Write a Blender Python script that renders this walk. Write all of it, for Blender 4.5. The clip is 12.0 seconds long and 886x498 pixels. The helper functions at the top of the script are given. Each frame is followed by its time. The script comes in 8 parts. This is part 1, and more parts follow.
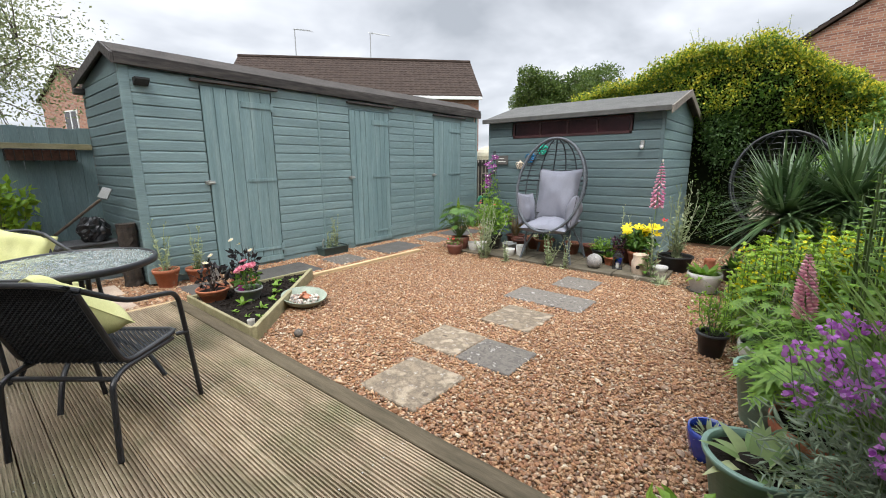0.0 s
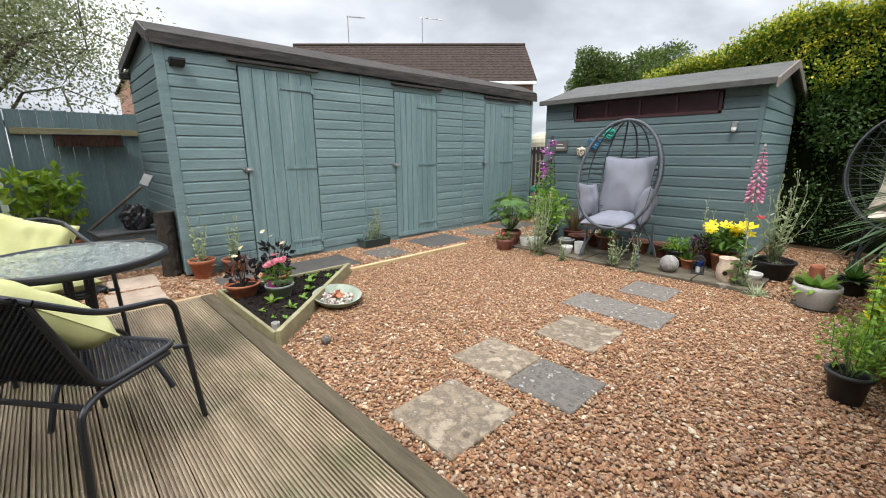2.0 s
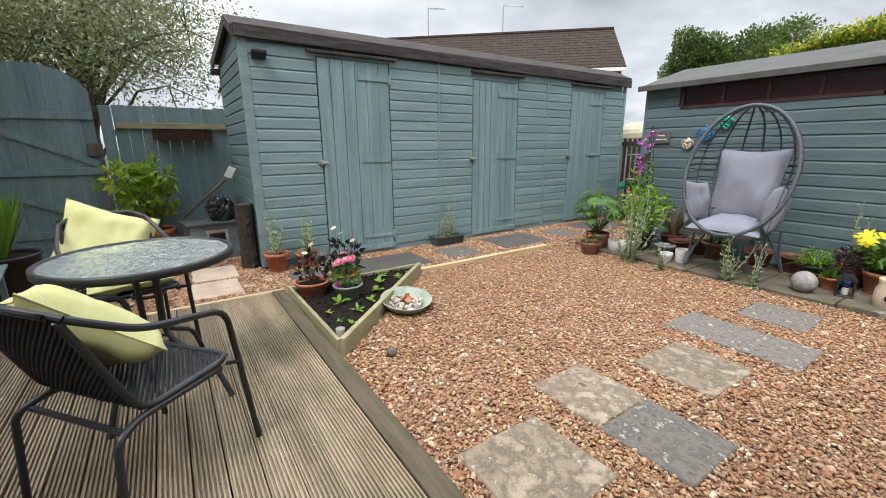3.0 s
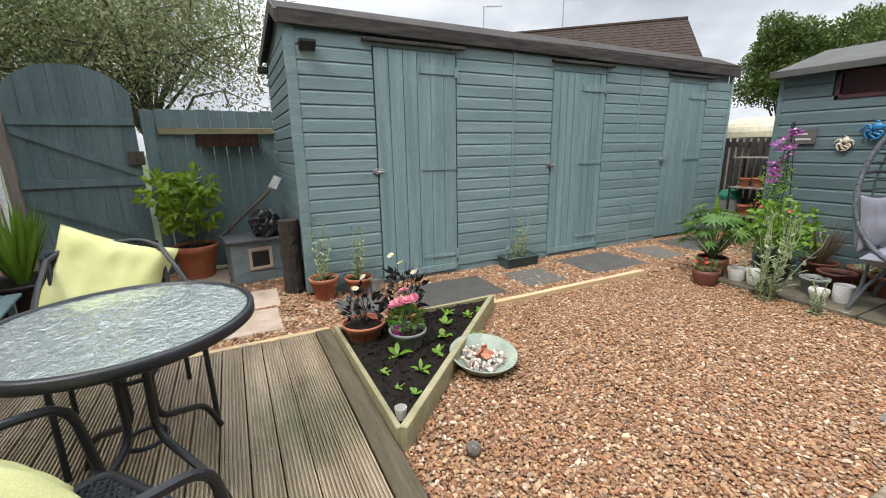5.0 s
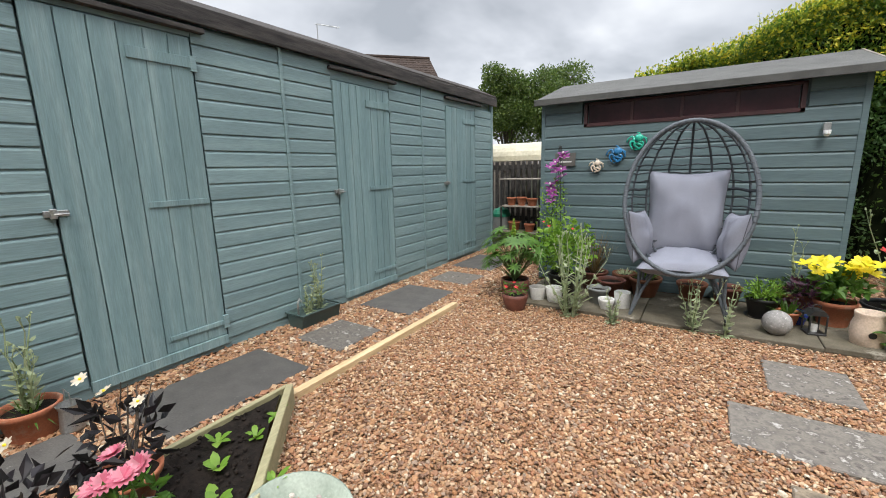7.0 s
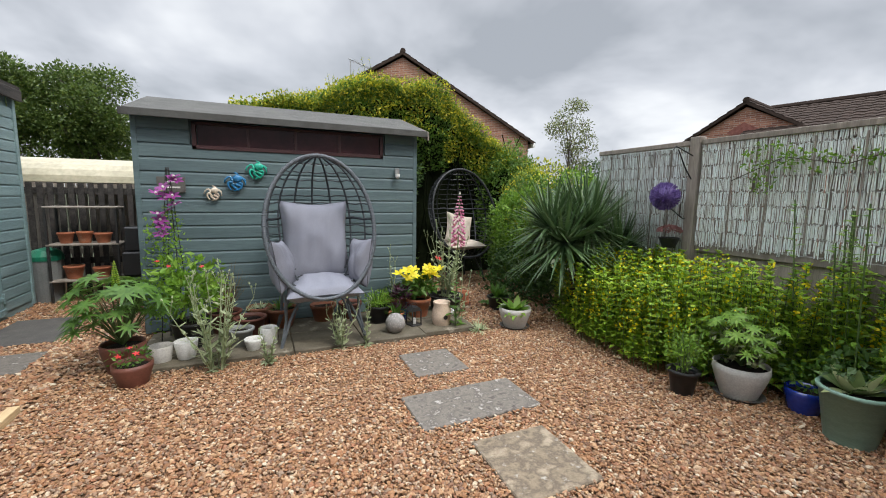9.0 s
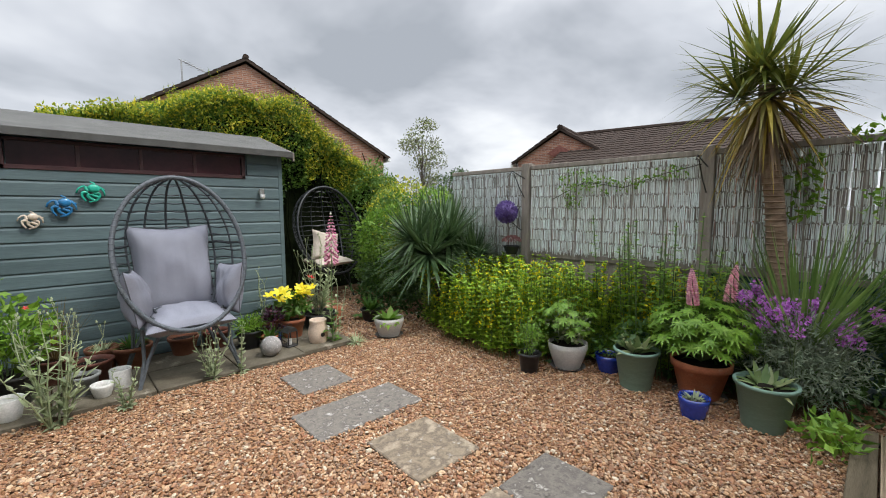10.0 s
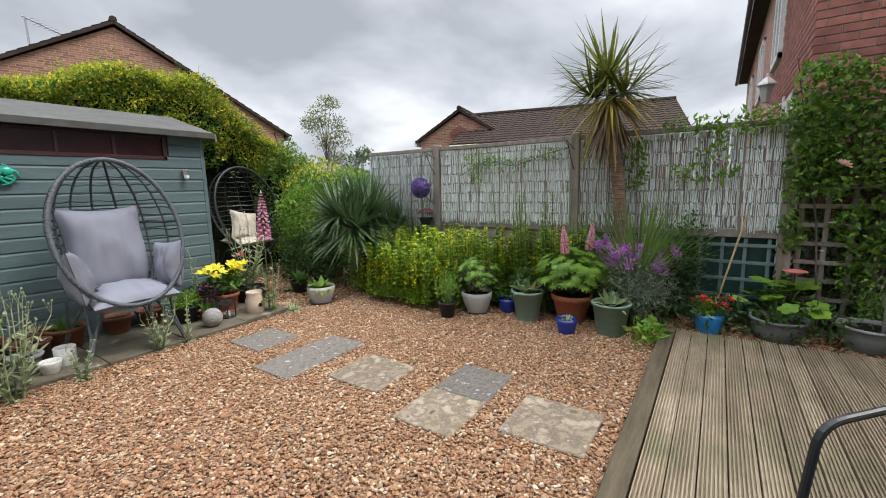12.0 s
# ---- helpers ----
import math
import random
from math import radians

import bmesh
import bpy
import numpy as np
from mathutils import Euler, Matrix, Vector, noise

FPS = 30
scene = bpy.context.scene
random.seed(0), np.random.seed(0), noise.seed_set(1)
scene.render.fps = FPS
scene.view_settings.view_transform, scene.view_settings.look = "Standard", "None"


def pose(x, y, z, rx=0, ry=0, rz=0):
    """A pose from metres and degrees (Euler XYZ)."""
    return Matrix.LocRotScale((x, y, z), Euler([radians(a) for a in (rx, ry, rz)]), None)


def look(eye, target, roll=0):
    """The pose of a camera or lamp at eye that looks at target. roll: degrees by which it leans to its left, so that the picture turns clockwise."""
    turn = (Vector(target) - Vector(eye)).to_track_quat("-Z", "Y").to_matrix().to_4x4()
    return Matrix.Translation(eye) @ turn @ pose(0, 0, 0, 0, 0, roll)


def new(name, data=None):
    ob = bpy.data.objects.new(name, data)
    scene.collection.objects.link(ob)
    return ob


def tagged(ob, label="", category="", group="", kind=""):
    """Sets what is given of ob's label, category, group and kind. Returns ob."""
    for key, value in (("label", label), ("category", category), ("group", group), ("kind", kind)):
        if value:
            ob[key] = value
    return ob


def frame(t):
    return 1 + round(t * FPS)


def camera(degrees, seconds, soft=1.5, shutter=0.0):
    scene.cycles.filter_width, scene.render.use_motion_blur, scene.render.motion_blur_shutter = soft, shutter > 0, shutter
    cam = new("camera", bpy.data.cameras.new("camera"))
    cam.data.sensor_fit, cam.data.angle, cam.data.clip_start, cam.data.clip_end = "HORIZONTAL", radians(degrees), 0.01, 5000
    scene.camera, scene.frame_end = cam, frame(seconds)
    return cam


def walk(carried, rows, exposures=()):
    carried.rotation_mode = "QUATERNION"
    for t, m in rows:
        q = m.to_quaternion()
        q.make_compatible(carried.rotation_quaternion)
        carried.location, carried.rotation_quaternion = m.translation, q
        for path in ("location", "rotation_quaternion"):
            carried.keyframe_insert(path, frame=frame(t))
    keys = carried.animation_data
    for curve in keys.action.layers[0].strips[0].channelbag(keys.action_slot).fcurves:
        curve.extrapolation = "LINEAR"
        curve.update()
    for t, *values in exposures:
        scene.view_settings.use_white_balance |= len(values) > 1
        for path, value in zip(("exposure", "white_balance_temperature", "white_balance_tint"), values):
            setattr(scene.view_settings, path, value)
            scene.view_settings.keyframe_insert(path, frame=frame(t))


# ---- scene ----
import itertools

cam = camera(94.0, 12.0, soft=1.0)
PATH = [
    (0, (0.665, 1.122, 1.334), (-0.587, 2.628, 0.931), -0.3),
    (0.5, (0.607, 1.175, 1.306), (-0.665, 2.661, 0.891), -0.5),
    (1, (0.498, 1.3, 1.309), (-0.8, 2.76, 0.881), -0.4),
    (1.5, (0.413, 1.41, 1.31), (-0.927, 2.829, 0.873), -0.2),
    (2, (0.334, 1.501, 1.304), (-1.079, 2.842, 0.851), -0.3),
    (2.5, (0.154, 1.632, 1.304), (-1.354, 2.86, 0.842), -0.2),
    (3, (0.014, 1.698, 1.306), (-1.605, 2.768, 0.822), -0.4),
    (3.5, (-0.195, 1.79, 1.324), (-1.909, 2.689, 0.821), -0.5),
    (3.7, (-0.3, 1.839, 1.313), (-2.049, 2.672, 0.816), -0.6),
    (5.3, (-0.951, 1.985, 1.336), (-2.675, 2.893, 0.886), -1.3),
    (5.5, (-1.046, 2.044, 1.336), (-2.729, 3.029, 0.89), -1.3),
    (6, (-1.26, 2.2, 1.343), (-2.814, 3.385, 0.917), -1.6),
    (6.5, (-1.459, 2.306, 1.329), (-2.811, 3.722, 0.921), -1.6),
    (8.3, (-2.088, 2.628, 1.326), (-1.969, 4.597, 1.001), 0.2),
    (8.5, (-2.149, 2.629, 1.327), (-1.813, 4.576, 1.015), 0.7),
    (9, (-2.245, 2.594, 1.32), (-1.449, 4.412, 1.069), 0.9),
    (9.5, (-2.343, 2.515, 1.358), (-1.206, 4.147, 1.149), 0.5),
    (10, (-2.524, 2.408, 1.397), (-1.162, 3.859, 1.204), -0.2),
    (10.5, (-2.681, 2.349, 1.39), (-1.17, 3.644, 1.197), -0.7),
    (11, (-2.882, 2.282, 1.391), (-1.282, 3.459, 1.162), -1.0),
    (11.5, (-3.009, 2.213, 1.368), (-1.368, 3.325, 1.105), -1.1),
    (12, (-3.168, 2.095, 1.372), (-1.523, 3.192, 1.073), -1.3),
]
walk(cam, [(t, look(eye, target, roll)) for t, eye, target, roll in PATH],
     [(0, 0.81), (2, 0.77), (3.7, 0.71), (6.5, 0.72), (8.3, 0.55), (10, 0.58), (12, 0.63)])

# ---- world and light ----
world = bpy.data.worlds.new("overcast_sky")
scene.world = world
world.use_nodes = True
wt = world.node_tree
wt.nodes.clear()


def wn(kind, **kw):
    n = wt.nodes.new(kind)
    for k, v in kw.items():
        n.inputs[k].default_value = v
    return n


SUN_EL, SUN_AZ = radians(55), radians(150)
sky = wn("ShaderNodeTexSky")
sky.sky_type, sky.sun_disc, sky.sun_elevation, sky.sun_rotation = "NISHITA", False, SUN_EL, SUN_AZ
geo = wn("ShaderNodeTexCoord")
sep = wn("ShaderNodeSeparateXYZ")
wt.links.new(geo.outputs["Generated"], sep.inputs[0])
hgt = wt.nodes.new("ShaderNodeMath")
hgt.operation = "ADD"
hgt.inputs[1].default_value = 0.32
wt.links.new(sep.outputs["Z"], hgt.inputs[0])
hmax = wt.nodes.new("ShaderNodeMath")
hmax.operation = "MAXIMUM"
hmax.inputs[1].default_value = 0.12
wt.links.new(hgt.outputs[0], hmax.inputs[0])
flat = []
for axis in "XY":
    d = wt.nodes.new("ShaderNodeMath")
    d.operation = "DIVIDE"
    wt.links.new(sep.outputs[axis], d.inputs[0])
    wt.links.new(hmax.outputs[0], d.inputs[1])
    flat.append(d)
comb = wt.nodes.new("ShaderNodeCombineXYZ")
wt.links.new(flat[0].outputs[0], comb.inputs[0])
wt.links.new(flat[1].outputs[0], comb.inputs[1])
cloud = wn("ShaderNodeTexNoise", Scale=1.25, Detail=5.0, Roughness=0.5, Distortion=0.25)
wt.links.new(comb.outputs[0], cloud.inputs["Vector"])
cramp = wt.nodes.new("ShaderNodeValToRGB")
cr = cramp.color_ramp
cr.elements[0].position, cr.elements[0].color = 0.36, (4.7, 5.05, 5.6, 1)
cr.elements[1].position, cr.elements[1].color = 0.64, (11.0, 11.3, 11.7, 1)
mid = cr.elements.new(0.5)
mid.color = (7.4, 7.75, 8.4, 1)
wt.links.new(cloud.outputs["Fac"], cramp.inputs[0])
skymix = wt.nodes.new("ShaderNodeMix")
skymix.data_type = "RGBA"
skymix.inputs[0].default_value = 0.93
wt.links.new(sky.outputs[0], skymix.inputs[6])
wt.links.new(cramp.outputs[0], skymix.inputs[7])
zen = wt.nodes.new("ShaderNodeMapRange")
zen.interpolation_type = "SMOOTHSTEP"
for i, v in enumerate((0.42, 0.85, 1.0, 4.0), 1):
    zen.inputs[i].default_value = v
wt.links.new(sep.outputs["Z"], zen.inputs[0])
lift = wt.nodes.new("ShaderNodeVectorMath")
lift.operation = "SCALE"
wt.links.new(skymix.outputs[2], lift.inputs[0])
wt.links.new(zen.outputs[0], lift.inputs["Scale"])
bg = wn("ShaderNodeBackground", Strength=0.065)
wt.links.new(lift.outputs[0], bg.inputs[0])
wout = wt.nodes.new("ShaderNodeOutputWorld")
wt.links.new(bg.outputs[0], wout.inputs[0])
scene.view_settings.exposure = 0.65

sun_data = bpy.data.lights.new("sun", "SUN")
sun_data.energy, sun_data.angle, sun_data.color = 1.5, radians(14), (1.0, 0.97, 0.92)
sun = new("sun", sun_data)
sun.matrix_world = look((0, 0, 0), (-math.sin(SUN_AZ) * math.cos(SUN_EL), -math.cos(SUN_AZ) * math.cos(SUN_EL), -math.sin(SUN_EL)))
sun.location = (0, 0, 30)


# ---- materials ----
def surface(name, colours, scale=6.0, rough=0.7, bump=0.3, fine=60.0, stretch=(1, 1, 1), by=None, vary=0.12, metal=0.0,
            thin=0.0, stain=None, stain_at=(0.55, 0.7), stain_scale=3.0, coat=0.0):
    """A procedural surface: colours blended by noise, a finer grain, an optional stain, and small changes from piece to piece."""
    m = bpy.data.materials.new(name)
    m.use_nodes = True
    t = m.node_tree
    n, link = t.nodes, t.links.new
    b = n["Principled BSDF"]
    g = n.new("ShaderNodeNewGeometry")
    mp = n.new("ShaderNodeMapping")
    mp.inputs["Scale"].default_value = stretch
    link(g.outputs["Position"], mp.inputs[0])
    no = n.new("ShaderNodeTexNoise")
    no.inputs["Scale"].default_value, no.inputs["Detail"].default_value, no.inputs["Roughness"].default_value = scale, 6, 0.6
    link(mp.outputs[0], no.inputs["Vector"])
    fi = n.new("ShaderNodeTexNoise")
    fi.inputs["Scale"].default_value, fi.inputs["Detail"].default_value = fine, 4
    link(mp.outputs[0], fi.inputs["Vector"])
    ra = n.new("ShaderNodeValToRGB")
    e = ra.color_ramp.elements
    cs = [(*c, 1) for c in colours]
    if by:
        ra.color_ramp.interpolation = "LINEAR"
    e[0].position, e[0].color = (0.0 if by else 0.3), cs[0]
    e[1].position, e[1].color = (1.0 if by else 0.72), cs[-1]
    for i, c in enumerate(cs[1:-1], 1):
        f = i / (len(cs) - 1)
        e.new(f if by else 0.3 + 0.42 * f).color = c
    if by == "island":
        link(g.outputs["Random Per Island"], ra.inputs[0])
    else:
        link(no.outputs["Fac"], ra.inputs[0])
    col = ra.outputs[0]
    if stain:
        sn = n.new("ShaderNodeTexNoise")
        sn.inputs["Scale"].default_value, sn.inputs["Detail"].default_value, sn.inputs["Roughness"].default_value = stain_scale, 8, 0.7
        link(g.outputs["Position"], sn.inputs["Vector"])
        sr = n.new("ShaderNodeMapRange")
        sr.inputs[1].default_value, sr.inputs[2].default_value = stain_at
        link(sn.outputs["Fac"], sr.inputs[0])
        mx = n.new("ShaderNodeMix")
        mx.data_type = "RGBA"
        link(sr.outputs[0], mx.inputs[0])
        link(col, mx.inputs[6])
        mx.inputs[7].default_value = (*stain, 1)
        col = mx.outputs[2]
    hs = n.new("ShaderNodeHueSaturation")
    oi = n.new("ShaderNodeObjectInfo")
    mr = n.new("ShaderNodeMapRange")
    mr.inputs[3].default_value, mr.inputs[4].default_value = 1 - vary, 1 + vary
    link(oi.outputs["Random"], mr.inputs[0])
    fm = n.new("ShaderNodeMapRange")
    fm.inputs[1].default_value, fm.inputs[2].default_value = 0.3, 0.7
    fm.inputs[3].default_value, fm.inputs[4].default_value = 0.86, 1.12
    link(fi.outputs["Fac"], fm.inputs[0])
    mu = n.new("ShaderNodeMath")
    mu.operation = "MULTIPLY"
    link(mr.outputs[0], mu.inputs[0])
    link(fm.outputs[0], mu.inputs[1])
    link(mu.outputs[0], hs.inputs["Value"])
    link(col, hs.inputs["Color"])
    link(hs.outputs[0], b.inputs["Base Color"])
    b.inputs["Roughness"].default_value, b.inputs["Metallic"].default_value = rough, metal
    b.inputs["Coat Weight"].default_value = coat
    if bump:
        bp = n.new("ShaderNodeBump")
        bp.inputs["Strength"].default_value, bp.inputs["Distance"].default_value = bump, 0.004
        link(fi.outputs["Fac"], bp.inputs["Height"])
        link(bp.outputs[0], b.inputs["Normal"])
    if thin:
        tr = n.new("ShaderNodeBsdfTranslucent")
        link(hs.outputs[0], tr.inputs[0])
        ms = n.new("ShaderNodeMixShader")
        ms.inputs[0].default_value = thin
        link(b.outputs[0], ms.inputs[1])
        link(tr.outputs[0], ms.inputs[2])
        link(ms.outputs[0], n["Material Output"].inputs[0])
    return m


def leafy(name, colours, rough=0.5, thin=0.38):
    return surface(name, colours, rough=rough, bump=0, by="island", thin=thin, vary=0.05, fine=20)


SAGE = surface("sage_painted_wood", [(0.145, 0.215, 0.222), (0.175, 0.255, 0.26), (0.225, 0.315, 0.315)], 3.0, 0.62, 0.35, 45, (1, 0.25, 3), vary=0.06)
# Same paint as SAGE with grain along x, darkened for shade on -y faces.
SAGE_SHADED = surface("shaded_sage_board_along_x", [(0.07, 0.106, 0.113), (0.088, 0.131, 0.138), (0.108, 0.156, 0.161)], 3.0, 0.62, 0.35, 45, (0.25, 1, 3), vary=0.06)
SAGE_DOOR = surface("sage_painted_door", [(0.14, 0.22, 0.228), (0.175, 0.265, 0.27), (0.24, 0.33, 0.33)], 5.0, 0.6, 0.5, 60, (2.5, 2.5, 0.18), vary=0.06)
FENCEBLUE = surface("blue_green_fence_paint", [(0.1, 0.155, 0.162), (0.165, 0.235, 0.24)], 4.0, 0.7, 0.4, 50, (2, 2, 0.25), vary=0.1)
DARKWOOD = surface("weathered_dark_timber", [(0.0117, 0.00992, 0.009), (0.039, 0.0335, 0.03), (0.0715, 0.062, 0.054)], 8.0, 0.8, 0.7, 40, (3, 0.4, 3), vary=0.15)
REDWOOD = surface("dark_red_brown_stain", [(0.03, 0.01, 0.011), (0.065, 0.022, 0.022)], 5.0, 0.5, 0.3, 60)
FELT = surface("grey_roofing_felt", [(0.065, 0.064, 0.059), (0.11, 0.109, 0.1)], 5.0, 0.9, 0.8, 220)
DARKFELT = surface("dark_roofing_felt", [(0.05, 0.05, 0.052), (0.1, 0.1, 0.1)], 5.0, 0.9, 0.8, 220)
DECK = surface("weathered_deck_timber", [(0.185, 0.136, 0.084), (0.275, 0.212, 0.14), (0.39, 0.312, 0.215)], 4.0, 0.72, 0.4, 40, (0.3, 2.5, 1), vary=0.1,
               stain=(0.12, 0.12, 0.055), stain_at=(0.48, 0.72), stain_scale=1.6)
EDGEBOARD = surface("dark_deck_edge_board", [(0.055, 0.045, 0.028), (0.125, 0.1, 0.066)], 6.0, 0.75, 0.5, 60, (0.4, 4, 1))
NEWWOOD = surface("pale_new_timber", [(0.42, 0.29, 0.15), (0.6, 0.45, 0.26)], 5.0, 0.65, 0.4, 50, (3, 0.3, 3))
GREENWOOD = surface("treated_green_timber", [(0.2, 0.18, 0.09), (0.32, 0.285, 0.165)], 6.0, 0.7, 0.4, 50, (2, 0.6, 2))
GREYWOOD = surface("grey_weathered_timber", [(0.16, 0.135, 0.11), (0.29, 0.255, 0.215)], 6.0, 0.85, 0.6, 50, (3, 3, 0.3), vary=0.15)
REED = surface("weathered_reed", [(0.42, 0.39, 0.34), (0.68, 0.71, 0.68), (0.78, 0.84, 0.82), (0.56, 0.58, 0.54), (0.84, 0.88, 0.86), (0.68, 0.78, 0.75)], 3.0, 0.6, 0.2, 40, (1, 1, 0.4), by="island")
SOILBED = surface("gravel_bed", [(0.07, 0.04, 0.024), (0.18, 0.105, 0.06)], 60.0, 0.95, 1.0, 150)
STONES = surface("pea_gravel_stone", [(0.13, 0.0603, 0.031), (0.313, 0.151, 0.0638), (0.205, 0.0956, 0.0474), (0.432, 0.266, 0.137), (0.259, 0.121, 0.0565), (0.162, 0.0905, 0.0565),
                                      (0.346, 0.181, 0.0802), (0.27, 0.11, 0.0529), (0.519, 0.362, 0.214), (0.227, 0.156, 0.109), (0.313, 0.166, 0.0775), (0.53, 0.46, 0.339)], 6.0, 0.65, 0.15, 160, by="island", vary=0)
FARGROUND = surface("rough_grass_ground", [(0.03, 0.045, 0.018), (0.07, 0.08, 0.035)], 0.6, 0.95, 0.5, 12)
CONCRETE = surface("mossy_concrete_slab", [(0.085, 0.064, 0.045), (0.26, 0.205, 0.14), (0.14, 0.107, 0.075), (0.31, 0.25, 0.175), (0.37, 0.3, 0.22)], 9.0, 0.9, 0.7, 120, vary=0.16,
                   stain=(0.4, 0.37, 0.32), stain_at=(0.59, 0.67), stain_scale=20)
GREYSLAB = surface("grey_concrete_slab", [(0.05, 0.043, 0.036), (0.16, 0.14, 0.118), (0.095, 0.083, 0.07), (0.27, 0.24, 0.2)], 15.0, 0.9, 0.7, 120, vary=0.15,
                   stain=(0.34, 0.32, 0.29), stain_at=(0.57, 0.66), stain_scale=15)
SLATE = surface("dark_slate_slab", [(0.06, 0.055, 0.05), (0.1, 0.092, 0.082)], 7.0, 0.7, 0.5, 90, stain=(0.2, 0.19, 0.17), stain_at=(0.64, 0.7), stain_scale=20)
SANDSTONE = surface("buff_sandstone", [(0.36, 0.27, 0.2), (0.5, 0.4, 0.31)], 5.0, 0.85, 0.5, 90, stain=(0.25, 0.2, 0.15), stain_at=(0.55, 0.75), stain_scale=7, vary=0.1)
PATIO = surface("damp_patio_slab", [(0.085, 0.072, 0.05), (0.17, 0.148, 0.11)], 6.0, 0.75, 0.4, 90, stain=(0.35, 0.31, 0.25), stain_at=(0.6, 0.7), stain_scale=4, vary=0.12)
SOIL = surface("dark_compost", [(0.006, 0.005, 0.004), (0.025, 0.018, 0.014)], 40.0, 0.95, 1.0, 120)
TERRA = surface("terracotta", [(0.345, 0.11, 0.0525), (0.483, 0.176, 0.0893)], 7.0, 0.75, 0.25, 90, stain=(0.42, 0.3, 0.22), stain_at=(0.56, 0.75), stain_scale=9)
# Terracotta with the shade round the egg chair put into its colour.
TERRA_SHADE = surface("shaded_brown_terracotta", [(0.16, 0.06, 0.032), (0.25, 0.1, 0.055)], 7.0, 0.8, 0.25, 90)
TERRA_DARK = surface("dark_terracotta", [(0.09, 0.03, 0.02), (0.16, 0.055, 0.035)], 7.0, 0.55, 0.2, 90)
PLAST_BLACK = surface("black_plastic", [(0.012, 0.012, 0.013), (0.022, 0.022, 0.023)], 8.0, 0.45, 0.1, 90)
PLAST_GREY = surface("grey_plastic_pot", [(0.165, 0.173, 0.165), (0.225, 0.232, 0.225)], 6.0, 0.5, 0.1, 90)
PLAST_GREEN = surface("sage_green_plastic_pot", [(0.14, 0.23, 0.18), (0.18, 0.28, 0.22)], 6.0, 0.5, 0.15, 60, (1, 1, 6))
STONEPOT = surface("pale_stone_pot", [(0.4, 0.38, 0.35), (0.52, 0.5, 0.46)], 6.0, 0.7, 0.2, 90)
WHITEPOT = surface("off_white_pot", [(0.5, 0.49, 0.46), (0.68, 0.67, 0.64)], 6.0, 0.5, 0.15, 80)
CREAMPOT = surface("cream_clay_pot", [(0.45, 0.34, 0.25), (0.6, 0.48, 0.37)], 6.0, 0.7, 0.2, 80)
BLUEGLAZE = surface("cobalt_blue_glaze", [(0.008, 0.02, 0.16), (0.015, 0.04, 0.26)], 6.0, 0.15, 0.05, 40, coat=0.5)
SKYBLUE = surface("bright_blue_glaze", [(0.02, 0.17, 0.42), (0.03, 0.22, 0.5)], 6.0, 0.25, 0.05, 40, coat=0.4)
CHARCOAL = surface("charcoal_powder_coat", [(0.011, 0.012, 0.014), (0.018, 0.02, 0.024)], 10.0, 0.42, 0.1, 200)
RATTAN = surface("charcoal_woven_rattan", [(0.01, 0.012, 0.015), (0.028, 0.032, 0.038)], 30.0, 0.5, 0.4, 200)
GREYRATTAN = surface("slate_grey_rattan", [(0.055, 0.065, 0.075), (0.1, 0.112, 0.125)], 30.0, 0.55, 0.6, 180)
WEAVE = surface("dark_slate_weave", [(0.022, 0.027, 0.033), (0.042, 0.05, 0.058)], 30.0, 0.55, 0.5, 180)
GREYFABRIC = surface("grey_blue_polyester", [(0.162, 0.167, 0.205), (0.205, 0.211, 0.248)], 3.0, 0.75, 0.1, 500)
LIMEVELVET = surface("lime_velvet", [(0.5, 0.5, 0.2), (0.64, 0.63, 0.31)], 5.0, 0.85, 0.12, 300)
BEIGEFABRIC = surface("beige_cotton", [(0.38, 0.32, 0.26), (0.52, 0.46, 0.38)], 5.0, 0.9, 0.2, 90)
PIPING = surface("dark_grey_piping", [(0.05, 0.052, 0.06), (0.07, 0.072, 0.08)], 9.0, 0.8, 0.1, 90)
STEEL = surface("galvanised_steel", [(0.35, 0.35, 0.34), (0.5, 0.5, 0.49)], 14.0, 0.4, 0.15, 120, metal=0.9)
BLACKMETAL = surface("black_painted_metal", [(0.012, 0.012, 0.012), (0.025, 0.024, 0.023)], 9.0, 0.5, 0.2, 120)
WHITEPVC = surface("white_upvc", [(0.7, 0.7, 0.69), (0.78, 0.78, 0.77)], 4.0, 0.35, 0.05, 30)
BRICK = surface("red_facing_brick", [(0.2, 0.07, 0.058), (0.36, 0.145, 0.11)], 9.0, 0.9, 0.5, 90, vary=0.25)
BUFFBRICK = surface("sandy_plinth_brick", [(0.32, 0.19, 0.11), (0.45, 0.29, 0.18)], 9.0, 0.9, 0.5, 90, vary=0.2)
MORTAR = surface("grey_mortar", [(0.34, 0.29, 0.26), (0.44, 0.39, 0.35)], 9.0, 0.95, 0.5, 120)
ROOFTILE = surface("brown_concrete_roof_tile", [(0.036, 0.026, 0.021), (0.066, 0.047, 0.038)], 3.0, 0.9, 0.3, 30, vary=0.15)
BARK = surface("grey_brown_bark", [(0.05, 0.04, 0.03), (0.14, 0.11, 0.085)], 12.0, 0.9, 0.9, 60, (1, 1, 0.3))
STEM = surface("green_stem", [(0.07, 0.12, 0.035), (0.13, 0.19, 0.06)], 12.0, 0.6, 0.1, 60)
BAMBOO = surface("bamboo_cane", [(0.35, 0.26, 0.13), (0.48, 0.37, 0.2)], 8.0, 0.5, 0.1, 60)
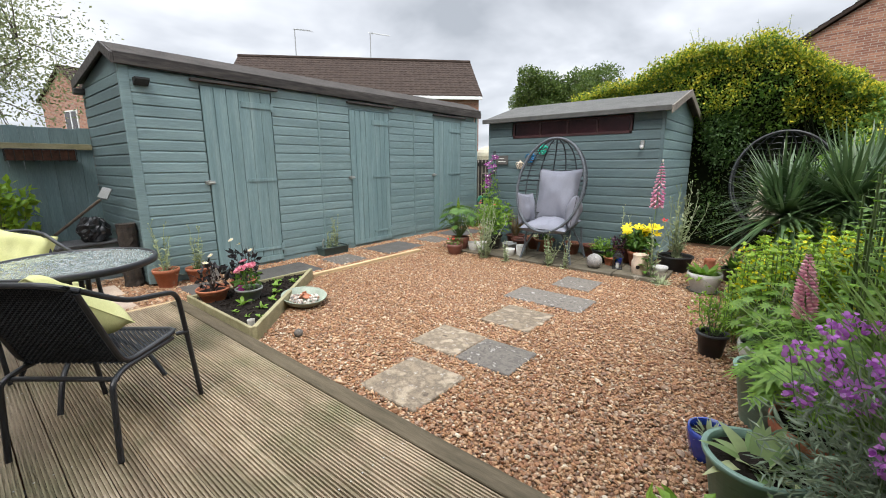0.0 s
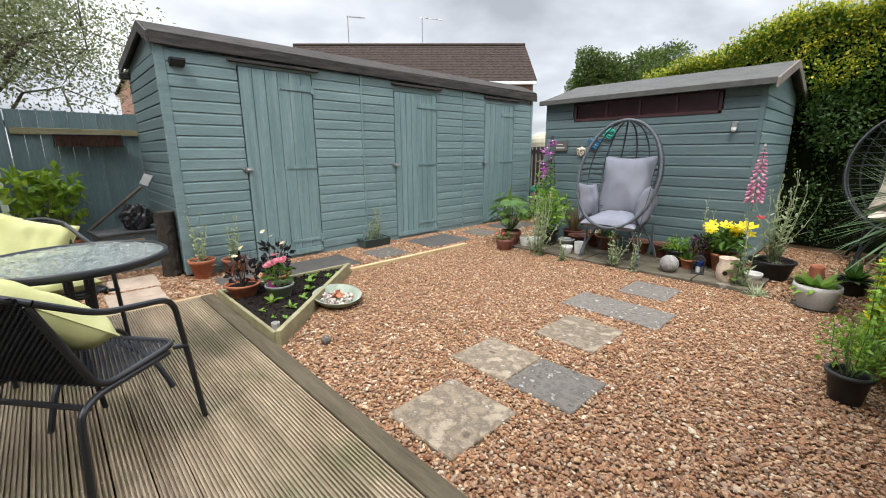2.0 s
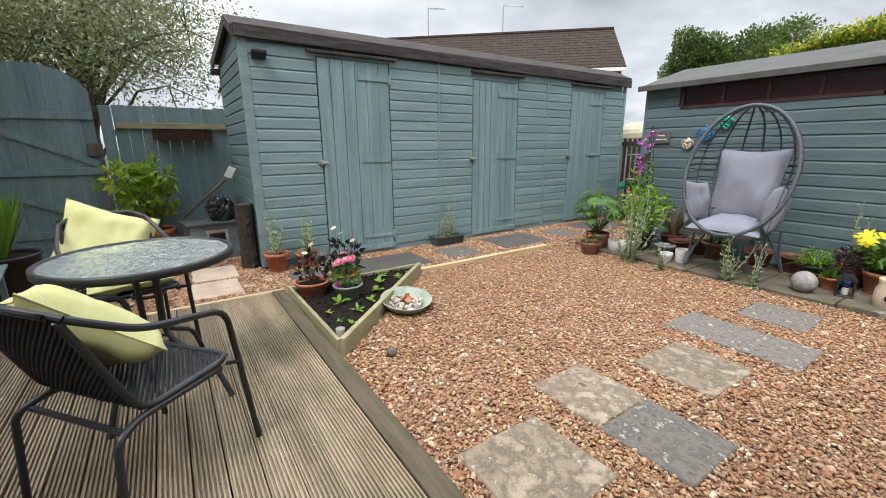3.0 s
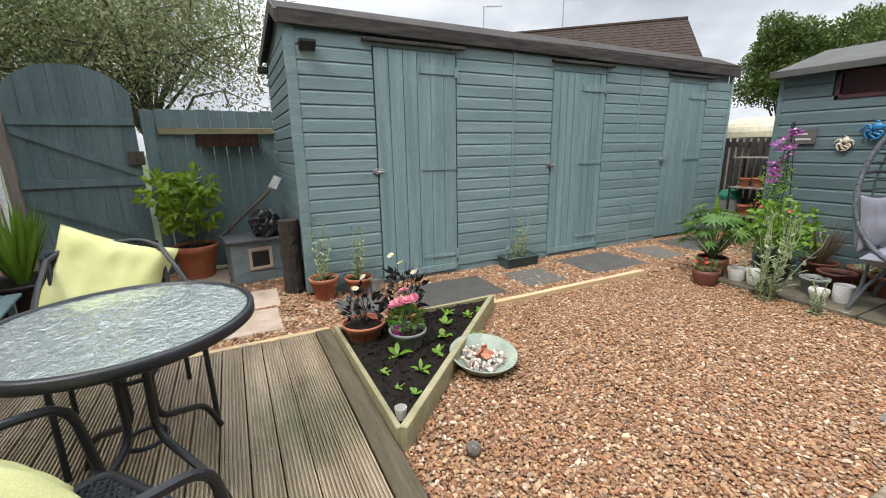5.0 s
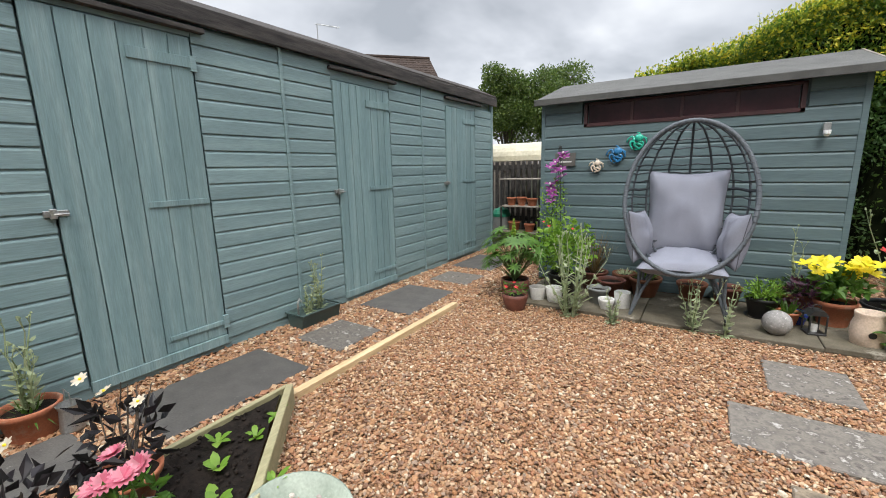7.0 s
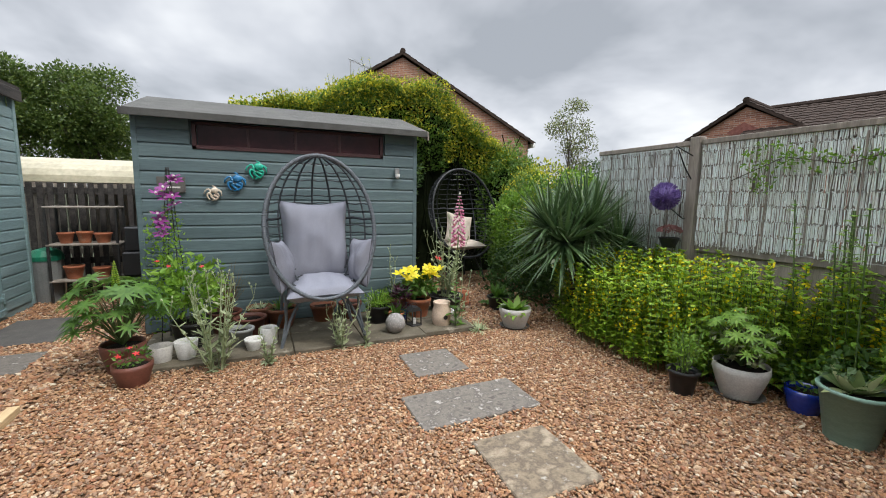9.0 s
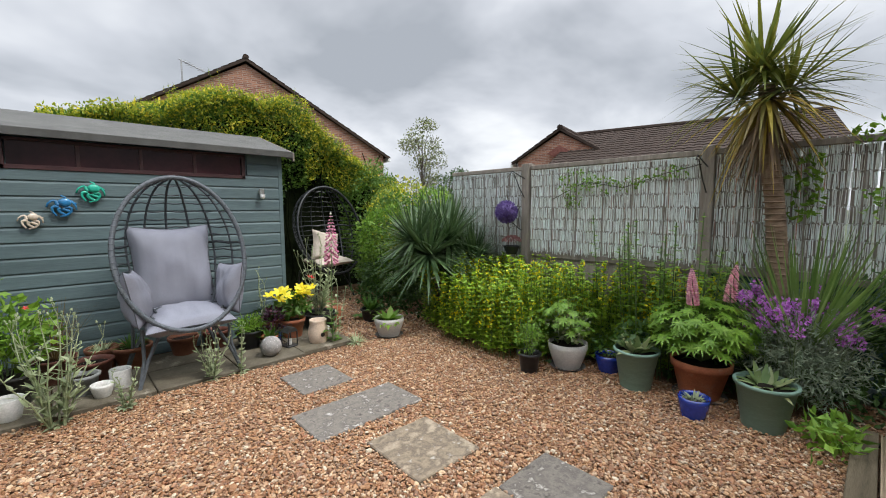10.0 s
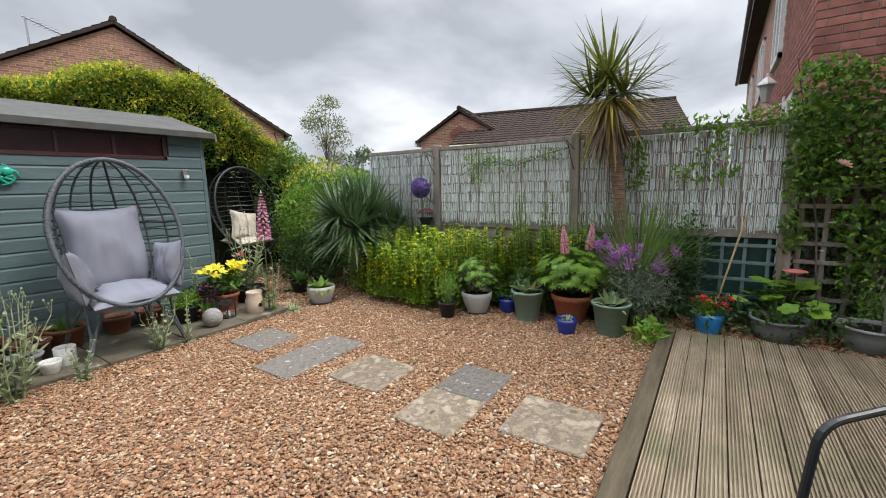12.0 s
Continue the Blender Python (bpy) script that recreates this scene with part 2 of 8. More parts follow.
CREAMSHEET = surface("cream_polythene", [(0.38, 0.34, 0.23), (0.52, 0.47, 0.34)], 3.0, 0.5, 0.1, 20)
L_HEDGE = leafy("hedge_leaf", [(0.054, 0.124, 0.0192), (0.135, 0.247, 0.036), (0.081, 0.182, 0.024), (0.23, 0.338, 0.054)])
L_GOLD = leafy("golden_climber_leaf", [(0.189, 0.281, 0.022), (0.405, 0.464, 0.0385), (0.257, 0.342, 0.0275), (0.837, 0.695, 0.055), (0.162, 0.244, 0.022)])
L_LIGHT = leafy("fresh_green_leaf", [(0.0952, 0.205, 0.02), (0.202, 0.356, 0.035), (0.134, 0.27, 0.025), (0.246, 0.389, 0.05)])
L_YELLOWGREEN = leafy("yellow_green_leaf", [(0.135, 0.263, 0.0216), (0.27, 0.413, 0.03), (0.189, 0.325, 0.0264), (0.405, 0.5, 0.036)])
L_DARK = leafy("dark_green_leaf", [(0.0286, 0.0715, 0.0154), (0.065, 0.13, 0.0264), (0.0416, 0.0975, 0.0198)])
L_GREY = leafy("silver_green_leaf", [(0.236, 0.291, 0.15), (0.425, 0.47, 0.29), (0.319, 0.381, 0.2)], rough=0.8)
L_MID = leafy("mid_green_leaf", [(0.055, 0.13, 0.018), (0.11, 0.225, 0.03), (0.075, 0.17, 0.024)])
L_TREE = leafy("birch_leaf", [(0.106, 0.138, 0.0517), (0.213, 0.246, 0.103), (0.312, 0.324, 0.161)])
L_PURPLE = leafy("dark_purple_leaf", [(0.012, 0.012, 0.012), (0.03, 0.024, 0.028)])
L_CORD = leafy("cordyline_leaf", [(0.075, 0.11, 0.022), (0.125, 0.165, 0.03), (0.25, 0.242, 0.04), (0.0875, 0.121, 0.03), (0.188, 0.209, 0.035)], rough=0.4)
L_CORD_OLD = leafy("yellowed_cordyline_leaf", [(0.4, 0.28, 0.03), (0.26, 0.19, 0.04), (0.5, 0.36, 0.04), (0.18, 0.16, 0.04), (0.2, 0.12, 0.06)], rough=0.5)
L_YUCCA = leafy("yucca_leaf", [(0.05, 0.095, 0.035), (0.09, 0.15, 0.055), (0.065, 0.12, 0.05), (0.13, 0.19, 0.08)], rough=0.35, thin=0.15)
L_HOSTA = leafy("variegated_hosta_leaf", [(0.1, 0.2, 0.06), (0.2, 0.28, 0.1), (0.4, 0.42, 0.22)])
P_YELLOW = leafy("yellow_petal", [(0.88, 0.68, 0.01), (0.9, 0.8, 0.04)])
P_PINK = leafy("pink_petal", [(0.6, 0.12, 0.2), (0.7, 0.3, 0.35)])
P_LUPIN = leafy("pink_lupin_petal", [(0.696, 0.246, 0.39), (0.888, 0.58, 0.598), (0.792, 0.377, 0.494)])
P_FOXGLOVE = leafy("foxglove_petal", [(0.6, 0.14, 0.32), (0.76, 0.44, 0.52), (0.68, 0.22, 0.42)])
P_PURPLE = leafy("purple_petal", [(0.36, 0.07, 0.4), (0.6, 0.25, 0.66), (0.48, 0.14, 0.54)])
P_MAGENTA = leafy("magenta_petal", [(0.42, 0.03, 0.25), (0.55, 0.1, 0.38)])
P_CLEMATIS = leafy("violet_magenta_petal", [(0.24, 0.03, 0.2), (0.36, 0.08, 0.32)])
P_RED = leafy("red_petal", [(0.6, 0.02, 0.02), (0.7, 0.06, 0.06)])
P_WHITE = leafy("white_petal", [(0.75, 0.72, 0.65), (0.8, 0.78, 0.74)])
P_CREAM = leafy("cream_petal", [(0.6, 0.5, 0.36), (0.68, 0.62, 0.5)])
P_ALLIUM = leafy("violet_ball_floret", [(0.13, 0.08, 0.27), (0.22, 0.15, 0.38)])

GLASS = bpy.data.materials.new("dark_window_glass")
GLASS.use_nodes = True
gb = GLASS.node_tree.nodes["Principled BSDF"]
gb.inputs["Base Color"].default_value, gb.inputs["Roughness"].default_value = (0.02, 0.016, 0.018, 1), 0.08
SHEDGLASS = surface("maroon_backed_shed_glass", [(0.018, 0.007, 0.009), (0.06, 0.02, 0.024)], 3.0, 0.28, 0.05, 30)
SHEDGLASS.node_tree.nodes["Principled BSDF"].inputs["Specular IOR Level"].default_value = 0.3
TABLEGLASS = bpy.data.materials.new("rippled_table_glass")
TABLEGLASS.use_nodes = True
tg = TABLEGLASS.node_tree
tb = tg.nodes["Principled BSDF"]
tb.inputs["Base Color"].default_value, tb.inputs["Roughness"].default_value = (0.42, 0.5, 0.49, 1), 0.05
tb.inputs["Transmission Weight"].default_value = 0.55
tb.inputs["Coat Weight"].default_value = 1.0
tb.inputs["Coat IOR"].default_value = 1.9
tn = tg.nodes.new("ShaderNodeTexNoise")
tn.inputs["Scale"].default_value, tn.inputs["Detail"].default_value, tn.inputs["Distortion"].default_value = 30, 1, 1.5
tgeo = tg.nodes.new("ShaderNodeNewGeometry")
tg.links.new(tgeo.outputs["Position"], tn.inputs["Vector"])
tbump = tg.nodes.new("ShaderNodeBump")
tbump.inputs["Strength"].default_value, tbump.inputs["Distance"].default_value = 0.6, 0.012
tg.links.new(tn.outputs["Fac"], tbump.inputs["Height"])
tg.links.new(tbump.outputs[0], tb.inputs["Normal"])
tg.links.new(tbump.outputs[0], tb.inputs["Coat Normal"])


for dull in (SOIL, SOILBED, EDGEBOARD, ROOFTILE, RATTAN, PATIO):
    dull.node_tree.nodes["Principled BSDF"].inputs["Specular IOR Level"].default_value = 0.15


# ---- builders ----
class Mesh:
    """Collects vertices and faces for one part."""

    def __init__(self):
        self.v, self.f = [], []

    def add(self, verts, faces):
        k = len(self.v)
        self.v.extend(tuple(p) for p in verts)
        self.f.extend(tuple(i + k for i in f) for f in faces)
        return self

    def box(self, lo, hi, c=0.003, m=None):
        """A box from corner to corner with chamfered edges."""
        lo, hi = Vector(lo), Vector(hi)
        mid_p, half = (lo + hi) / 2, (hi - lo) / 2
        c = min(c, min(half) * 0.45)
        verts, idx = [], {}
        for s in itertools.product((-1, 1), repeat=3):
            for a in range(3):
                idx[s, a] = len(verts)
                verts.append(Vector([s[i] * (half[i] if i == a else half[i] - c) for i in range(3)]))
        faces = []
        for a in range(3):
            p, q = (a + 1) % 3, (a + 2) % 3
            for sg in (-1, 1):
                ring = []
                for sp, sq in ((-1, -1), (1, -1), (1, 1), (-1, 1)):
                    s = [0, 0, 0]
                    s[a], s[p], s[q] = sg, sp, sq
                    ring.append(idx[tuple(s), a])
                faces.append(ring)
            for sp, sq in itertools.product((-1, 1), repeat=2):
                s0, s1 = [0, 0, 0], [0, 0, 0]
                s0[a], s1[a] = -1, 1
                s0[p] = s1[p] = sp
                s0[q] = s1[q] = sq
                faces.append([idx[tuple(s0), p], idx[tuple(s0), q], idx[tuple(s1), q], idx[tuple(s1), p]])
        for s in itertools.product((-1, 1), repeat=3):
            faces.append([idx[s, 0], idx[s, 1], idx[s, 2]])
        out = []
        for f in faces:
            n = (verts[f[1]] - verts[f[0]]).cross(verts[f[2]] - verts[f[0]])
            ctr = sum((verts[i] for i in f), Vector()) / len(f)
            out.append(f if n.dot(ctr) > 0 else f[::-1])
        pts = [p + mid_p for p in verts]
        if m is not None:
            pts = [m @ p for p in pts]
        return self.add(pts, out)

    def tube(self, pts, r, n=8, closed=False):
        """A round tube along points; r: one radius or one a point."""
        pts = [Vector(p) for p in pts]
        rs = r if isinstance(r, (list, tuple)) else [r] * len(pts)
        verts, faces, up = [], [], None
        cnt = len(pts)
        for i, p in enumerate(pts):
            if closed:
                d = pts[(i + 1) % cnt] - pts[i - 1]
            else:
                d = pts[min(i + 1, cnt - 1)] - pts[max(i - 1, 0)]
            d = d.normalized() if d.length > 1e-9 else Vector((0, 0, 1))
            if up is None:
                up = Vector((0, 0, 1)) if abs(d.z) < 0.9 else Vector((1, 0, 0))
            side = d.cross(up)
            side = side.normalized() if side.length > 1e-6 else d.orthogonal().normalized()
            up = side.cross(d).normalized()
            for k in range(n):
                a = 2 * math.pi * k / n
                verts.append(p + (side * math.cos(a) + up * math.sin(a)) * rs[i])
        for i in range(cnt if closed else cnt - 1):
            j = (i + 1) % cnt
            for k in range(n):
                l = (k + 1) % n
                faces.append((i * n + k, i * n + l, j * n + l, j * n + k))
        if not closed:
            faces.append(tuple(range(n))[::-1])
            faces.append(tuple(range((cnt - 1) * n, cnt * n)))
        return self.add(verts, faces)

    def lathe(self, profile, n=28, at=(0, 0, 0)):
        """Turns a profile of (radius, height) round the upright axis."""
        verts, faces = [], []
        for r, z in profile:
            for k in range(n):
                a = 2 * math.pi * k / n
                verts.append((at[0] + r * math.cos(a), at[1] + r * math.sin(a), at[2] + z))
        for i in range(len(profile) - 1):
            for k in range(n):
                l = (k + 1) % n
                faces.append((i * n + k, i * n + l, (i + 1) * n + l, (i + 1) * n + k))
        faces.append(tuple(range(n))[::-1])
        faces.append(tuple(range((len(profile) - 1) * n, len(profile) * n)))
        return self.add(verts, faces)

    def ball(self, c, r, n=12, squash=(1, 1, 1)):
        prof = [(max(math.sin(math.pi * i / n), 0.001) * r, -math.cos(math.pi * i / n) * r) for i in range(n + 1)]
        k = len(self.v)
        self.lathe(prof, n * 2)
        for i in range(k, len(self.v)):
            x, y, z = self.v[i]
            self.v[i] = (c[0] + x * squash[0], c[1] + y * squash[1], c[2] + z * squash[2])
        return self

    def prism(self, outline, a, b, axis):
        """A flat outline of points in the two other axes, drawn out along one axis from a to b."""
        n = len(outline)

        def put(p, t):
            q = list(p)
            q.insert(axis, t)
            return q
        area = sum(outline[i - 1][0] * outline[i][1] - outline[i][0] * outline[i - 1][1] for i in range(n))
        flip = (area > 0) ^ (axis == 1) ^ (b < a)
        verts = [put(p, a) for p in outline] + [put(p, b) for p in outline]
        faces = [tuple(range(n)), tuple(range(n, 2 * n))[::-1]]
        faces += [(i, i + n, (i + 1) % n + n, (i + 1) % n) for i in range(n)]
        return self.add(verts, [f[::-1] for f in faces] if flip else faces)

    def blade(self, root, way, up, length, width, droop=0.3, n=4, tip=0.05, wide=0.4):
        """A leaf: a bent strip, folded a little along its middle."""
        root, way, up = Vector(root), Vector(way).normalized(), Vector(up)
        side = way.cross(up)
        side = side.normalized() if side.length > 1e-5 else way.orthogonal().normalized()
        verts, faces = [], []
        for i in range(n + 1):
            f = i / n
            w = width * (min(1, (f + 0.15) / wide) if f < wide else max(tip, 1 - ((f - wide) / (1 - wide)) ** 1.6))
            p = root + way * length * f + Vector((0, 0, -1)) * droop * length * f * f
            verts += [p - side * w / 2, p + side * w / 2]
        for i in range(n):
            faces.append((2 * i, 2 * i + 1, 2 * i + 3, 2 * i + 2))
        return self.add(verts, faces)

    def data(self, name, smooth=False):
        me = bpy.data.meshes.new(name)
        me.from_pydata(self.v, [], self.f)
        if smooth:
            me.polygons.foreach_set("use_smooth", [True] * len(me.polygons))
        return me


def thing(name, label, category, at=(0, 0, 0), turn=0, group="", kind=""):
    ob = new(name)
    ob.matrix_world = pose(*at, 0, 0, turn)
    ob.empty_display_size = 0.1
    return tagged(ob, label, category, group, kind)


def part(name, mesh, material, parent, label="", smooth=False, kind="", at=None, turn=0):
    me = mesh.data(name, smooth) if isinstance(mesh, Mesh) else mesh
    if material is not None and not me.materials:
        me.materials.append(material)
    ob = new(name, me)
    ob.parent = parent
    if at is not None:
        ob.matrix_basis = pose(*at, 0, 0, turn)
    return tagged(ob, label, kind=kind)


def single(name, mesh, material, label, category, at=None, turn=0, smooth=False, kind="", group=""):
    ob = part(name, mesh, material, None, label, smooth, kind, at, turn)
    return tagged(ob, label, category, group, kind)


rnd = random.Random(7)


def uni(a, b):
    return rnd.uniform(a, b)


def around():
    a, z = uni(0, 2 * math.pi), uni(-1, 1)
    s = math.sqrt(1 - z * z)
    return Vector((s * math.cos(a), s * math.sin(a), z))


def leaf_cloud(count, point, size, long=1.8, up=0.4, spread=1.0):
    """Many small folded leaves, as numpy arrays; point() gives a place and the way out of the bush there."""
    verts, faces = [], []
    for i in range(count):
        p, out = point()
        d = (out * 0.7 + around() * spread + Vector((0, 0, up * 0.4))).normalized()
        s = d.cross(around()).normalized()
        l, w = size * uni(0.6, 1.3) * long / 1.8, size * uni(0.6, 1.2) / 1.8
        n = d.cross(s)
        a, b = p, p + d * l
        m0 = p + d * l * 0.45 + n * l * 0.08
        k = len(verts)
        verts += [a, m0 + s * w * 0.5, b, m0 - s * w * 0.5]
        faces += [(k, k + 1, k + 2), (k, k + 2, k + 3)]
    m = Mesh()
    m.v, m.f = [tuple(q) for q in verts], faces
    return m


def in_ellipsoid(c, r, shell=0.6):
    c = Vector(c)

    def point():
        d = around()
        k = uni(shell, 1.0)
        lump = 1 + 0.18 * noise.noise(d * 2.3 + c)
        return c + Vector((d.x * r[0], d.y * r[1], d.z * r[2])) * k * lump, d
    return point

# ---- the ground ----
DECK_Z, DECK_X0, DECK_X1, DECK_Y0, DECK_Y1 = 0.06, -3.72, 0.96, 0.12, 2.45
ground = Mesh()
ground.add([(-300, -300, -0.06), (300, -300, -0.06), (300, 300, -0.06), (-300, 300, -0.06)], [(0, 1, 2, 3)])
single("ground", ground, FARGROUND, "rough green and brown ground round the garden", "ground", kind="structure")
bed = Mesh()
bed.box((-6.3, 0.02, -0.055), (1.62, 10.2, -0.012), 0.001)
single("gravel_base", bed, SOILBED, "packed sandy base under the loose gravel", "ground", kind="structure")

# ---- deck ----
deck = thing("deck", "weathered grooved timber deck with a dark edge board", "deck", kind="structure")
PITCH = 0.119


def board_profile(w, t, ridges=7):
    pts = [(-w / 2, -t), (w / 2, -t)]
    g = w / ridges
    for i in range(ridges, 0, -1):
        r = -w / 2 + i * g
        pts += [(r - 0.0005, 0), (r - g * 0.46, 0), (r - g * 0.52, -0.013), (r - g * 0.97, -0.013)]
    return pts


brd = Mesh()
brd.prism(board_profile(0.113, 0.028), DECK_X0 + 0.002, DECK_X1, 0)
brd_me = brd.data("deck_board")
n_boards = int((DECK_Y1 - 0.11 - DECK_Y0) / PITCH)
for i in range(n_boards):
    part("board", brd_me, DECK, deck, at=(0, DECK_Y1 - 0.115 - PITCH * (i + 0.5), DECK_Z))
edge = Mesh()
edge.box((DECK_X0 - 0.005, DECK_Y1 - 0.108, DECK_Z - 0.05), (DECK_X1, DECK_Y1, DECK_Z + 0.002), 0.004)
part("edge_board", edge, EDGEBOARD, deck, "dark stained edge board")
trim = Mesh()
trim.box((DECK_X0 - 0.055, DECK_Y0, DECK_Z - 0.08), (DECK_X0 - 0.007, DECK_Y1 - 0.0, DECK_Z - 0.004), 0.003)
part("end_trim", trim, NEWWOOD, deck, "pale new timber trim")
joist = Mesh()
for x in (-3.6, -2.6, -1.6, -0.6, 0.4, 0.9):
    joist.box((x, DECK_Y0, -0.05), (x + 0.045, DECK_Y1 - 0.13, DECK_Z - 0.03), 0.002)
joist.box((DECK_X1 - 0.04, DECK_Y0, -0.045), (DECK_X1 - 0.002, DECK_Y1 - 0.002, DECK_Z - 0.055), 0.002)
joist.box((DECK_X0, DECK_Y1 - 0.04, -0.045), (DECK_X1 - 0.05, DECK_Y1 - 0.004, DECK_Z - 0.052), 0.002)
part("joists", joist, DARKWOOD, deck)
screw = Mesh()
screw.lathe([(0.004, 0), (0.0035, 0.0008)], 8)
screw_me = screw.data("screw")
for i in range(n_boards):
    for x in (-3.58, -2.58, -1.58, -0.58, 0.42):
        for dy in (-0.03, 0.03):
            part("screw", screw_me, STEEL, deck, at=(x + 0.01, DECK_Y1 - 0.115 - PITCH * (i + 0.5) + dy, DECK_Z - 0.0005))


# ---- paving set in the gravel ----
def slab(name, lo, hi, top, material, label, turn=0.0, group="stepping slabs"):
    w, d = hi[0] - lo[0], hi[1] - lo[1]
    s = Mesh()
    s.box((-w / 2, -d / 2, -0.04), (w / 2, d / 2, 0), 0.006)
    return single(name, s, material, label, "paving slab", ((lo[0] + hi[0]) / 2, (lo[1] + hi[1]) / 2, top), turn, group=group)


slab("stepping_slab", (-1.225, 2.575), (-0.757, 3.055), 0.014, CONCRETE, "square mossy concrete slab with pale lichen spots in gravel", 0.5)
slab("stepping_slab", (-1.43, 3.24), (-1.0, 3.655), 0.013, CONCRETE, "weathered buff concrete slab butted to a darker one", 0)
slab("stepping_slab", (-0.995, 3.24), (-0.565, 3.645), 0.012, GREYSLAB, "dark grey concrete slab butted to a buff one", 0.6)
slab("stepping_slab", (-1.26, 3.935), (-0.8, 4.43), 0.014, CONCRETE, "square mossy buff concrete slab in the gravel", -1)
slab("stepping_slab", (-1.455, 4.63), (-0.645, 5.05), 0.013, GREYSLAB, "long grey concrete slab with lichen patches", 0.5)
slab("stepping_slab", (-1.25, 5.3), (-0.82, 5.75), 0.013, GREYSLAB, "speckled grey concrete slab near the patio", 0)
for y0, y1, x0, x1, mt, lab in ((3.24, 4.14, -4.45, -3.86, SLATE, "large dark slate slab beside the long shed"), (4.42, 4.9, -4.36, -3.87, GREYSLAB, "small grey slab beside the long shed"),
                                (5.3, 6.12, -4.5, -3.88, SLATE, "large dark slate slab before the middle door"), (6.42, 6.88, -4.42, -3.9, GREYSLAB, "small grey slab before the third door"),
                                (7.15, 8.0, -4.55, -3.95, SLATE, "dark slate slab at the far end of the path"), (2.62, 3.0, -4.4, -3.95, SLATE, "slate slab beside the planting bed")):
    slab("path_slab", (x0, y0), (x1, y1), 0.012, mt, lab, uni(-1.5, 1.5), "path slabs along the shed")
for x0, y0, x1, y1, lab in ((-5.08, 1.78, -4.58, 2.2, "worn buff sandstone slab in gravel"), (-4.52, 1.72, -4.02, 2.16, "pale buff sandstone slab next to the deck"),
                            (-6.1, 1.32, -5.3, 1.8, "mossy buff slab under the hydrangea pot"), (-5.2, 1.3, -4.8, 1.62, "small grey slab in gravel"),
                            (-5.75, 1.86, -5.42, 2.36, "buff slab under the pet house")):
    slab("sandstone_slab", (x0, y0), (x1, y1), 0.012, SANDSTONE, lab, uni(-2, 2), "sandstone slabs near the gate")

# ---- patio under the egg chair ----
patio = thing("patio", "damp mottled paving slabs under the egg chair", "patio", kind="structure")
xs = (-3.2, -2.63, -2.04, -1.44, -0.86, -0.3)
ys = (6.1, 6.58, 7.04)
for i in range(5):
    for j in range(2):
        s = Mesh()
        lip = (0.05 if i > 3 else 0) if j == 0 else 0
        s.box((xs[i] + 0.004, ys[j] + 0.004 + lip, -0.012), (xs[i + 1] - 0.004, ys[j + 1] - 0.004, 0.03 + uni(-0.002, 0.002)), 0.005)
        part("paving_slab", s, PATIO, patio)

# ---- timber rail and planting bed ----
rail = Mesh()
rail.box((-0.028, 0, -0.02), (0.028, 1.93, 0.045), 0.003)
single("edging_rail", rail, NEWWOOD, "pale new timber rail laid along the gravel path", "edging", (-3.63, 3.8, 0), 0.3)

# ---- sheds ----
ROOFEDGE = surface("dark_brown_roof_felt", [(0.022, 0.017, 0.014), (0.05, 0.042, 0.036)], 5.0, 0.95, 0.5, 120)
SHED_A = thing("long_shed", "long blue-green shiplap shed with three doors and dark timber eaves", "shed")
AX, AY0, AY1 = -4.70, 2.45, 8.72
ABACK = -6.35
BP = 0.118


def plank(along, length, pitch, cache={}):
    """One shiplap board with a hollowed top edge; its face looks along -y (along x) or +x (along y)."""
    key = (along, round(length, 3), pitch)
    if key not in cache:
        prof = [(0.0, 0.0), (0.019, 0.0), (0.022, 0.004), (0.021, pitch * 0.8), (0.017, pitch * 0.88), (0.012, pitch * 0.94), (0.011, pitch - 0.001), (0, pitch - 0.001)]
        m = Mesh()
        if along == "y":
            m.prism([(x, z) for x, z in prof], 0, length, 1)
        else:
            m.prism([(-x, z) for x, z in prof], 0, length, 0)
        cache[key] = m.data("shiplap_board")
    return cache[key]


def a_top(y):
    return 2.345 - 0.009 * (y - AY0)


wall = Mesh()
wall.prism([(ABACK, 0.02), (AX - 0.03, 0.02), (AX - 0.03, 2.42), (-5.0, 2.53), (ABACK, 2.3)], AY0 + 0.03, AY1 - 0.03, 1)
part("wall_core", wall, SAGE, SHED_A)
plinth = Mesh()
plinth.box((ABACK, AY0 + 0.05, -0.02), (AX - 0.05, AY1 - 0.05, 0.03), 0.004)
part("plinth", plinth, DARKWOOD, SHED_A)
post_a = Mesh()
post_a.box((AX - 0.03, AY0 - 0.005, 0.03), (AX + 0.02, AY0 + 0.085, 2.36), 0.004)
part("corner_board", post_a, SAGE, SHED_A)
for y, w in ((4.745, 0.03), (6.735, 0.03), (8.685, 0.05)):
    s = Mesh()
    s.box((AX - 0.02, y, 0.03), (AX + 0.026, y + w, 2.35), 0.003)
    part("joint_strip", s, SAGE, SHED_A)
sill_a = Mesh()
sill_a.box((AX - 0.02, AY0 + 0.09, 0.0), (AX + 0.004, AY1, 0.075), 0.003)
part("sill_board", sill_a, SAGE, SHED_A)


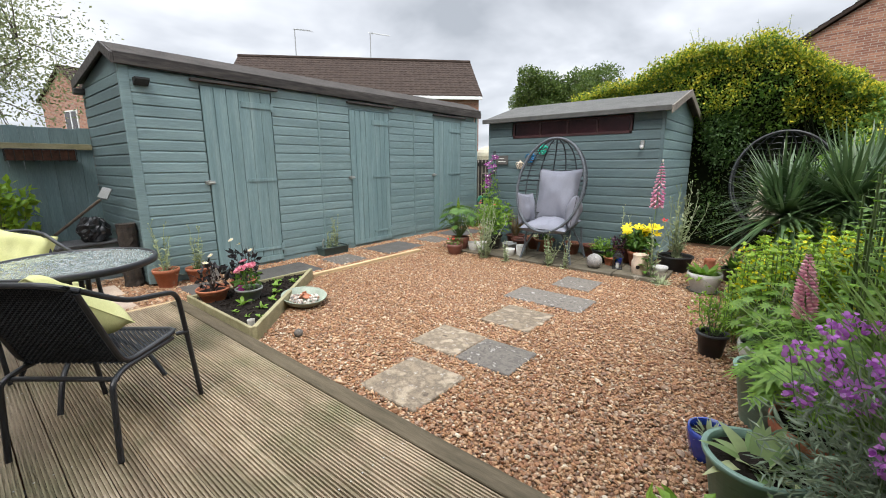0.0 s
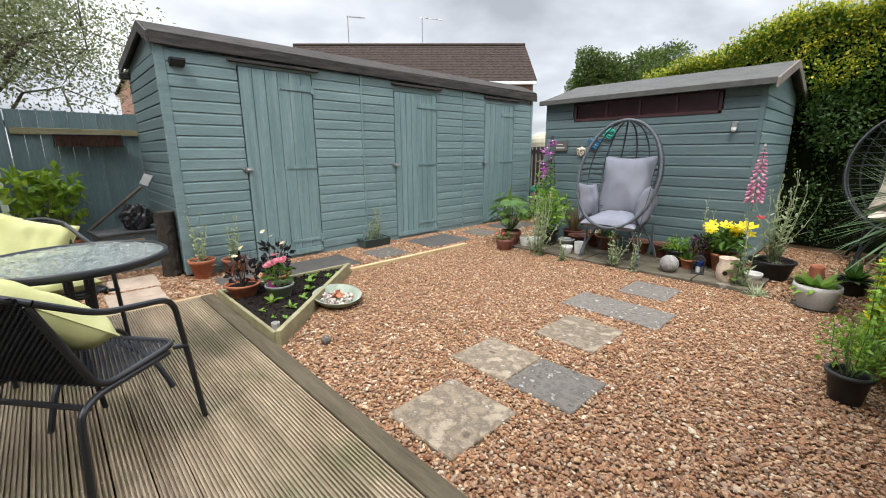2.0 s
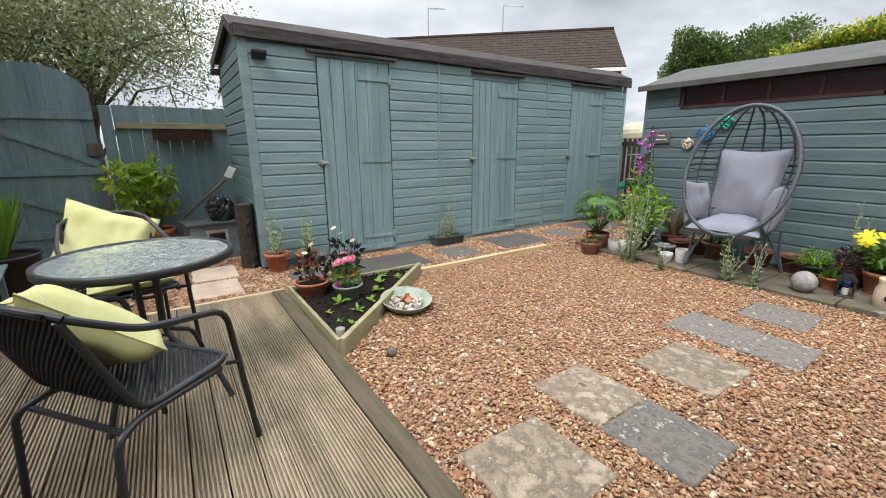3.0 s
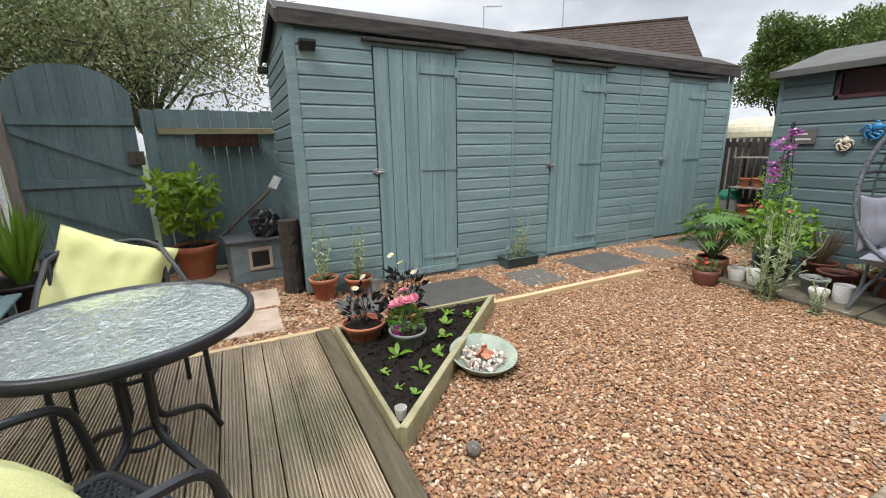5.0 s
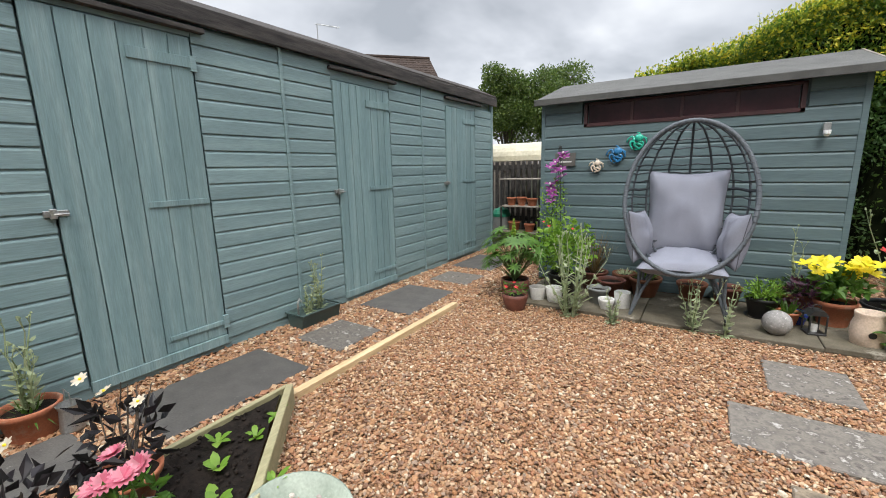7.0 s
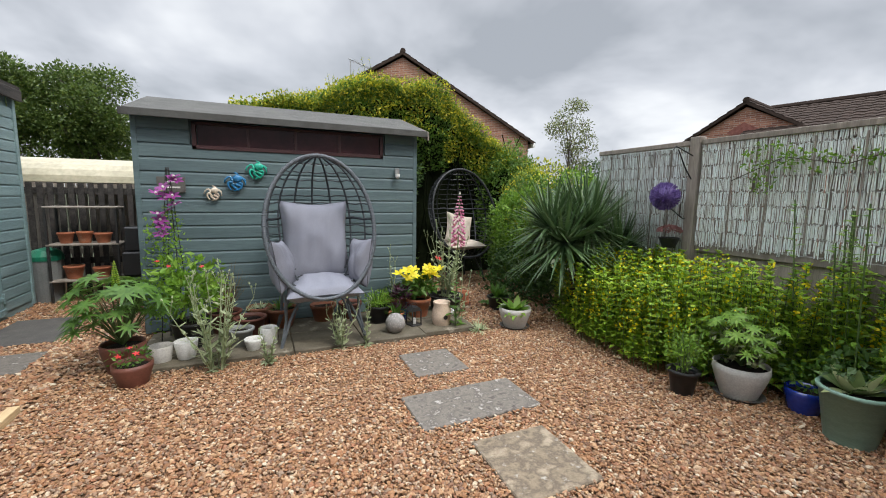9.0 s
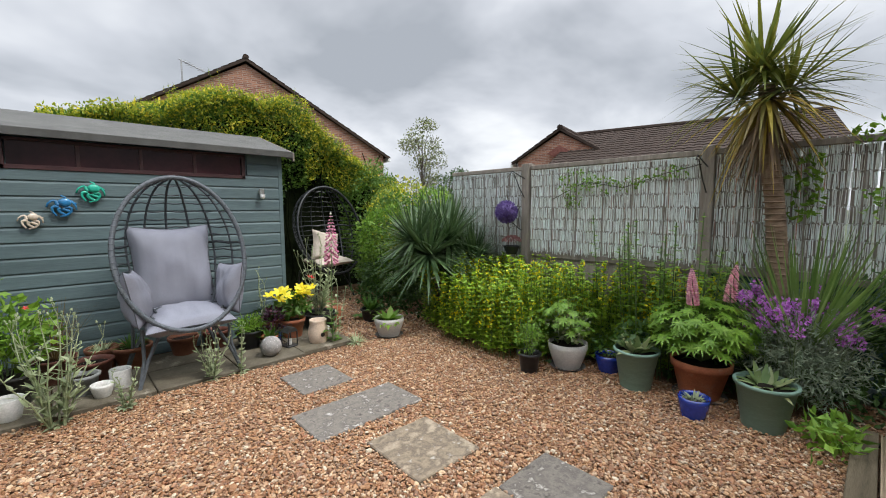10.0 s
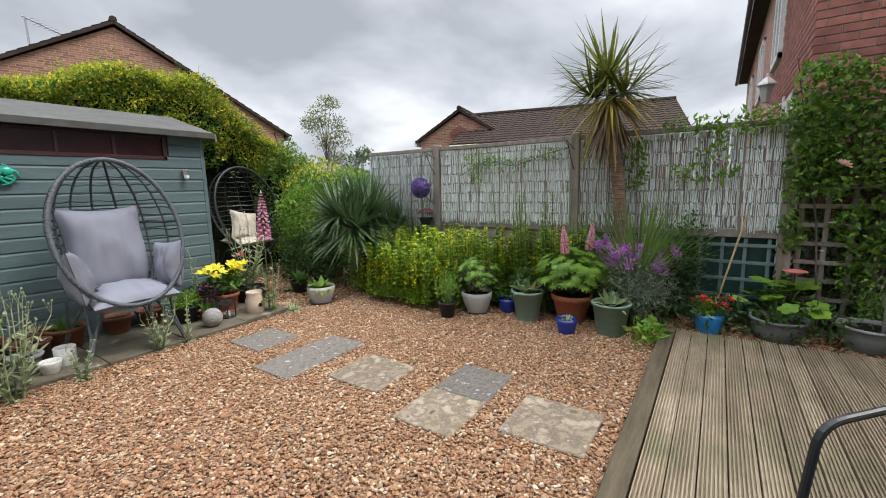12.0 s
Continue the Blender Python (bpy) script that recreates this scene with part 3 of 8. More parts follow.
def ledged_door(parent, y0, y1, top, boards, inset):
    d = Mesh()
    d.box((AX - 0.01, y0 + 0.005, 0.06), (AX + 0.008, y1 - 0.005, top), 0.002)
    door = part("door", d, SAGE_DOOR, parent, "blue-green ledged door with a steel hasp")
    w = (y1 - y0) / boards
    for i in range(boards):
        b = Mesh()
        off = 0.012 if i < inset else 0.0
        b.box((AX + 0.008, y0 + i * w + 0.0035, 0.12 if not off else 0.1), (AX + 0.016 + off * 0.8, y0 + (i + 1) * w - 0.0035, top - 0.01), 0.003)
        part("door_board", b, SAGE_DOOR, door)
    ys_ = y0 + inset * w
    for z0, z1 in ((top - 0.2, top - 0.13), (1.12, 1.16), (0.2, 0.235)):
        b = Mesh()
        b.box((AX + 0.0165, ys_ + 0.03, z0), (AX + 0.026, y1 - 0.005, z1), 0.003)
        part("ledge", b, SAGE_DOOR, door)
    b = Mesh()
    b.box((AX + 0.0055, y0, 0.045), (AX + 0.03, y1, 0.115), 0.003)
    part("kick_board", b, SAGE_DOOR, door)
    for zz in (top - 0.17, 0.22):
        h = Mesh()
        h.box((AX + 0.01, y1 - 0.02, zz - 0.05), (AX + 0.032, y1 + 0.02, zz + 0.05), 0.002)
        part("hinge", h, SAGE, door)
    h = Mesh()
    h.box((AX + 0.01, y0 - 0.06, 1.115), (AX + 0.034, y0 + 0.05, 1.15), 0.003)
    h.box((AX + 0.026, y0 - 0.035, 1.105), (AX + 0.046, y0 - 0.005, 1.16), 0.003)
    h.tube([(AX + 0.04, y0 - 0.02, 1.13), (AX + 0.055, y0 + 0.01, 1.13), (AX + 0.055, y0 + 0.045, 1.13)], 0.005)
    part("hasp", h, STEEL, door, "worn steel hasp")
    return door


for y0, y1, top, nb, ins in ((3.2, 4.05, 2.235, 6, 3), (5.31, 6.13, 2.165, 8, 4), (7.30, 8.13, 2.15, 6, 3)):
    ledged_door(SHED_A, y0, y1, top, nb, ins)
for y0, y1 in ((3.1, 4.14), (5.27, 6.23), (7.27, 8.27)):
    s = Mesh()
    zt = a_top((y0 + y1) / 2) - 0.035
    s.box((AX - 0.01, y0, zt - 0.03), (AX + 0.06, y1, zt), 0.004)
    part("drip_bar", s, DARKWOOD, SHED_A, "dark drip bar over the door")
for y0, y1 in ((2.535, 3.19), (4.06, 4.743), (4.777, 5.30), (6.14, 6.733), (6.767, 7.29), (8.14, 8.683)):
    for i in range(19):
        z = 0.077 + i * BP
        if z + BP < a_top(y0) + 0.02:
            part("shiplap_board", plank("y", y1 - y0, BP), SAGE, SHED_A, at=(AX - 0.008, y0, z))
for y0, y1, top in ((3.2, 4.05, 2.24), (5.31, 6.13, 2.17), (7.30, 8.13, 2.155)):
    s = Mesh()
    s.box((AX - 0.008, y0 - 0.01, top), (AX + 0.008, y1 + 0.01, a_top(y0) - 0.03), 0.002)
    part("head_board", s, SAGE, SHED_A)
for i in range(19):
    z = 0.04 + i * BP
    part("shiplap_board", plank("x", AX - 0.03 - ABACK, BP), SAGE_SHADED, SHED_A, at=(ABACK, AY0 + 0.025, z))
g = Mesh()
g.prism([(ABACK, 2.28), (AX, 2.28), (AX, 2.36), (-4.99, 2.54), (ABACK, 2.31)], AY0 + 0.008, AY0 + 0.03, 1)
part("gable_board", g, SAGE_SHADED, SHED_A)
roof = Mesh()
roof.prism([(AX + 0.05, 2.44), (-5.0, 2.60), (-6.5, 2.40), (-6.5, 2.36), (-5.0, 2.56), (AX + 0.05, 2.4)], AY0 - 0.03, AY1 + 0.09, 1)
part("roof", roof, ROOFEDGE, SHED_A, "dark felt roof")
fb = Mesh()
m_f = Matrix.Rotation(-0.008, 4, "X")
fb.box((AX + 0.03, AY0 - 0.035, 2.335), (AX + 0.06, AY1 + 0.1, 2.455), 0.006, Matrix.Translation((0, AY0, 2.4)) @ m_f @ Matrix.Translation((0, -AY0, -2.4)))
part("fascia_board", fb, DARKWOOD, SHED_A, "weathered dark fascia board")
for (xa, za), (xb, zb) in (((AX + 0.06, 2.435), (-4.985, 2.595)), ((-4.985, 2.595), (-6.52, 2.39))):
    b = Mesh()
    b.prism([(xa, za), (xb, zb), (xb, zb - 0.1), (xa, za - 0.1)], AY0 - 0.06, AY0 - 0.036, 1)
    part("barge_board", b, DARKWOOD, SHED_A, "weathered dark barge board")
lamp = thing("security_light", "small black wedge security light under the shed eaves", "outdoor light")
lb = Mesh()
lb.prism([(AX + 0.012, 2.225), (AX + 0.012, 2.16), (AX + 0.03, 2.15), (AX + 0.11, 2.205), (AX + 0.11, 2.225)], 2.56, 2.69, 1)
part("housing", lb, BLACKMETAL, lamp)
lb = Mesh()
lb.add([(AX + 0.035, 2.575, 2.152), (AX + 0.035, 2.675, 2.152), (AX + 0.105, 2.675, 2.2), (AX + 0.105, 2.575, 2.2)], [(0, 1, 2, 3)])
part("lens", lb, PLAST_BLACK, lamp)
cam_box = thing("side_floodlight", "small black floodlight on the shed end wall", "outdoor light")
lb = Mesh()
lb.box((-6.32, AY0 - 0.1, 2.2), (-6.2, AY0 + 0.01, 2.27), 0.01)
part("housing", lb, BLACKMETAL, cam_box)

SHED_B = thing("small_shed", "blue-green shiplap shed with a felt roof and a strip window", "shed")
BX0, BX1, BY0, BY1 = -3.27, -0.63, 7.06, 8.98
core = Mesh()
core.prism([(BY0 + 0.03, 0.02), (BY1, 0.02), (BY1, 1.95), (8.0, 2.24), (BY0 + 0.03, 1.98)], BX0 + 0.03, BX1 - 0.03, 0)
part("wall_core", core, SAGE_SHADED, SHED_B)
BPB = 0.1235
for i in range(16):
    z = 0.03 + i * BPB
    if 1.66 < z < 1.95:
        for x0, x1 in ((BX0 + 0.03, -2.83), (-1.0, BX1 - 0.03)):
            part("shiplap_board", plank("x", x1 - x0, BPB), SAGE_SHADED, SHED_B, at=(x0, BY0 + 0.02, z))
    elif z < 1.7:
        part("shiplap_board", plank("x", BX1 - BX0 - 0.06, BPB), SAGE_SHADED, SHED_B, at=(BX0 + 0.03, BY0 + 0.02, z))
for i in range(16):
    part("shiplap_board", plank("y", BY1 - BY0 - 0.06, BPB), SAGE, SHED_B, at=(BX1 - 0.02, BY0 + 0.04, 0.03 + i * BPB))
gb_ = Mesh()
gb_.prism([(BY0, 1.99), (BY1, 1.99), (8.0, 2.26)], BX1 - 0.02, BX1 - 0.004, 0)
part("gable_board", gb_, SAGE, SHED_B)
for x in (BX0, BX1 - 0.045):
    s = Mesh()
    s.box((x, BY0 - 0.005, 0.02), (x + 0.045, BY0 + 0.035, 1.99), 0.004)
    part("corner_board", s, SAGE_SHADED, SHED_B)
wf = Mesh()
WX0, WX1, WZ0, WZ1 = -2.81, -1.02, 1.72, 1.965
for lo, hi in (((WX0, WZ0), (WX1, WZ0 + 0.035)), ((WX0, WZ1 - 0.025), (WX1, WZ1)), ((WX0, WZ0), (WX0 + 0.035, WZ1)), ((WX1 - 0.035, WZ0), (WX1, WZ1))):
    wf.box((lo[0], BY0 - 0.01, lo[1]), (hi[0], BY0 + 0.03, hi[1]), 0.003)
window = part("window", wf, REDWOOD, SHED_B, "dark red-brown stained strip window")
for i in range(4):
    w = (WX1 - WX0 - 0.07) / 4
    x = WX0 + 0.035 + i * w
    s = Mesh()
    s.box((x + 0.01, BY0 + 0.008, WZ0 + 0.035), (x + w - 0.01, BY0 + 0.014, WZ1 - 0.025), 0.001)
    part("pane", s, SHEDGLASS, window)
    if i:
        s = Mesh()
        s.box((x - 0.014, BY0 - 0.006, WZ0 + 0.036), (x + 0.014, BY0 + 0.028, WZ1 - 0.026), 0.002)
        part("mullion", s, REDWOOD, window)
r = Mesh()
r.prism([(BY0 - 0.11, 2.02), (8.0, 2.325), (BY1 + 0.1, 2.02), (BY1 + 0.1, 1.985), (8.0, 2.29), (BY0 - 0.11, 1.985)], BX0 - 0.05, BX1 + 0.08, 0)
part("roof", r, FELT, SHED_B, "pale grey felt roof with rounded edge")
f = Mesh()
f.box((BX0 - 0.05, BY0 - 0.125, 1.965), (BX1 + 0.08, BY0 - 0.112, 2.03), 0.004)
part("fascia_board", f, FELT, SHED_B)
for sgn, (ya, yb) in ((1, (BY0 - 0.12, 8.0)), (-1, (8.0, BY1 + 0.11))):
    za, zb = (2.02, 2.33) if sgn > 0 else (2.33, 2.02)
    b = Mesh()
    b.prism([(ya, za), (yb, zb), (yb, zb - 0.09), (ya, za - 0.09)], BX1 + 0.082, BX1 + 0.1, 0)
    part("barge_board", b, GREYWOOD, SHED_B)


# ---- fences ----
def post(name, at, h, w, material, label, cat="fence post"):
    m = Mesh()
    m.box((-w / 2, -w / 2, -0.05), (w / 2, w / 2, h), 0.006)
    return single(name, m, material, label, cat, at)


FX = 1.66
fence = thing("reed_screened_fence", "grey timber fence with weathered reed screening and posts", "fence")
reed_row = Mesh()
for y0, y1 in ((6.62, 5.42), (5.3, 3.52), (3.42, 1.62)):
    pan = Mesh()
    lo_z = 0.86 if y0 < 6 else 0.5
    pan.box((FX - 0.048, y1, 1.852), (FX + 0.03, y0, 1.9), 0.004)
    part("panel_rail", pan, GREYWOOD, fence)
    pan = Mesh()
    pan.box((FX - 0.02, y1, lo_z - 0.03), (FX + 0.03, y0, lo_z + 0.045), 0.004)
    part("panel_rail", pan, GREYWOOD, fence)
    n = int(abs(y0 - y1) / 0.0072)
    reeds = Mesh()
    for i in range(n):
        y = y1 + (y0 - y1) * (i + uni(0.2, 0.8)) / n
        if uni(0, 1) < (0.08 if y0 < 3.5 else 0.03):
            continue
        z = lo_z + 0.03 + uni(-0.02, 0.06)
        while z < 1.82:
            row_top = lo_z + 0.045 + (int((z - lo_z - 0.04) / 0.125) + 1) * 0.125
            z1 = row_top - 0.006 + uni(-0.012, 0.01) if uni(0, 1) < 0.9 else row_top + 0.11
            z1 = min(z1, 1.85)
            if uni(0, 1) > (0.12 if y0 < 3.5 else 0.05):
                x = FX - 0.03 + uni(-0.006, 0.005)
                reeds.tube([(x, y + uni(-0.003, 0.003), z), (x + uni(-0.004, 0.004), y + uni(-0.005, 0.005), z1)], uni(0.0024, 0.0046), 4)
            z = z1 + (uni(0.012, 0.022) if uni(0, 1) < 0.35 else uni(0.001, 0.004))
    part("reed_screen", reeds, REED, fence, "weathered split reeds tied by wire", kind="stuff")
    stubs = Mesh()
    for i in range(n // 4 if y0 < 3.5 else 0):
        y, x, q = y1 + (y0 - y1) * uni(0, 1), FX - 0.06 + uni(0, 0.02), uni(0.0024, 0.0045)
        if noise.noise(Vector((y * 3, 2, 2))) > -0.1:
            stubs.tube([(x + 0.075, y, 1.9), (x + 0.075, y, 1.9 + uni(0.006, 0.03))], q, 4)
    part("reed_ends", stubs, REED, fence, "reed ends above the rail", kind="stuff")
    wires = Mesh()
    for k in range(8):
        z = lo_z + 0.045 + k * 0.125
        wires.tube([(FX - 0.037, y1 + (y0 - y1) * j / 8, z + uni(-0.01, 0.01)) for j in range(9)], 0.0015, 4)
    part("tie_wire", wires, STEEL, fence)
    slats = Mesh()
    for k in range(13):
        y = y1 + (y0 - y1) * (k + 0.5) / 13
        slats.box((FX + 0.006, y - 0.062, lo_z), (FX + 0.018, y + 0.062, 1.84), 0.001)
    for k in range(1, 6):
        y = y1 + (y0 - y1) * k / 6
        b = Mesh()
        b.box((FX - 0.042, y - 0.006, lo_z + 0.05), (FX - 0.036, y + 0.006, 1.825), 0.001)
        part("batten", b, GREYWOOD, fence)
    part("back_slats", slats, GREYWOOD, fence, kind="stuff")
    if y1 > 3:
        low = Mesh()
        for k in range(13):
            y = y1 + (y0 - y1) * (k + 0.5) / 13
            low.box((FX + 0.006, y - 0.068, 0), (FX + 0.018, y + 0.068, lo_z - 0.032), 0.001)
        part("lower_slats", low, GREYWOOD, fence, kind="stuff")
for y in (5.36, 3.47, 1.57):
    m = Mesh()
    m.box((FX - 0.07, y - 0.05, -0.05), (FX + 0.03, y + 0.05, 1.93), 0.006)
    part("post", m, GREYWOOD, fence)
far = thing("back_fence", "weathered close-boarded timber fence behind the sheds", "fence")
for x0, x1, y in ((-7.2, 1.7, 10.35),):
    n = int((x1 - x0) / 0.13)
    for i in range(n):
        b = Mesh()
        b.box((x0 + i * 0.13, y, -0.02), (x0 + i * 0.13 + 0.12, y + 0.015, 1.6 + uni(-0.01, 0.01)), 0.002)
        part("fence_board", b, GREYWOOD, far)
    rl = Mesh()
    rl.box((x0, y - 0.04, 1.3), (x1, y - 0.002, 1.38), 0.003)
    rl.box((x0, y - 0.04, 0.4), (x1, y - 0.002, 0.48), 0.003)
    part("fence_rail", rl, GREYWOOD, far)

GX = -6.3
side = thing("painted_board_fence", "dark blue-green close-boarded fence panel with a mossy rail", "fence")
for i in range(9):
    y = 1.28 + i * 0.13
    b = Mesh()
    b.box((GX - 0.015, y + 0.0005, 0.02), (GX, y + 0.1288, 1.79 + uni(-0.008, 0.01)), 0.002)
    part("fence_board", b, FENCEBLUE, side)
b = Mesh()
b.box((GX + 0.001, 1.3, 1.53), (GX + 0.04, 2.44, 1.6), 0.003)
part("fence_rail", b, GREENWOOD, side, "mossy horizontal rail")
b = Mesh()
b.box((GX - 0.05, 1.16, -0.05), (GX + 0.05, 1.27, 1.78), 0.006)
part("post", b, FENCEBLUE, side)
gate = thing("arched_gate", "dark blue-green arched ledged and braced gate, shut", "gate")
GY0, GY1 = 0.1, 1.1
for i in range(8):
    y0 = GY0 + i * (GY1 - GY0) / 8
    y1 = y0 + (GY1 - GY0) / 8
    b = Mesh()
    hs = [1.83 + 0.36 * math.sqrt(max(0, 1 - ((y - 0.6) / 0.52) ** 2)) for y in (y0, (y0 + y1) / 2, y1)]
    b.prism([(y0 + 0.0015, 0.07), (y1 - 0.0015, 0.07), (y1 - 0.0015, hs[2]), ((y0 + y1) / 2, hs[1]), (y0 + 0.0015, hs[0])], GX - 0.012, GX + 0.006, 0)
    part("gate_board", b, FENCEBLUE, gate)
for z in (0.35, 1.05, 1.66):
    b = Mesh()
    b.box((GX + 0.007, GY0, z - 0.04), (GX + 0.028, GY1, z + 0.04), 0.003)
    part("ledge", b, FENCEBLUE, gate)
for z in (0.39, 1.09):
    b = Mesh()
    b.prism([(GY0 + 0.02, z + 0.53), (GY0 + 0.02, z + 0.45), (GY1 - 0.02, z), (GY1 - 0.02, z + 0.08)], GX + 0.007, GX + 0.025, 0)
    part("brace", b, FENCEBLUE, gate)
b = Mesh()
b.box((GX + 0.01, 1.0, 1.22), (GX + 0.05, 1.14, 1.36), 0.004)
part("latch_box", b, BARK, gate, "brown wooden latch box")
post("gate_post", (GX, 0.05, 0), 1.9, 0.09, GREYWOOD, "grey timber gate post beside the house wall")

# ---- own house wall at the garden's south side ----
house = thing("house_wall", "red brick house wall on a sandy brick plinth with a white window", "house wall", kind="structure")
HY = 0.0
WINX = (-5.32, -4.35)
WINZ = (1.2, 2.25)
back = Mesh()
back.box((-6.12, -0.25, 0), (WINX[0], HY - 0.012, 5.0), 0.001)
back.box((WINX[1], -0.25, 0), (-3.9, HY - 0.012, 5.0), 0.001)
# Unseen stretch of wall, kept low to let more sky light onto the deck.
back.box((-3.9, -0.25, 0), (2.08, HY - 0.012, 2.6), 0.001)
back.box((WINX[0], -0.25, 0), (WINX[1], HY - 0.012, WINZ[0]), 0.001)
back.box((WINX[0], -0.25, WINZ[1]), (WINX[1], HY - 0.012, 5.0), 0.001)
part("wall_core", back, MORTAR, house, "mortar joints")
wfr = Mesh()
for lo, hi in (((WINX[0], WINZ[0]), (WINX[1], WINZ[0] + 0.07)), ((WINX[0], WINZ[1] - 0.07), (WINX[1], WINZ[1])), ((WINX[0], WINZ[0]), (WINX[0] + 0.07, WINZ[1])), ((WINX[1] - 0.07, WINZ[0]), (WINX[1], WINZ[1])),
               ((-4.87, WINZ[0]), (-4.8, WINZ[1]))):
    wfr.box((lo[0], -0.1, lo[1]), (hi[0], -0.03, hi[1]), 0.006)
hw = part("window", wfr, WHITEPVC, house, "white plastic window frame")
pn = Mesh()
pn.box((WINX[0] + 0.05, -0.08, WINZ[0] + 0.05), (WINX[1] - 0.05, -0.06, WINZ[1] - 0.05), 0.001)
part("pane", pn, GLASS, hw)
sl = Mesh()
sl.box((WINX[0] - 0.05, -0.03, WINZ[0] - 0.05), (WINX[1] + 0.05, 0.05, WINZ[0] - 0.003), 0.006)
part("window_sill", sl, WHITEPVC, hw)

def coursed_brick(name, dark, light, mortar):
    """Brick courses as a material, for walls far off."""
    m = surface(name, [dark, light], 3.0, 0.9, 0.3, 14, vary=0.1)
    n, link = m.node_tree.nodes, m.node_tree.links.new
    g, sp, ad, cb, br = (n.new("ShaderNode" + k) for k in ("NewGeometry", "SeparateXYZ", "Math", "CombineXYZ", "TexBrick"))
    link(g.outputs["Position"], sp.inputs[0])
    link(sp.outputs["X"], ad.inputs[0])
    link(sp.outputs["Y"], ad.inputs[1])
    link(ad.outputs[0], cb.inputs[0])
    link(sp.outputs["Z"], cb.inputs[1])
    link(cb.outputs[0], br.inputs["Vector"])
    br.inputs["Scale"].default_value = 1.0
    br.inputs["Brick Width"].default_value, br.inputs["Row Height"].default_value, br.inputs["Mortar Size"].default_value = 0.25, 0.075, 0.008
    br.inputs["Color1"].default_value, br.inputs["Color2"].default_value = (*dark, 1), (*light, 1)
    br.inputs["Mortar"].default_value = (*mortar, 1)
    hs = next(k for k in n if k.type == "HUE_SAT")
    link(br.outputs["Color"], hs.inputs["Color"])
    return m


FARBRICK = coursed_brick("distant_red_brick", (0.22, 0.09, 0.06), (0.4, 0.19, 0.12), (0.36, 0.3, 0.25))


# ---- neighbour's brick house beyond the fence ----
nh = thing("neighbour_house", "red brick two-storey house with white windows and dark eaves", "house")
NX, NY = 2.1, 1.46
shell = Mesh()
shell.box((NX + 0.012, -7, -0.05), (6.6, NY - 0.012, 5.1), 0.001)
part("wall_core", shell, MORTAR, nh, "mortar joints")
shell = Mesh()
shell.box((6.602, -7, -0.05), (17, NY, 5.1), 0.001)
part("far_wall", shell, coursed_brick("receding_red_brick", (0.3, 0.12, 0.085), (0.42, 0.2, 0.145), (0.42, 0.36, 0.31)), nh)
rf = Mesh()
rf.prism([(NY + 0.28, 5.03), (NY + 0.28, 5.12), (-3.0, 7.4), (-7.5, 5.1), (-7.5, 4.95)], NX - 0.3, 17.3, 0)
part("roof", rf, ROOFTILE, nh)
gt = Mesh()
gt.tube([(NX - 0.3, NY + 0.34, 5.03), (17.3, NY + 0.34, 5.03)], 0.05, 8)
part("gutter", gt, BLACKMETAL, nh)
for x, z0, z1, w in ((5.0, 3.15, 4.4, 1.1), (8.6, 3.1, 4.4, 1.2), (12.5, 3.1, 4.4, 1.2), (2.75, 1.2, 2.3, 1.0)):
    f = Mesh()
    for lo, hi in (((x, z0), (x + w, z0 + 0.08)), ((x, z1 - 0.08), (x + w, z1)), ((x, z0), (x + 0.08, z1)), ((x + w - 0.08, z0), (x + w, z1)), ((x + w / 2 - 0.04, z0), (x + w / 2 + 0.04, z1))):
        f.box((lo[0], NY - 0.02, lo[1]), (hi[0], NY + 0.05, hi[1]), 0.005)
    wn_ = part("window", f, WHITEPVC, nh, "white plastic window")
    f = Mesh()
    f.box((x + 0.06, NY, z0 + 0.06), (x + w - 0.06, NY + 0.02, z1 - 0.06), 0.001)
    part("pane", f, GLASS, wn_)


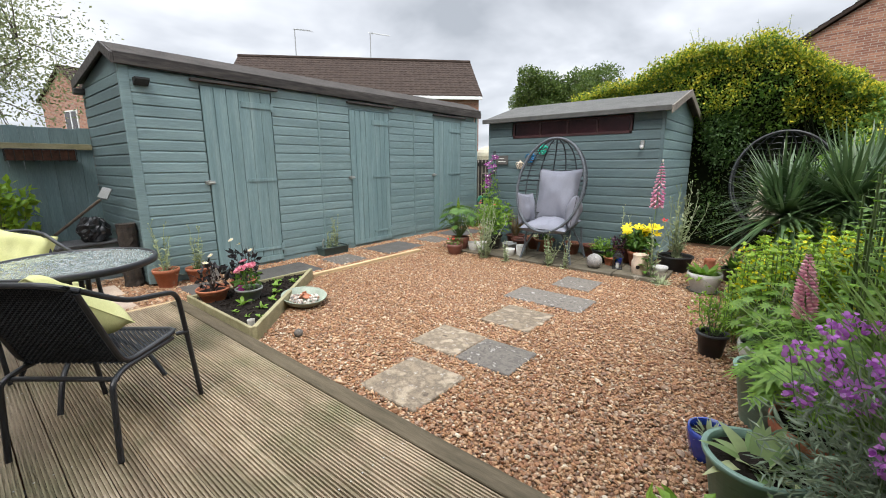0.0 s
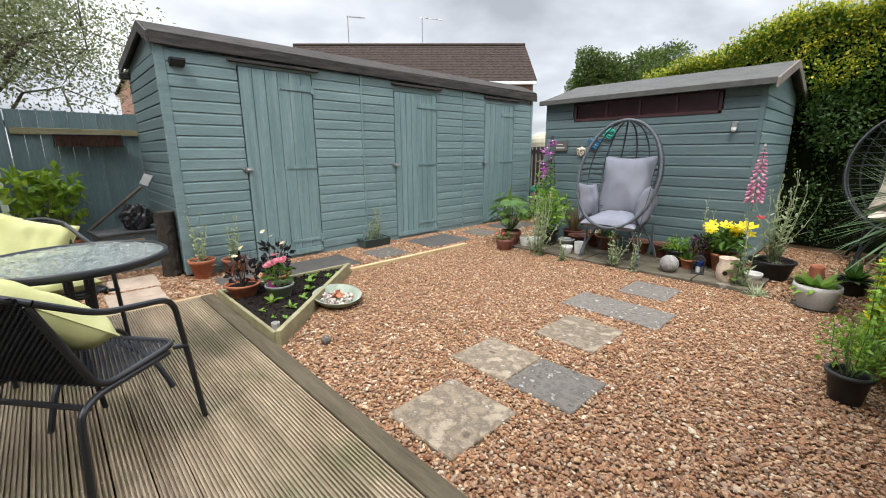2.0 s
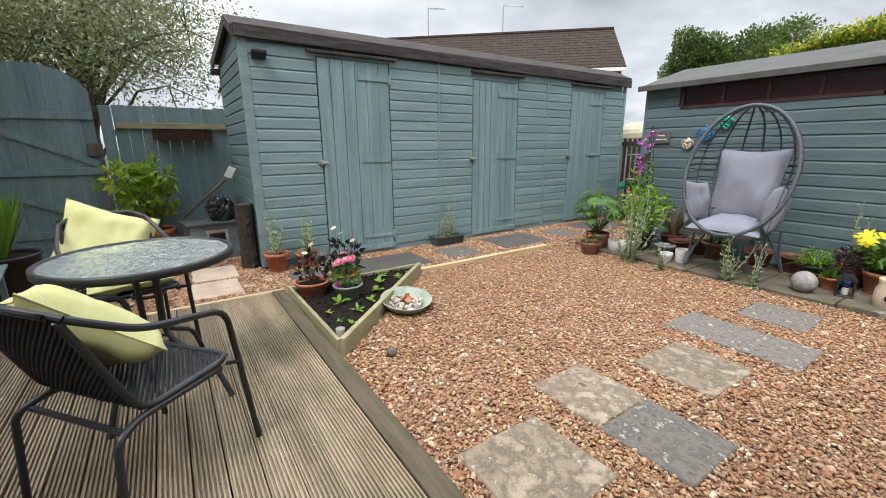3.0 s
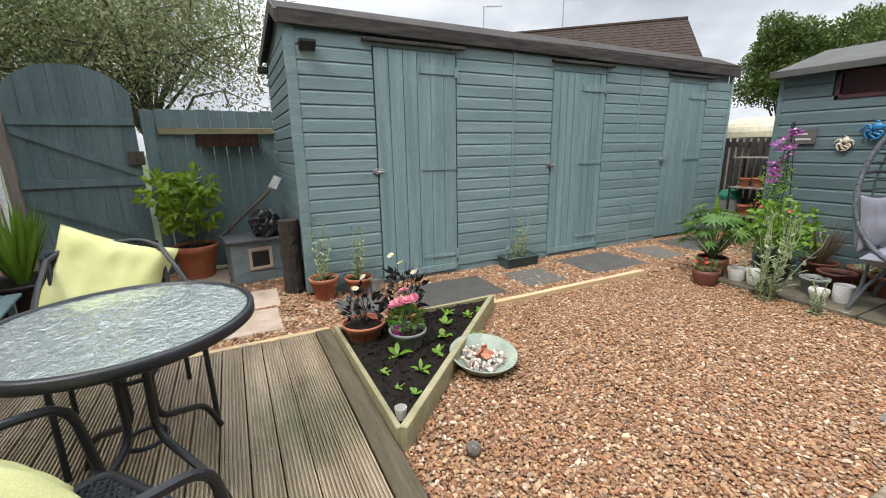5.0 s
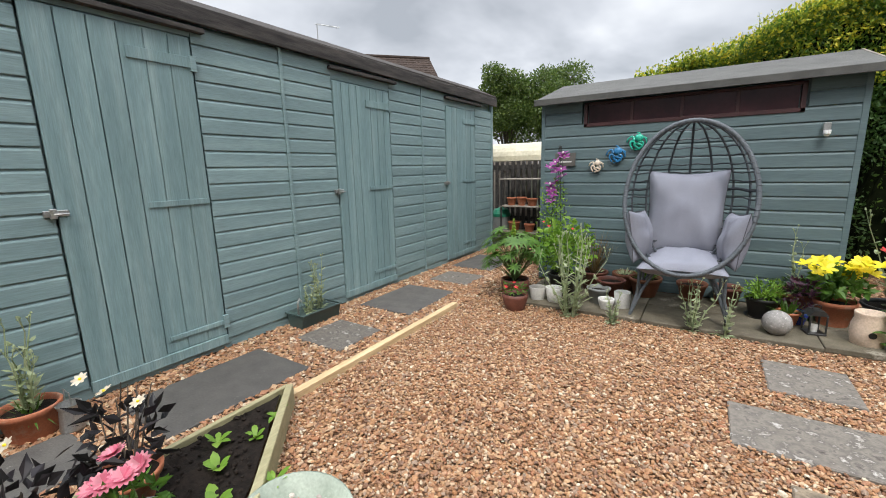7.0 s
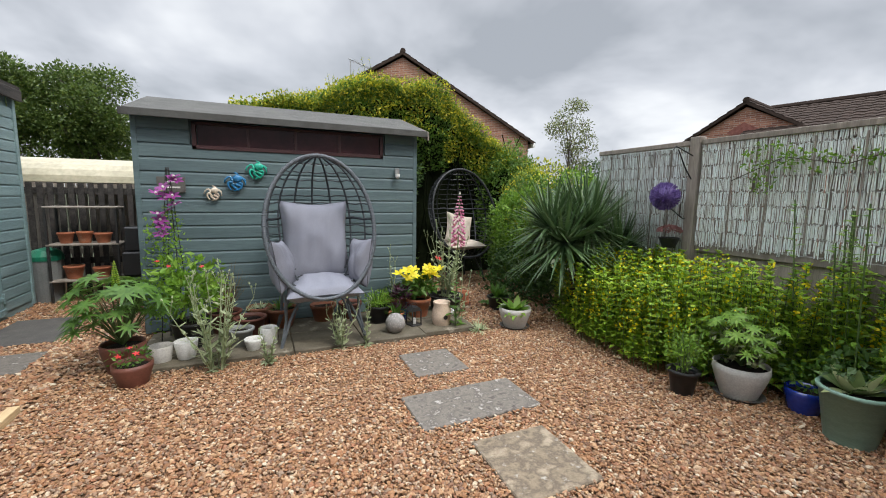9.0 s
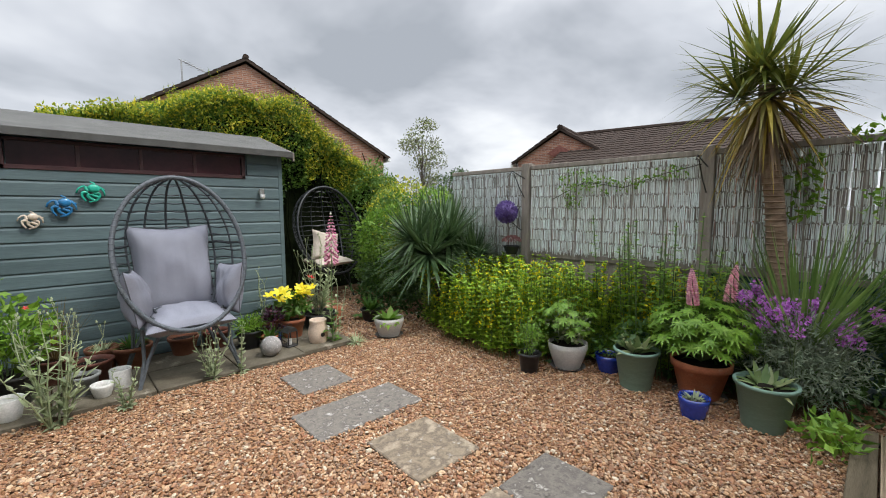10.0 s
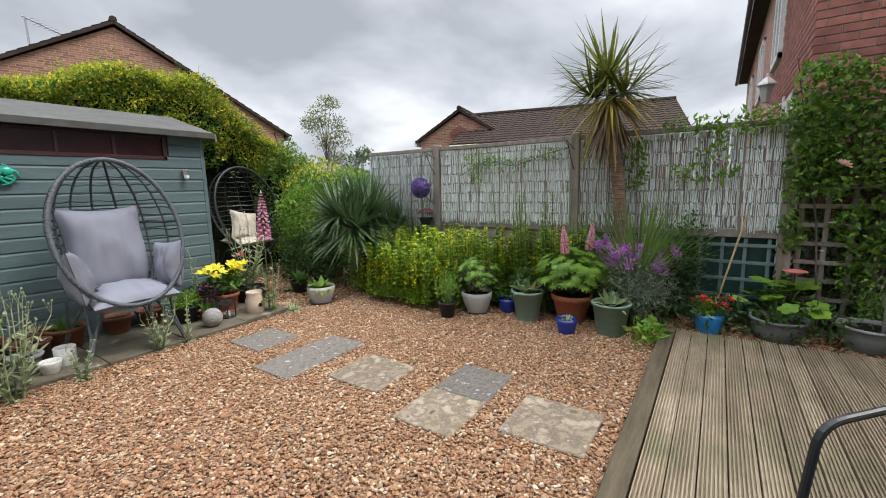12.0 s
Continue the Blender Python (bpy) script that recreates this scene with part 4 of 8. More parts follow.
def tiled_house(name, label, p1, p2, half, ridge, eave, gable_win=False, span=300):
    """A house with a ridge from p1 to p2, tiled roof and brick walls."""
    p1, p2 = Vector((*p1, 0)), Vector((*p2, 0))
    length = (p2 - p1).length
    ang = math.degrees(math.atan2((p2 - p1).y, (p2 - p1).x))
    h = thing(name, label, "house", (p1.x, p1.y, 0), ang)
    w = Mesh()
    w.prism([(-half + 0.25, -0.06), (half - 0.25, -0.06), (half - 0.25, eave + 0.05), (0, ridge - 0.2), (-half + 0.25, eave + 0.05)], 0.15, length - 0.15, 0)
    part("wall", w, FARBRICK, h)
    for s in (-1, 1):
        slope = math.hypot(half, ridge - eave)
        rows = int(slope / 0.32)
        r_ = Mesh()
        cols = int(length / 0.3)
        for i in range(rows):
            f0, f1 = i / rows, (i + 1) / rows + 0.01
            y0, z0 = s * half * f0, ridge + (eave - ridge) * f0
            y1, z1 = s * half * f1, ridge + (eave - ridge) * f1 + 0.035
            y0b = y0
            pts, fcs = [], []
            for c in range(cols):
                xa, xb = length * c / cols, length * (c + 1) / cols
                k = len(pts)
                up_ = 0.025
                xs_ = (xa, xa + (xb - xa) * 0.35, xa + (xb - xa) * 0.65, xb)
                for xx, zz in zip(xs_, (0, up_, up_, 0)):
                    pts += [(xx, y0b, z0 + zz), (xx, y1, z1 + zz), (xx, y1, z1 + zz - 0.05)]
                for q in range(3):
                    a = k + 3 * q
                    fcs += [(a, a + 1, a + 4, a + 3), (a + 1, a + 2, a + 5, a + 4)]
            r_.add(pts, fcs)
        part("roof_slope", r_, ROOFTILE, h, "brown interlocking tiles", kind="stuff")
        gtt = Mesh()
        gtt.box((0, s * half - 0.06, eave - 0.22), (length, s * half + 0.06, eave - 0.04), 0.01)
        part("fascia_board", gtt, WHITEPVC, h, "white fascia and gutter")
    rt = Mesh()
    rt.tube([(0, 0, ridge + 0.02), (length, 0, ridge + 0.02)], 0.12, 8)
    part("ridge_tiles", rt, ROOFTILE, h)
    for x in (0.0, length - 0.1):
        for s in (-1, 1):
            b = Mesh()
            b.prism([(0, ridge), (s * half, eave), (s * half, eave - 0.12), (0, ridge - 0.12)], x, x + 0.12, 0)
            part("verge_board", b, ROOFTILE, h)
    return h




def far_window(h, x, y, z0, w, hh, face):
    f = Mesh()
    if face == "y":
        f.box((x, y - 0.03, z0), (x + w, y + 0.03, z0 + hh), 0.01)
    else:
        f.box((x - 0.03, y, z0), (x + 0.03, y + w, z0 + hh), 0.01)
    wd = part("window", f, WHITEPVC, h, "white framed window")
    for k in range(2):
        p = Mesh()
        if face == "y":
            p.box((x + 0.08 + k * w / 2, y - 0.035, z0 + 0.08), (x + w / 2 - 0.05 + k * w / 2, y + 0.035, z0 + hh - 0.08), 0.005)
        else:
            p.box((x - 0.035, y + 0.08 + k * w / 2, z0 + 0.08), (x + 0.035, y + w / 2 - 0.05 + k * w / 2, z0 + hh - 0.08), 0.005)
        part("pane", p, GLASS, wd)


h1 = tiled_house("tiled_house", "red brick house with a wide brown tiled roof", (-26.9, 14.3), (-16.9, 25.2), 3.75, 8.0, 5.3)
far_window(h1, 10.6, -3.52, 3.6, 1.8, 1.3, "y")
far_window(h1, 6.2, -3.52, 3.6, 1.8, 1.3, "y")
h2 = tiled_house("hipped_house", "small distant brick house with brown tiled roof", (-32.4, 6.4), (-34.5, 15), 3.0, 6.9, 5.2)
far_window(h2, 2.0, 2.98, 3.2, 1.6, 1.2, "y")
far_window(h2, 0.12, -1.2, 3.3, 1.4, 1.2, "x")
lan2 = thing("coach_lantern", "white coach lantern on the neighbour's brick wall", "wall lamp", (4.0, NY, 2.33))
m = Mesh()
m.tube([(0, 0.0, 0.02), (0, 0.12, -0.02), (0, 0.2, 0.04)], 0.014, 8)
m.box((-0.05, 0.0, -0.06), (0.05, 0.02, 0.1), 0.004)
part("bracket", m, WHITEPVC, lan2)
m = Mesh()
m.lathe([(0.05, 0.05), (0.09, 0.27), (0.085, 0.27), (0.045, 0.05)], 6, (0, 0.2, 0))
part("glass_body", m, STONEPOT, lan2)
m = Mesh()
m.lathe([(0.125, 0.27), (0.12, 0.285), (0.03, 0.37), (0.012, 0.38), (0.018, 0.4), (0.004, 0.43)], 6, (0, 0.2, 0))
part("cap", m, WHITEPVC, lan2)
h3 = tiled_house("gabled_house", "red brick gabled house beyond the hedge with white verges", (3.5, 20.3), (6.0, 31.0), 6.1, 7.45, 3.9)
h4 = tiled_house("bungalow", "brick bungalow with a brown tiled roof beyond the fence", (16.8, 13.2), (19.0, 4.0), 4.2, 5.05, 3.2)
h5 = tiled_house("bungalow_wing", "short gabled brick wing of the bungalow", (14.2, 12.6), (19.5, 13.8), 2.3, 5.0, 3.6)
dia = Mesh()
for s_ in (0.55, 0.3):
    dia.prism([(0, 3.9 - s_ * 0.6), (s_, 3.9), (0, 3.9 + s_ * 0.6), (-s_, 3.9)], 0.02 if s_ > 0.4 else -0.02, 0.2, 0)
part("brick_diamond", dia, BRICK, h5)


def aerial(at, h, turn):
    a = thing("tv_aerial", "thin grey television aerial on a tall mast", "aerial", at, turn)
    m = Mesh()
    m.tube([(0, 0, 0), (0, 0, h)], 0.03, 6)
    part("mast", m, STEEL, a)
    m = Mesh()
    m.tube([(-0.1, 0, h), (1.3, 0, h - 0.25)], 0.02, 6)
    boom = part("boom", m, STEEL, a)
    for i in range(9):
        x = 0.1 + i * 0.14
        m = Mesh()
        m.tube([(x, -0.22, h - 0.02 - x * 0.19), (x, 0.22, h - 0.02 - x * 0.19)], 0.01, 4)
        part("element", m, STEEL, boom)


aerial((-24.5, 16.9, 7.9), 1.8, 20)
aerial((-21.5, 20.5, 7.4), 2.3, 30)
aerial((-32.5, 6.5, 6.4), 3.2, 20)
aerial((1.7, 22.5, 5.3), 2.2, 20)

# ---- plants ----
def bush(parent, at, r, count, leaf, material, name="foliage", shell=0.55, label=""):
    part(name, leaf_cloud(count, in_ellipsoid(at, r, shell), leaf), material, parent, label, kind="stuff")


def stems(parent, n, base, top_r, h, r=0.004, material=None, lean=0.1):
    m = Mesh()
    tips = []
    for _ in range(n):
        a, q = uni(0, 6.28), math.sqrt(uni(0, 1))
        b = Vector((base[0] + math.cos(a) * q * top_r * 0.3, base[1] + math.sin(a) * q * top_r * 0.3, base[2]))
        t = Vector((base[0] + math.cos(a) * q * top_r, base[1] + math.sin(a) * q * top_r, base[2] + h * uni(0.75, 1.05)))
        mid_ = (b + t) / 2 + Vector((uni(-1, 1), uni(-1, 1), 0)) * h * lean
        m.tube([b, mid_, t], [r, r * 0.8, r * 0.5], 5)
        tips.append((b, mid_, t))
    part("stems", m, material or STEM, parent, kind="stuff")
    return tips


def campion(parent, base, r, h, n=9):
    """Silver campion: branching grey stems, paired leaves, pale buds and a rosette."""
    m, lv = Mesh(), Mesh()
    for i in range(n):
        a, q = uni(0, 6.28), uni(0.1, 1)
        b = Vector(base) + Vector((math.cos(a), math.sin(a), 0)) * r * 0.15
        t = Vector(base) + Vector((math.cos(a) * r * q * 1.25, math.sin(a) * r * q * 1.25, h * uni(0.6, 1.05)))
        pts = [b, b.lerp(t, 0.35) + Vector((0, 0, h * 0.06)), b.lerp(t, 0.7) + Vector((uni(-0.02, 0.02), uni(-0.02, 0.02), 0)), t]
        m.tube(pts, [0.006, 0.005, 0.004, 0.003], 5)
        for k in range(1, 7):
            p = b.lerp(t, k / 7.5)
            for s in (0, math.pi):
                w = Vector((math.cos(k * 1.57 + s + a), math.sin(k * 1.57 + s + a), 0.7))
                lv.blade(p, w, (0, 0, 1), h * uni(0.12, 0.19) * (1.2 - k * 0.1), 0.026, 0.15, 3)
        for k in range(3):
            d = Vector((uni(-1, 1), uni(-1, 1), 2.5)).normalized() * h * uni(0.08, 0.18)
            m.tube([t, t + d], 0.0018, 4)
            m.tube([t + d, t + d * 1.15], [0.008, 0.004], 5)
    for k in range(16):
        a = uni(0, 6.28)
        lv.blade(base, (math.cos(a), math.sin(a), uni(0.3, 1)), (0, 0, 1), uni(0.07, 0.13), 0.026, 0.4, 3)
    part("stems", m, L_GREY, parent, "silvery branching stems with pale buds", kind="stuff")
    part("leaves", lv, L_GREY, parent, "soft silver leaves", kind="stuff")


def palmate(parent, base, r, h, n, material, size=0.09, name="foliage"):
    """Lupin foliage: stalks that each carry a fan of leaflets."""
    st, lv = Mesh(), Mesh()
    for i in range(n):
        a, q = uni(0, 6.28), math.sqrt(uni(0.02, 1))
        t = Vector(base) + Vector((math.cos(a) * r * q, math.sin(a) * r * q, h * uni(0.35, 1.0) * (1.1 - 0.4 * q)))
        st.tube([Vector(base), Vector(base).lerp(t, 0.6) + Vector((0, 0, 0.03)), t], [0.004, 0.003, 0.002], 4)
        nrm = Vector((math.cos(a) * q * 0.7, math.sin(a) * q * 0.7, 1)).normalized()
        e1 = nrm.orthogonal().normalized()
        e2 = nrm.cross(e1)
        s = size * uni(0.7, 1.2)
        for k in range(9):
            b = 2 * math.pi * k / 9 + i
            w = (e1 * math.cos(b) + e2 * math.sin(b) + nrm * 0.15)
            lv.blade(t, w, nrm, s, s * 0.22, 0.25, 3)
    part("stalks", st, STEM, parent, kind="stuff")
    part(name, lv, material, parent, kind="stuff")


def spire(parent, base, h0, h1, r, material, name="flower_spike", lean=(0, 0), tipmat=None, bells=False):
    """An upright flower spike of many small florets on its stalk."""
    base = Vector(base)
    top = base + Vector((lean[0], lean[1], h1))
    st = Mesh()
    st.tube([base, base.lerp(top, 0.5), top], [0.005, 0.004, 0.002], 6)
    part("flower_stalk", st, STEM, parent)
    fl = Mesh()
    rows = int((h1 - h0) / (0.014 if not bells else 0.03))
    for i in range(rows):
        f = i / rows
        p = base.lerp(top, (h0 + (h1 - h0) * f) / h1)
        rr = r * (1 - f ** 2.2) + 0.006
        for k in range(8 if not bells else 4):
            a = 2 * math.pi * k / (8 if not bells else 4) + i * 0.7
            d = Vector((math.cos(a), math.sin(a), -0.6 if bells else 0.35))
            q = p + d * rr * 0.45
            if bells:
                fl.tube([q, q + d * rr * 0.4, q + d * rr * 0.9], [0.002, 0.003 + rr * 0.12, 0.004 + rr * 0.2], 6)
            else:
                fl.tube([q - d * 0.004, q + d * rr * 0.25, q + d * rr * 0.6], [0.002, 0.005 + rr * 0.1, 0.002], 5)
    part(name, fl, material, parent, kind="stuff")
    tp = Mesh()
    for i in range(10):
        f = i / 10
        p = top - (top - base).normalized() * 0.03 * f + Vector((0, 0, 0.01))
        for k in range(4):
            a = k * 1.57 + i
            tp.tube([p, p + Vector((math.cos(a), math.sin(a), 0.8)) * 0.008 * (0.4 + f)], [0.002, 0.003], 4)
    part("spike_tip", tp, tipmat or L_YELLOWGREEN, parent)


def spears(parent, at, n, length, width, material, flat=0.2, droop=0.35, name="leaves", low=-0.1, high=1.0, segs=5, label=""):
    """A rosette of long pointed leaves from a crown."""
    m = Mesh()
    for i in range(n):
        a = uni(0, 6.28)
        z = uni(low, high)
        s = math.sqrt(max(0.02, 1 - min(1, abs(z)) ** 2))
        m.blade(Vector(at) + Vector((math.cos(a), math.sin(a), 0)) * 0.03, (math.cos(a) * s, math.sin(a) * s, z), (0, 0, 1), length * uni(0.7, 1.1), width * uni(0.8, 1.1),
                droop * uni(0.4, 1.4) * (1.1 - max(0, z)), segs, wide=0.3)
    part(name, m, material, parent, label, kind="stuff")


def blooms(parent, places, r, petals, material, centre=P_YELLOW, name="flower", up=0.3, layers=1):
    for p in places:
        m = Mesh()
        ax = Vector((uni(-0.5, 0.5), uni(-0.9, 0.1), 1)).normalized()
        e1 = ax.orthogonal().normalized()
        e2 = ax.cross(e1)
        for L in range(layers):
            for k in range(petals):
                a = 2 * math.pi * (k + 0.5 * L) / petals
                w = e1 * math.cos(a) + e2 * math.sin(a) + ax * (up + 0.5 * L)
                m.blade(p, w, ax, r * (1 - 0.2 * L), r * 0.5 * (1 if petals < 9 else 0.7), 0.1, 3, tip=0.3, wide=0.6)
        f = part(name, m, material, parent)
        if centre:
            c = Mesh()
            c.ball(Vector(p) + ax * r * 0.12, r * 0.18, 5)
            part("flower_centre", c, centre, f)


def scatter(base, r, h0, h1, n):
    out = []
    for _ in range(n):
        a, q = uni(0, 6.28), math.sqrt(uni(0, 1)) * r
        out.append(Vector((base[0] + math.cos(a) * q, base[1] + math.sin(a) * q, base[2] + uni(h0, h1))))
    return out


def pot(name, label, at, rt, rb, h, material, rim="band", saucer=None, soil=True, category="potted plant", n=32):
    p = thing(name, label, category, at)
    m = Mesh()
    wall_t = 0.008
    prof = [(rb * 0.98, 0), (rb, 0.004)]
    if rim == "band":
        k = h * 0.2
        prof += [(rb + (rt - rb) * 0.78, h - k), (rt, h - k + 0.001), (rt + 0.004, h - 0.004), (rt, h)]
    elif rim == "round":
        prof += [(rb + (rt - rb) * 0.55, h * 0.4), (rt * 1.02, h * 0.8), (rt, h)]
    elif rim == "bowl":
        prof += [(rb + (rt - rb) * 0.6, h * 0.25), (rb + (rt - rb) * 0.9, h * 0.6), (rt, h * 0.86), (rt + 0.012, h * 0.9), (rt + 0.012, h)]
    elif rim == "lip":
        prof += [(rt - 0.004, h - 0.025), (rt + 0.008, h - 0.022), (rt + 0.01, h - 0.003), (rt + 0.004, h)]
    else:
        prof += [(rt, h - 0.003), (rt - 0.002, h)]
    prof += [(rt - wall_t, h - 0.001), (rt - wall_t - 0.004, h - 0.03)]
    if soil:
        prof += [(rt - wall_t - 0.006, h - 0.045)]
    else:
        prof += [(rb - wall_t, 0.02)]
    m.lathe(prof, n)
    part("pot", m, material, p, smooth=False)
    for poly in p.children[0].data.polygons:
        poly.use_smooth = abs(poly.normal.z) < 0.8
    if soil:
        s = Mesh()
        s.lathe([(rt - wall_t - 0.004, h - 0.035), (rt * 0.5, h - 0.028), (0.01, h - 0.025)], 20)
        part("soil", s, SOIL, p)
    if saucer:
        s = Mesh()
        s.lathe([(rb * 1.15, -0.008), (rb * 1.4, 0.012), (rb * 1.36, 0.012), (rb * 1.1, -0.001)], 28)
        part("saucer", s, saucer, p)
    return p


# ---- furniture on the deck ----
def smooth_path(pts, n=5):
    """Rounds the corners of a path."""
    pts = [Vector(p) for p in pts]
    out = [pts[0]]
    for i in range(1, len(pts) - 1):
        a, b, c = pts[i - 1], pts[i], pts[i + 1]
        k = min(0.07, (a - b).length * 0.45, (c - b).length * 0.45)
        p, q = b + (a - b).normalized() * k, b + (c - b).normalized() * k
        for j in range(n + 1):
            t = j / n
            out.append(p * (1 - t) ** 2 + b * 2 * t * (1 - t) + q * t * t)
    out.append(pts[-1])
    return out


def pillow(w, h, t, n=22, sag=0.0):
    """A cushion lying in the x-z plane, plump in the middle with drawn-out corners."""
    m = Mesh()
    for side in (1, -1):
        k = len(m.v)
        for i in range(n + 1):
            for j in range(n + 1):
                u, v = 2 * i / n - 1, 2 * j / n - 1
                pinch, pinch2 = 1 - 0.1 * (1 - u * u) ** 1.3, 1 - 0.1 * (1 - v * v) ** 1.3
                fat = (max(0, (1 - u ** 2.0) * (1 - v ** 2.0)) if t > 0.1 and w < 0.37 else max(0, (1 - u ** 4) * (1 - v ** 4))) ** 0.48
                wr = (0.007 * math.sin(u * 9 + v * 4) * (abs(u) ** 3 + abs(v) ** 3) + 0.03 * t / 0.2 * noise.noise(Vector((u * 1.6, v * 1.6, w * 9 + side))) + 0.012 * noise.noise(Vector((u * 5, v * 2, h * 7)))) * fat
                m.v.append((u * w / 2 * pinch2, side * (t / 2 * fat + wr) - sag * (1 - v) * 0.5, v * h / 2 * pinch))
        for i in range(n):
            for j in range(n):
                q = [k + i * (n + 1) + j, k + (i + 1) * (n + 1) + j, k + (i + 1) * (n + 1) + j + 1, k + i * (n + 1) + j + 1]
                m.f.append(tuple(q if side < 0 else q[::-1]))
    return m


def cushion(name, label, w, h, t, m4, material, piping=None):
    th = thing(name, label, "cushion")
    th.matrix_world = m4
    part("cover", pillow(w, h, t), material, th, smooth=True)
    pts = []
    n = 10
    for a, b in (((-1, -1), (1, -1)), ((1, -1), (1, 1)), ((1, 1), (-1, 1)), ((-1, 1), (-1, -1))):
        for i in range(n):
            u, v = a[0] + (b[0] - a[0]) * i / n, a[1] + (b[1] - a[1]) * i / n
            pts.append((u * w / 2 * (1 - 0.1 * (1 - v * v) ** 1.3), 0, v * h / 2 * (1 - 0.1 * (1 - u * u) ** 1.3)))
    s = Mesh()
    s.tube(pts, 0.0035, 6, closed=True)
    part("piping", s, piping or material, th)
    return th


def bistro_chair(at, turn, cat_group="chairs round the glass table"):
    """A stacking steel chair with a woven seat; it faces +y."""
    c = thing("bistro_chair", "charcoal steel garden armchair with woven rattan seat by the glass table", "chair", at, turn, cat_group)
    R = 0.0125
    for s in (-1, 1):
        m = Mesh()
        m.tube(smooth_path([(s * 0.225, -0.29, 0.79), (s * 0.265, -0.12, 0.69), (s * 0.275, 0.2, 0.635), (s * 0.275, 0.285, 0.0)]), R, 10)
        part("arm_and_front_leg", m, CHARCOAL, c)
        m = Mesh()
        m.tube(smooth_path([(s * 0.25, -0.27, 0.0), (s * 0.245, -0.24, 0.36), (s * 0.23, -0.16, 0.385), (s * 0.23, 0.18, 0.385)]), R, 10)
        part("rear_leg", m, CHARCOAL, c)
        m = Mesh()
        m.tube([(s * 0.24, 0.2, 0.4), (s * 0.287, 0.235, 0.4)], R * 0.9, 8)
        part("side_bracket", m, CHARCOAL, c)
    m = Mesh()
    m.tube(smooth_path([(-0.225, -0.29, 0.79), (-0.15, -0.35, 0.83), (0.15, -0.35, 0.83), (0.225, -0.29, 0.79)]), R, 10)
    part("top_rail", m, CHARCOAL, c)
    m = Mesh()
    m.tube(smooth_path([(-0.22, -0.3, 0.78), (-0.225, -0.14, 0.4), (-0.235, 0.23, 0.415), (0.235, 0.23, 0.415), (0.225, -0.14, 0.4), (0.22, -0.3, 0.78)]), R, 10)
    part("seat_frame", m, CHARCOAL, c)
    m = Mesh()
    m.tube([(-0.24, -0.2, 0.36), (0.24, -0.2, 0.36)], R * 0.9, 8)
    part("rear_stretcher", m, CHARCOAL, c)

    def weave(name, p00, du, dv, nu, nv, bow):
        w = Mesh()
        p00, du, dv = Vector(p00), Vector(du), Vector(dv)
        nr = du.cross(dv).normalized()

        def at_(u, v):
            return p00 + du * u + dv * v - nr * bow * (1 - (2 * u - 1) ** 2) * (1 - (2 * v - 1) ** 2) * -1
        for i in range(nu):
            u = (i + 0.5) / nu
            pts = [at_(u, j / nv) + nr * (0.003 if (i + j) % 2 else -0.003) for j in range(nv + 1)]
            a = du.normalized() * 0.0053
            k = len(w.v)
            for p in pts:
                w.v += [tuple(p - a), tuple(p + a)]
            w.f += [(k + 2 * j, k + 2 * j + 1, k + 2 * j + 3, k + 2 * j + 2) for j in range(nv)]
        for j in range(nv):
            v = (j + 0.5) / nv
            pts = [at_(i / nu, v) + nr * (-0.003 if (i + j) % 2 else 0.003) for i in range(nu + 1)]
            a = dv.normalized() * 0.004
            k = len(w.v)
            for p in pts:
                w.v += [tuple(p - a), tuple(p + a)]
            w.f += [(k + 2 * i, k + 2 * i + 1, k + 2 * i + 3, k + 2 * i + 2) for i in range(nu)]
        part(name, w, RATTAN, c, "charcoal woven rattan", kind="stuff")
    weave("seat", (-0.228, -0.14, 0.405), (0.456, 0, 0), (0, 0.37, 0.012), 38, 36, -0.018)
    weave("backrest", (-0.225, -0.14, 0.41), (0.45, 0, 0), (0, -0.19, 0.41), 38, 44, 0.015)
    return c


CH1 = (-1.80, 1.49)
bistro_chair((CH1[0], CH1[1], DECK_Z), 39)
m_ch = Matrix.Translation((CH1[0], CH1[1], DECK_Z)) @ Matrix.Rotation(radians(39), 4, "Z")
cushion("lime_cushion", "plump lime velvet cushion leaning on the near garden chair", 0.38, 0.45, 0.17, m_ch @ Matrix.Translation((-0.09, -0.07, 0.63)) @ Matrix.Rotation(radians(44), 4, "X") @ Matrix.Rotation(radians(-24), 4, "Y"), LIMEVELVET)
CH2 = (-3.1, 1.4)
bistro_chair((CH2[0], CH2[1], DECK_Z), -76)
m_ch = Matrix.Translation((CH2[0], CH2[1], DECK_Z)) @ Matrix.Rotation(radians(-76), 4, "Z")
cushion("lime_cushion", "large lime velvet cushion standing on the chair behind the table", 0.5, 0.5, 0.14, m_ch @ Matrix.Translation((0.02, -0.27, 0.64)) @ Matrix.Rotation(radians(24), 4, "X") @ Matrix.Rotation(radians(-24), 4, "Y"), LIMEVELVET)
cushion("lime_cushion", "flat lime velvet cushion lying on the seat behind the table", 0.42, 0.4, 0.1, m_ch @ Matrix.Translation((0.0, 0.03, 0.465)) @ Matrix.Rotation(radians(-88), 4, "X"), LIMEVELVET)

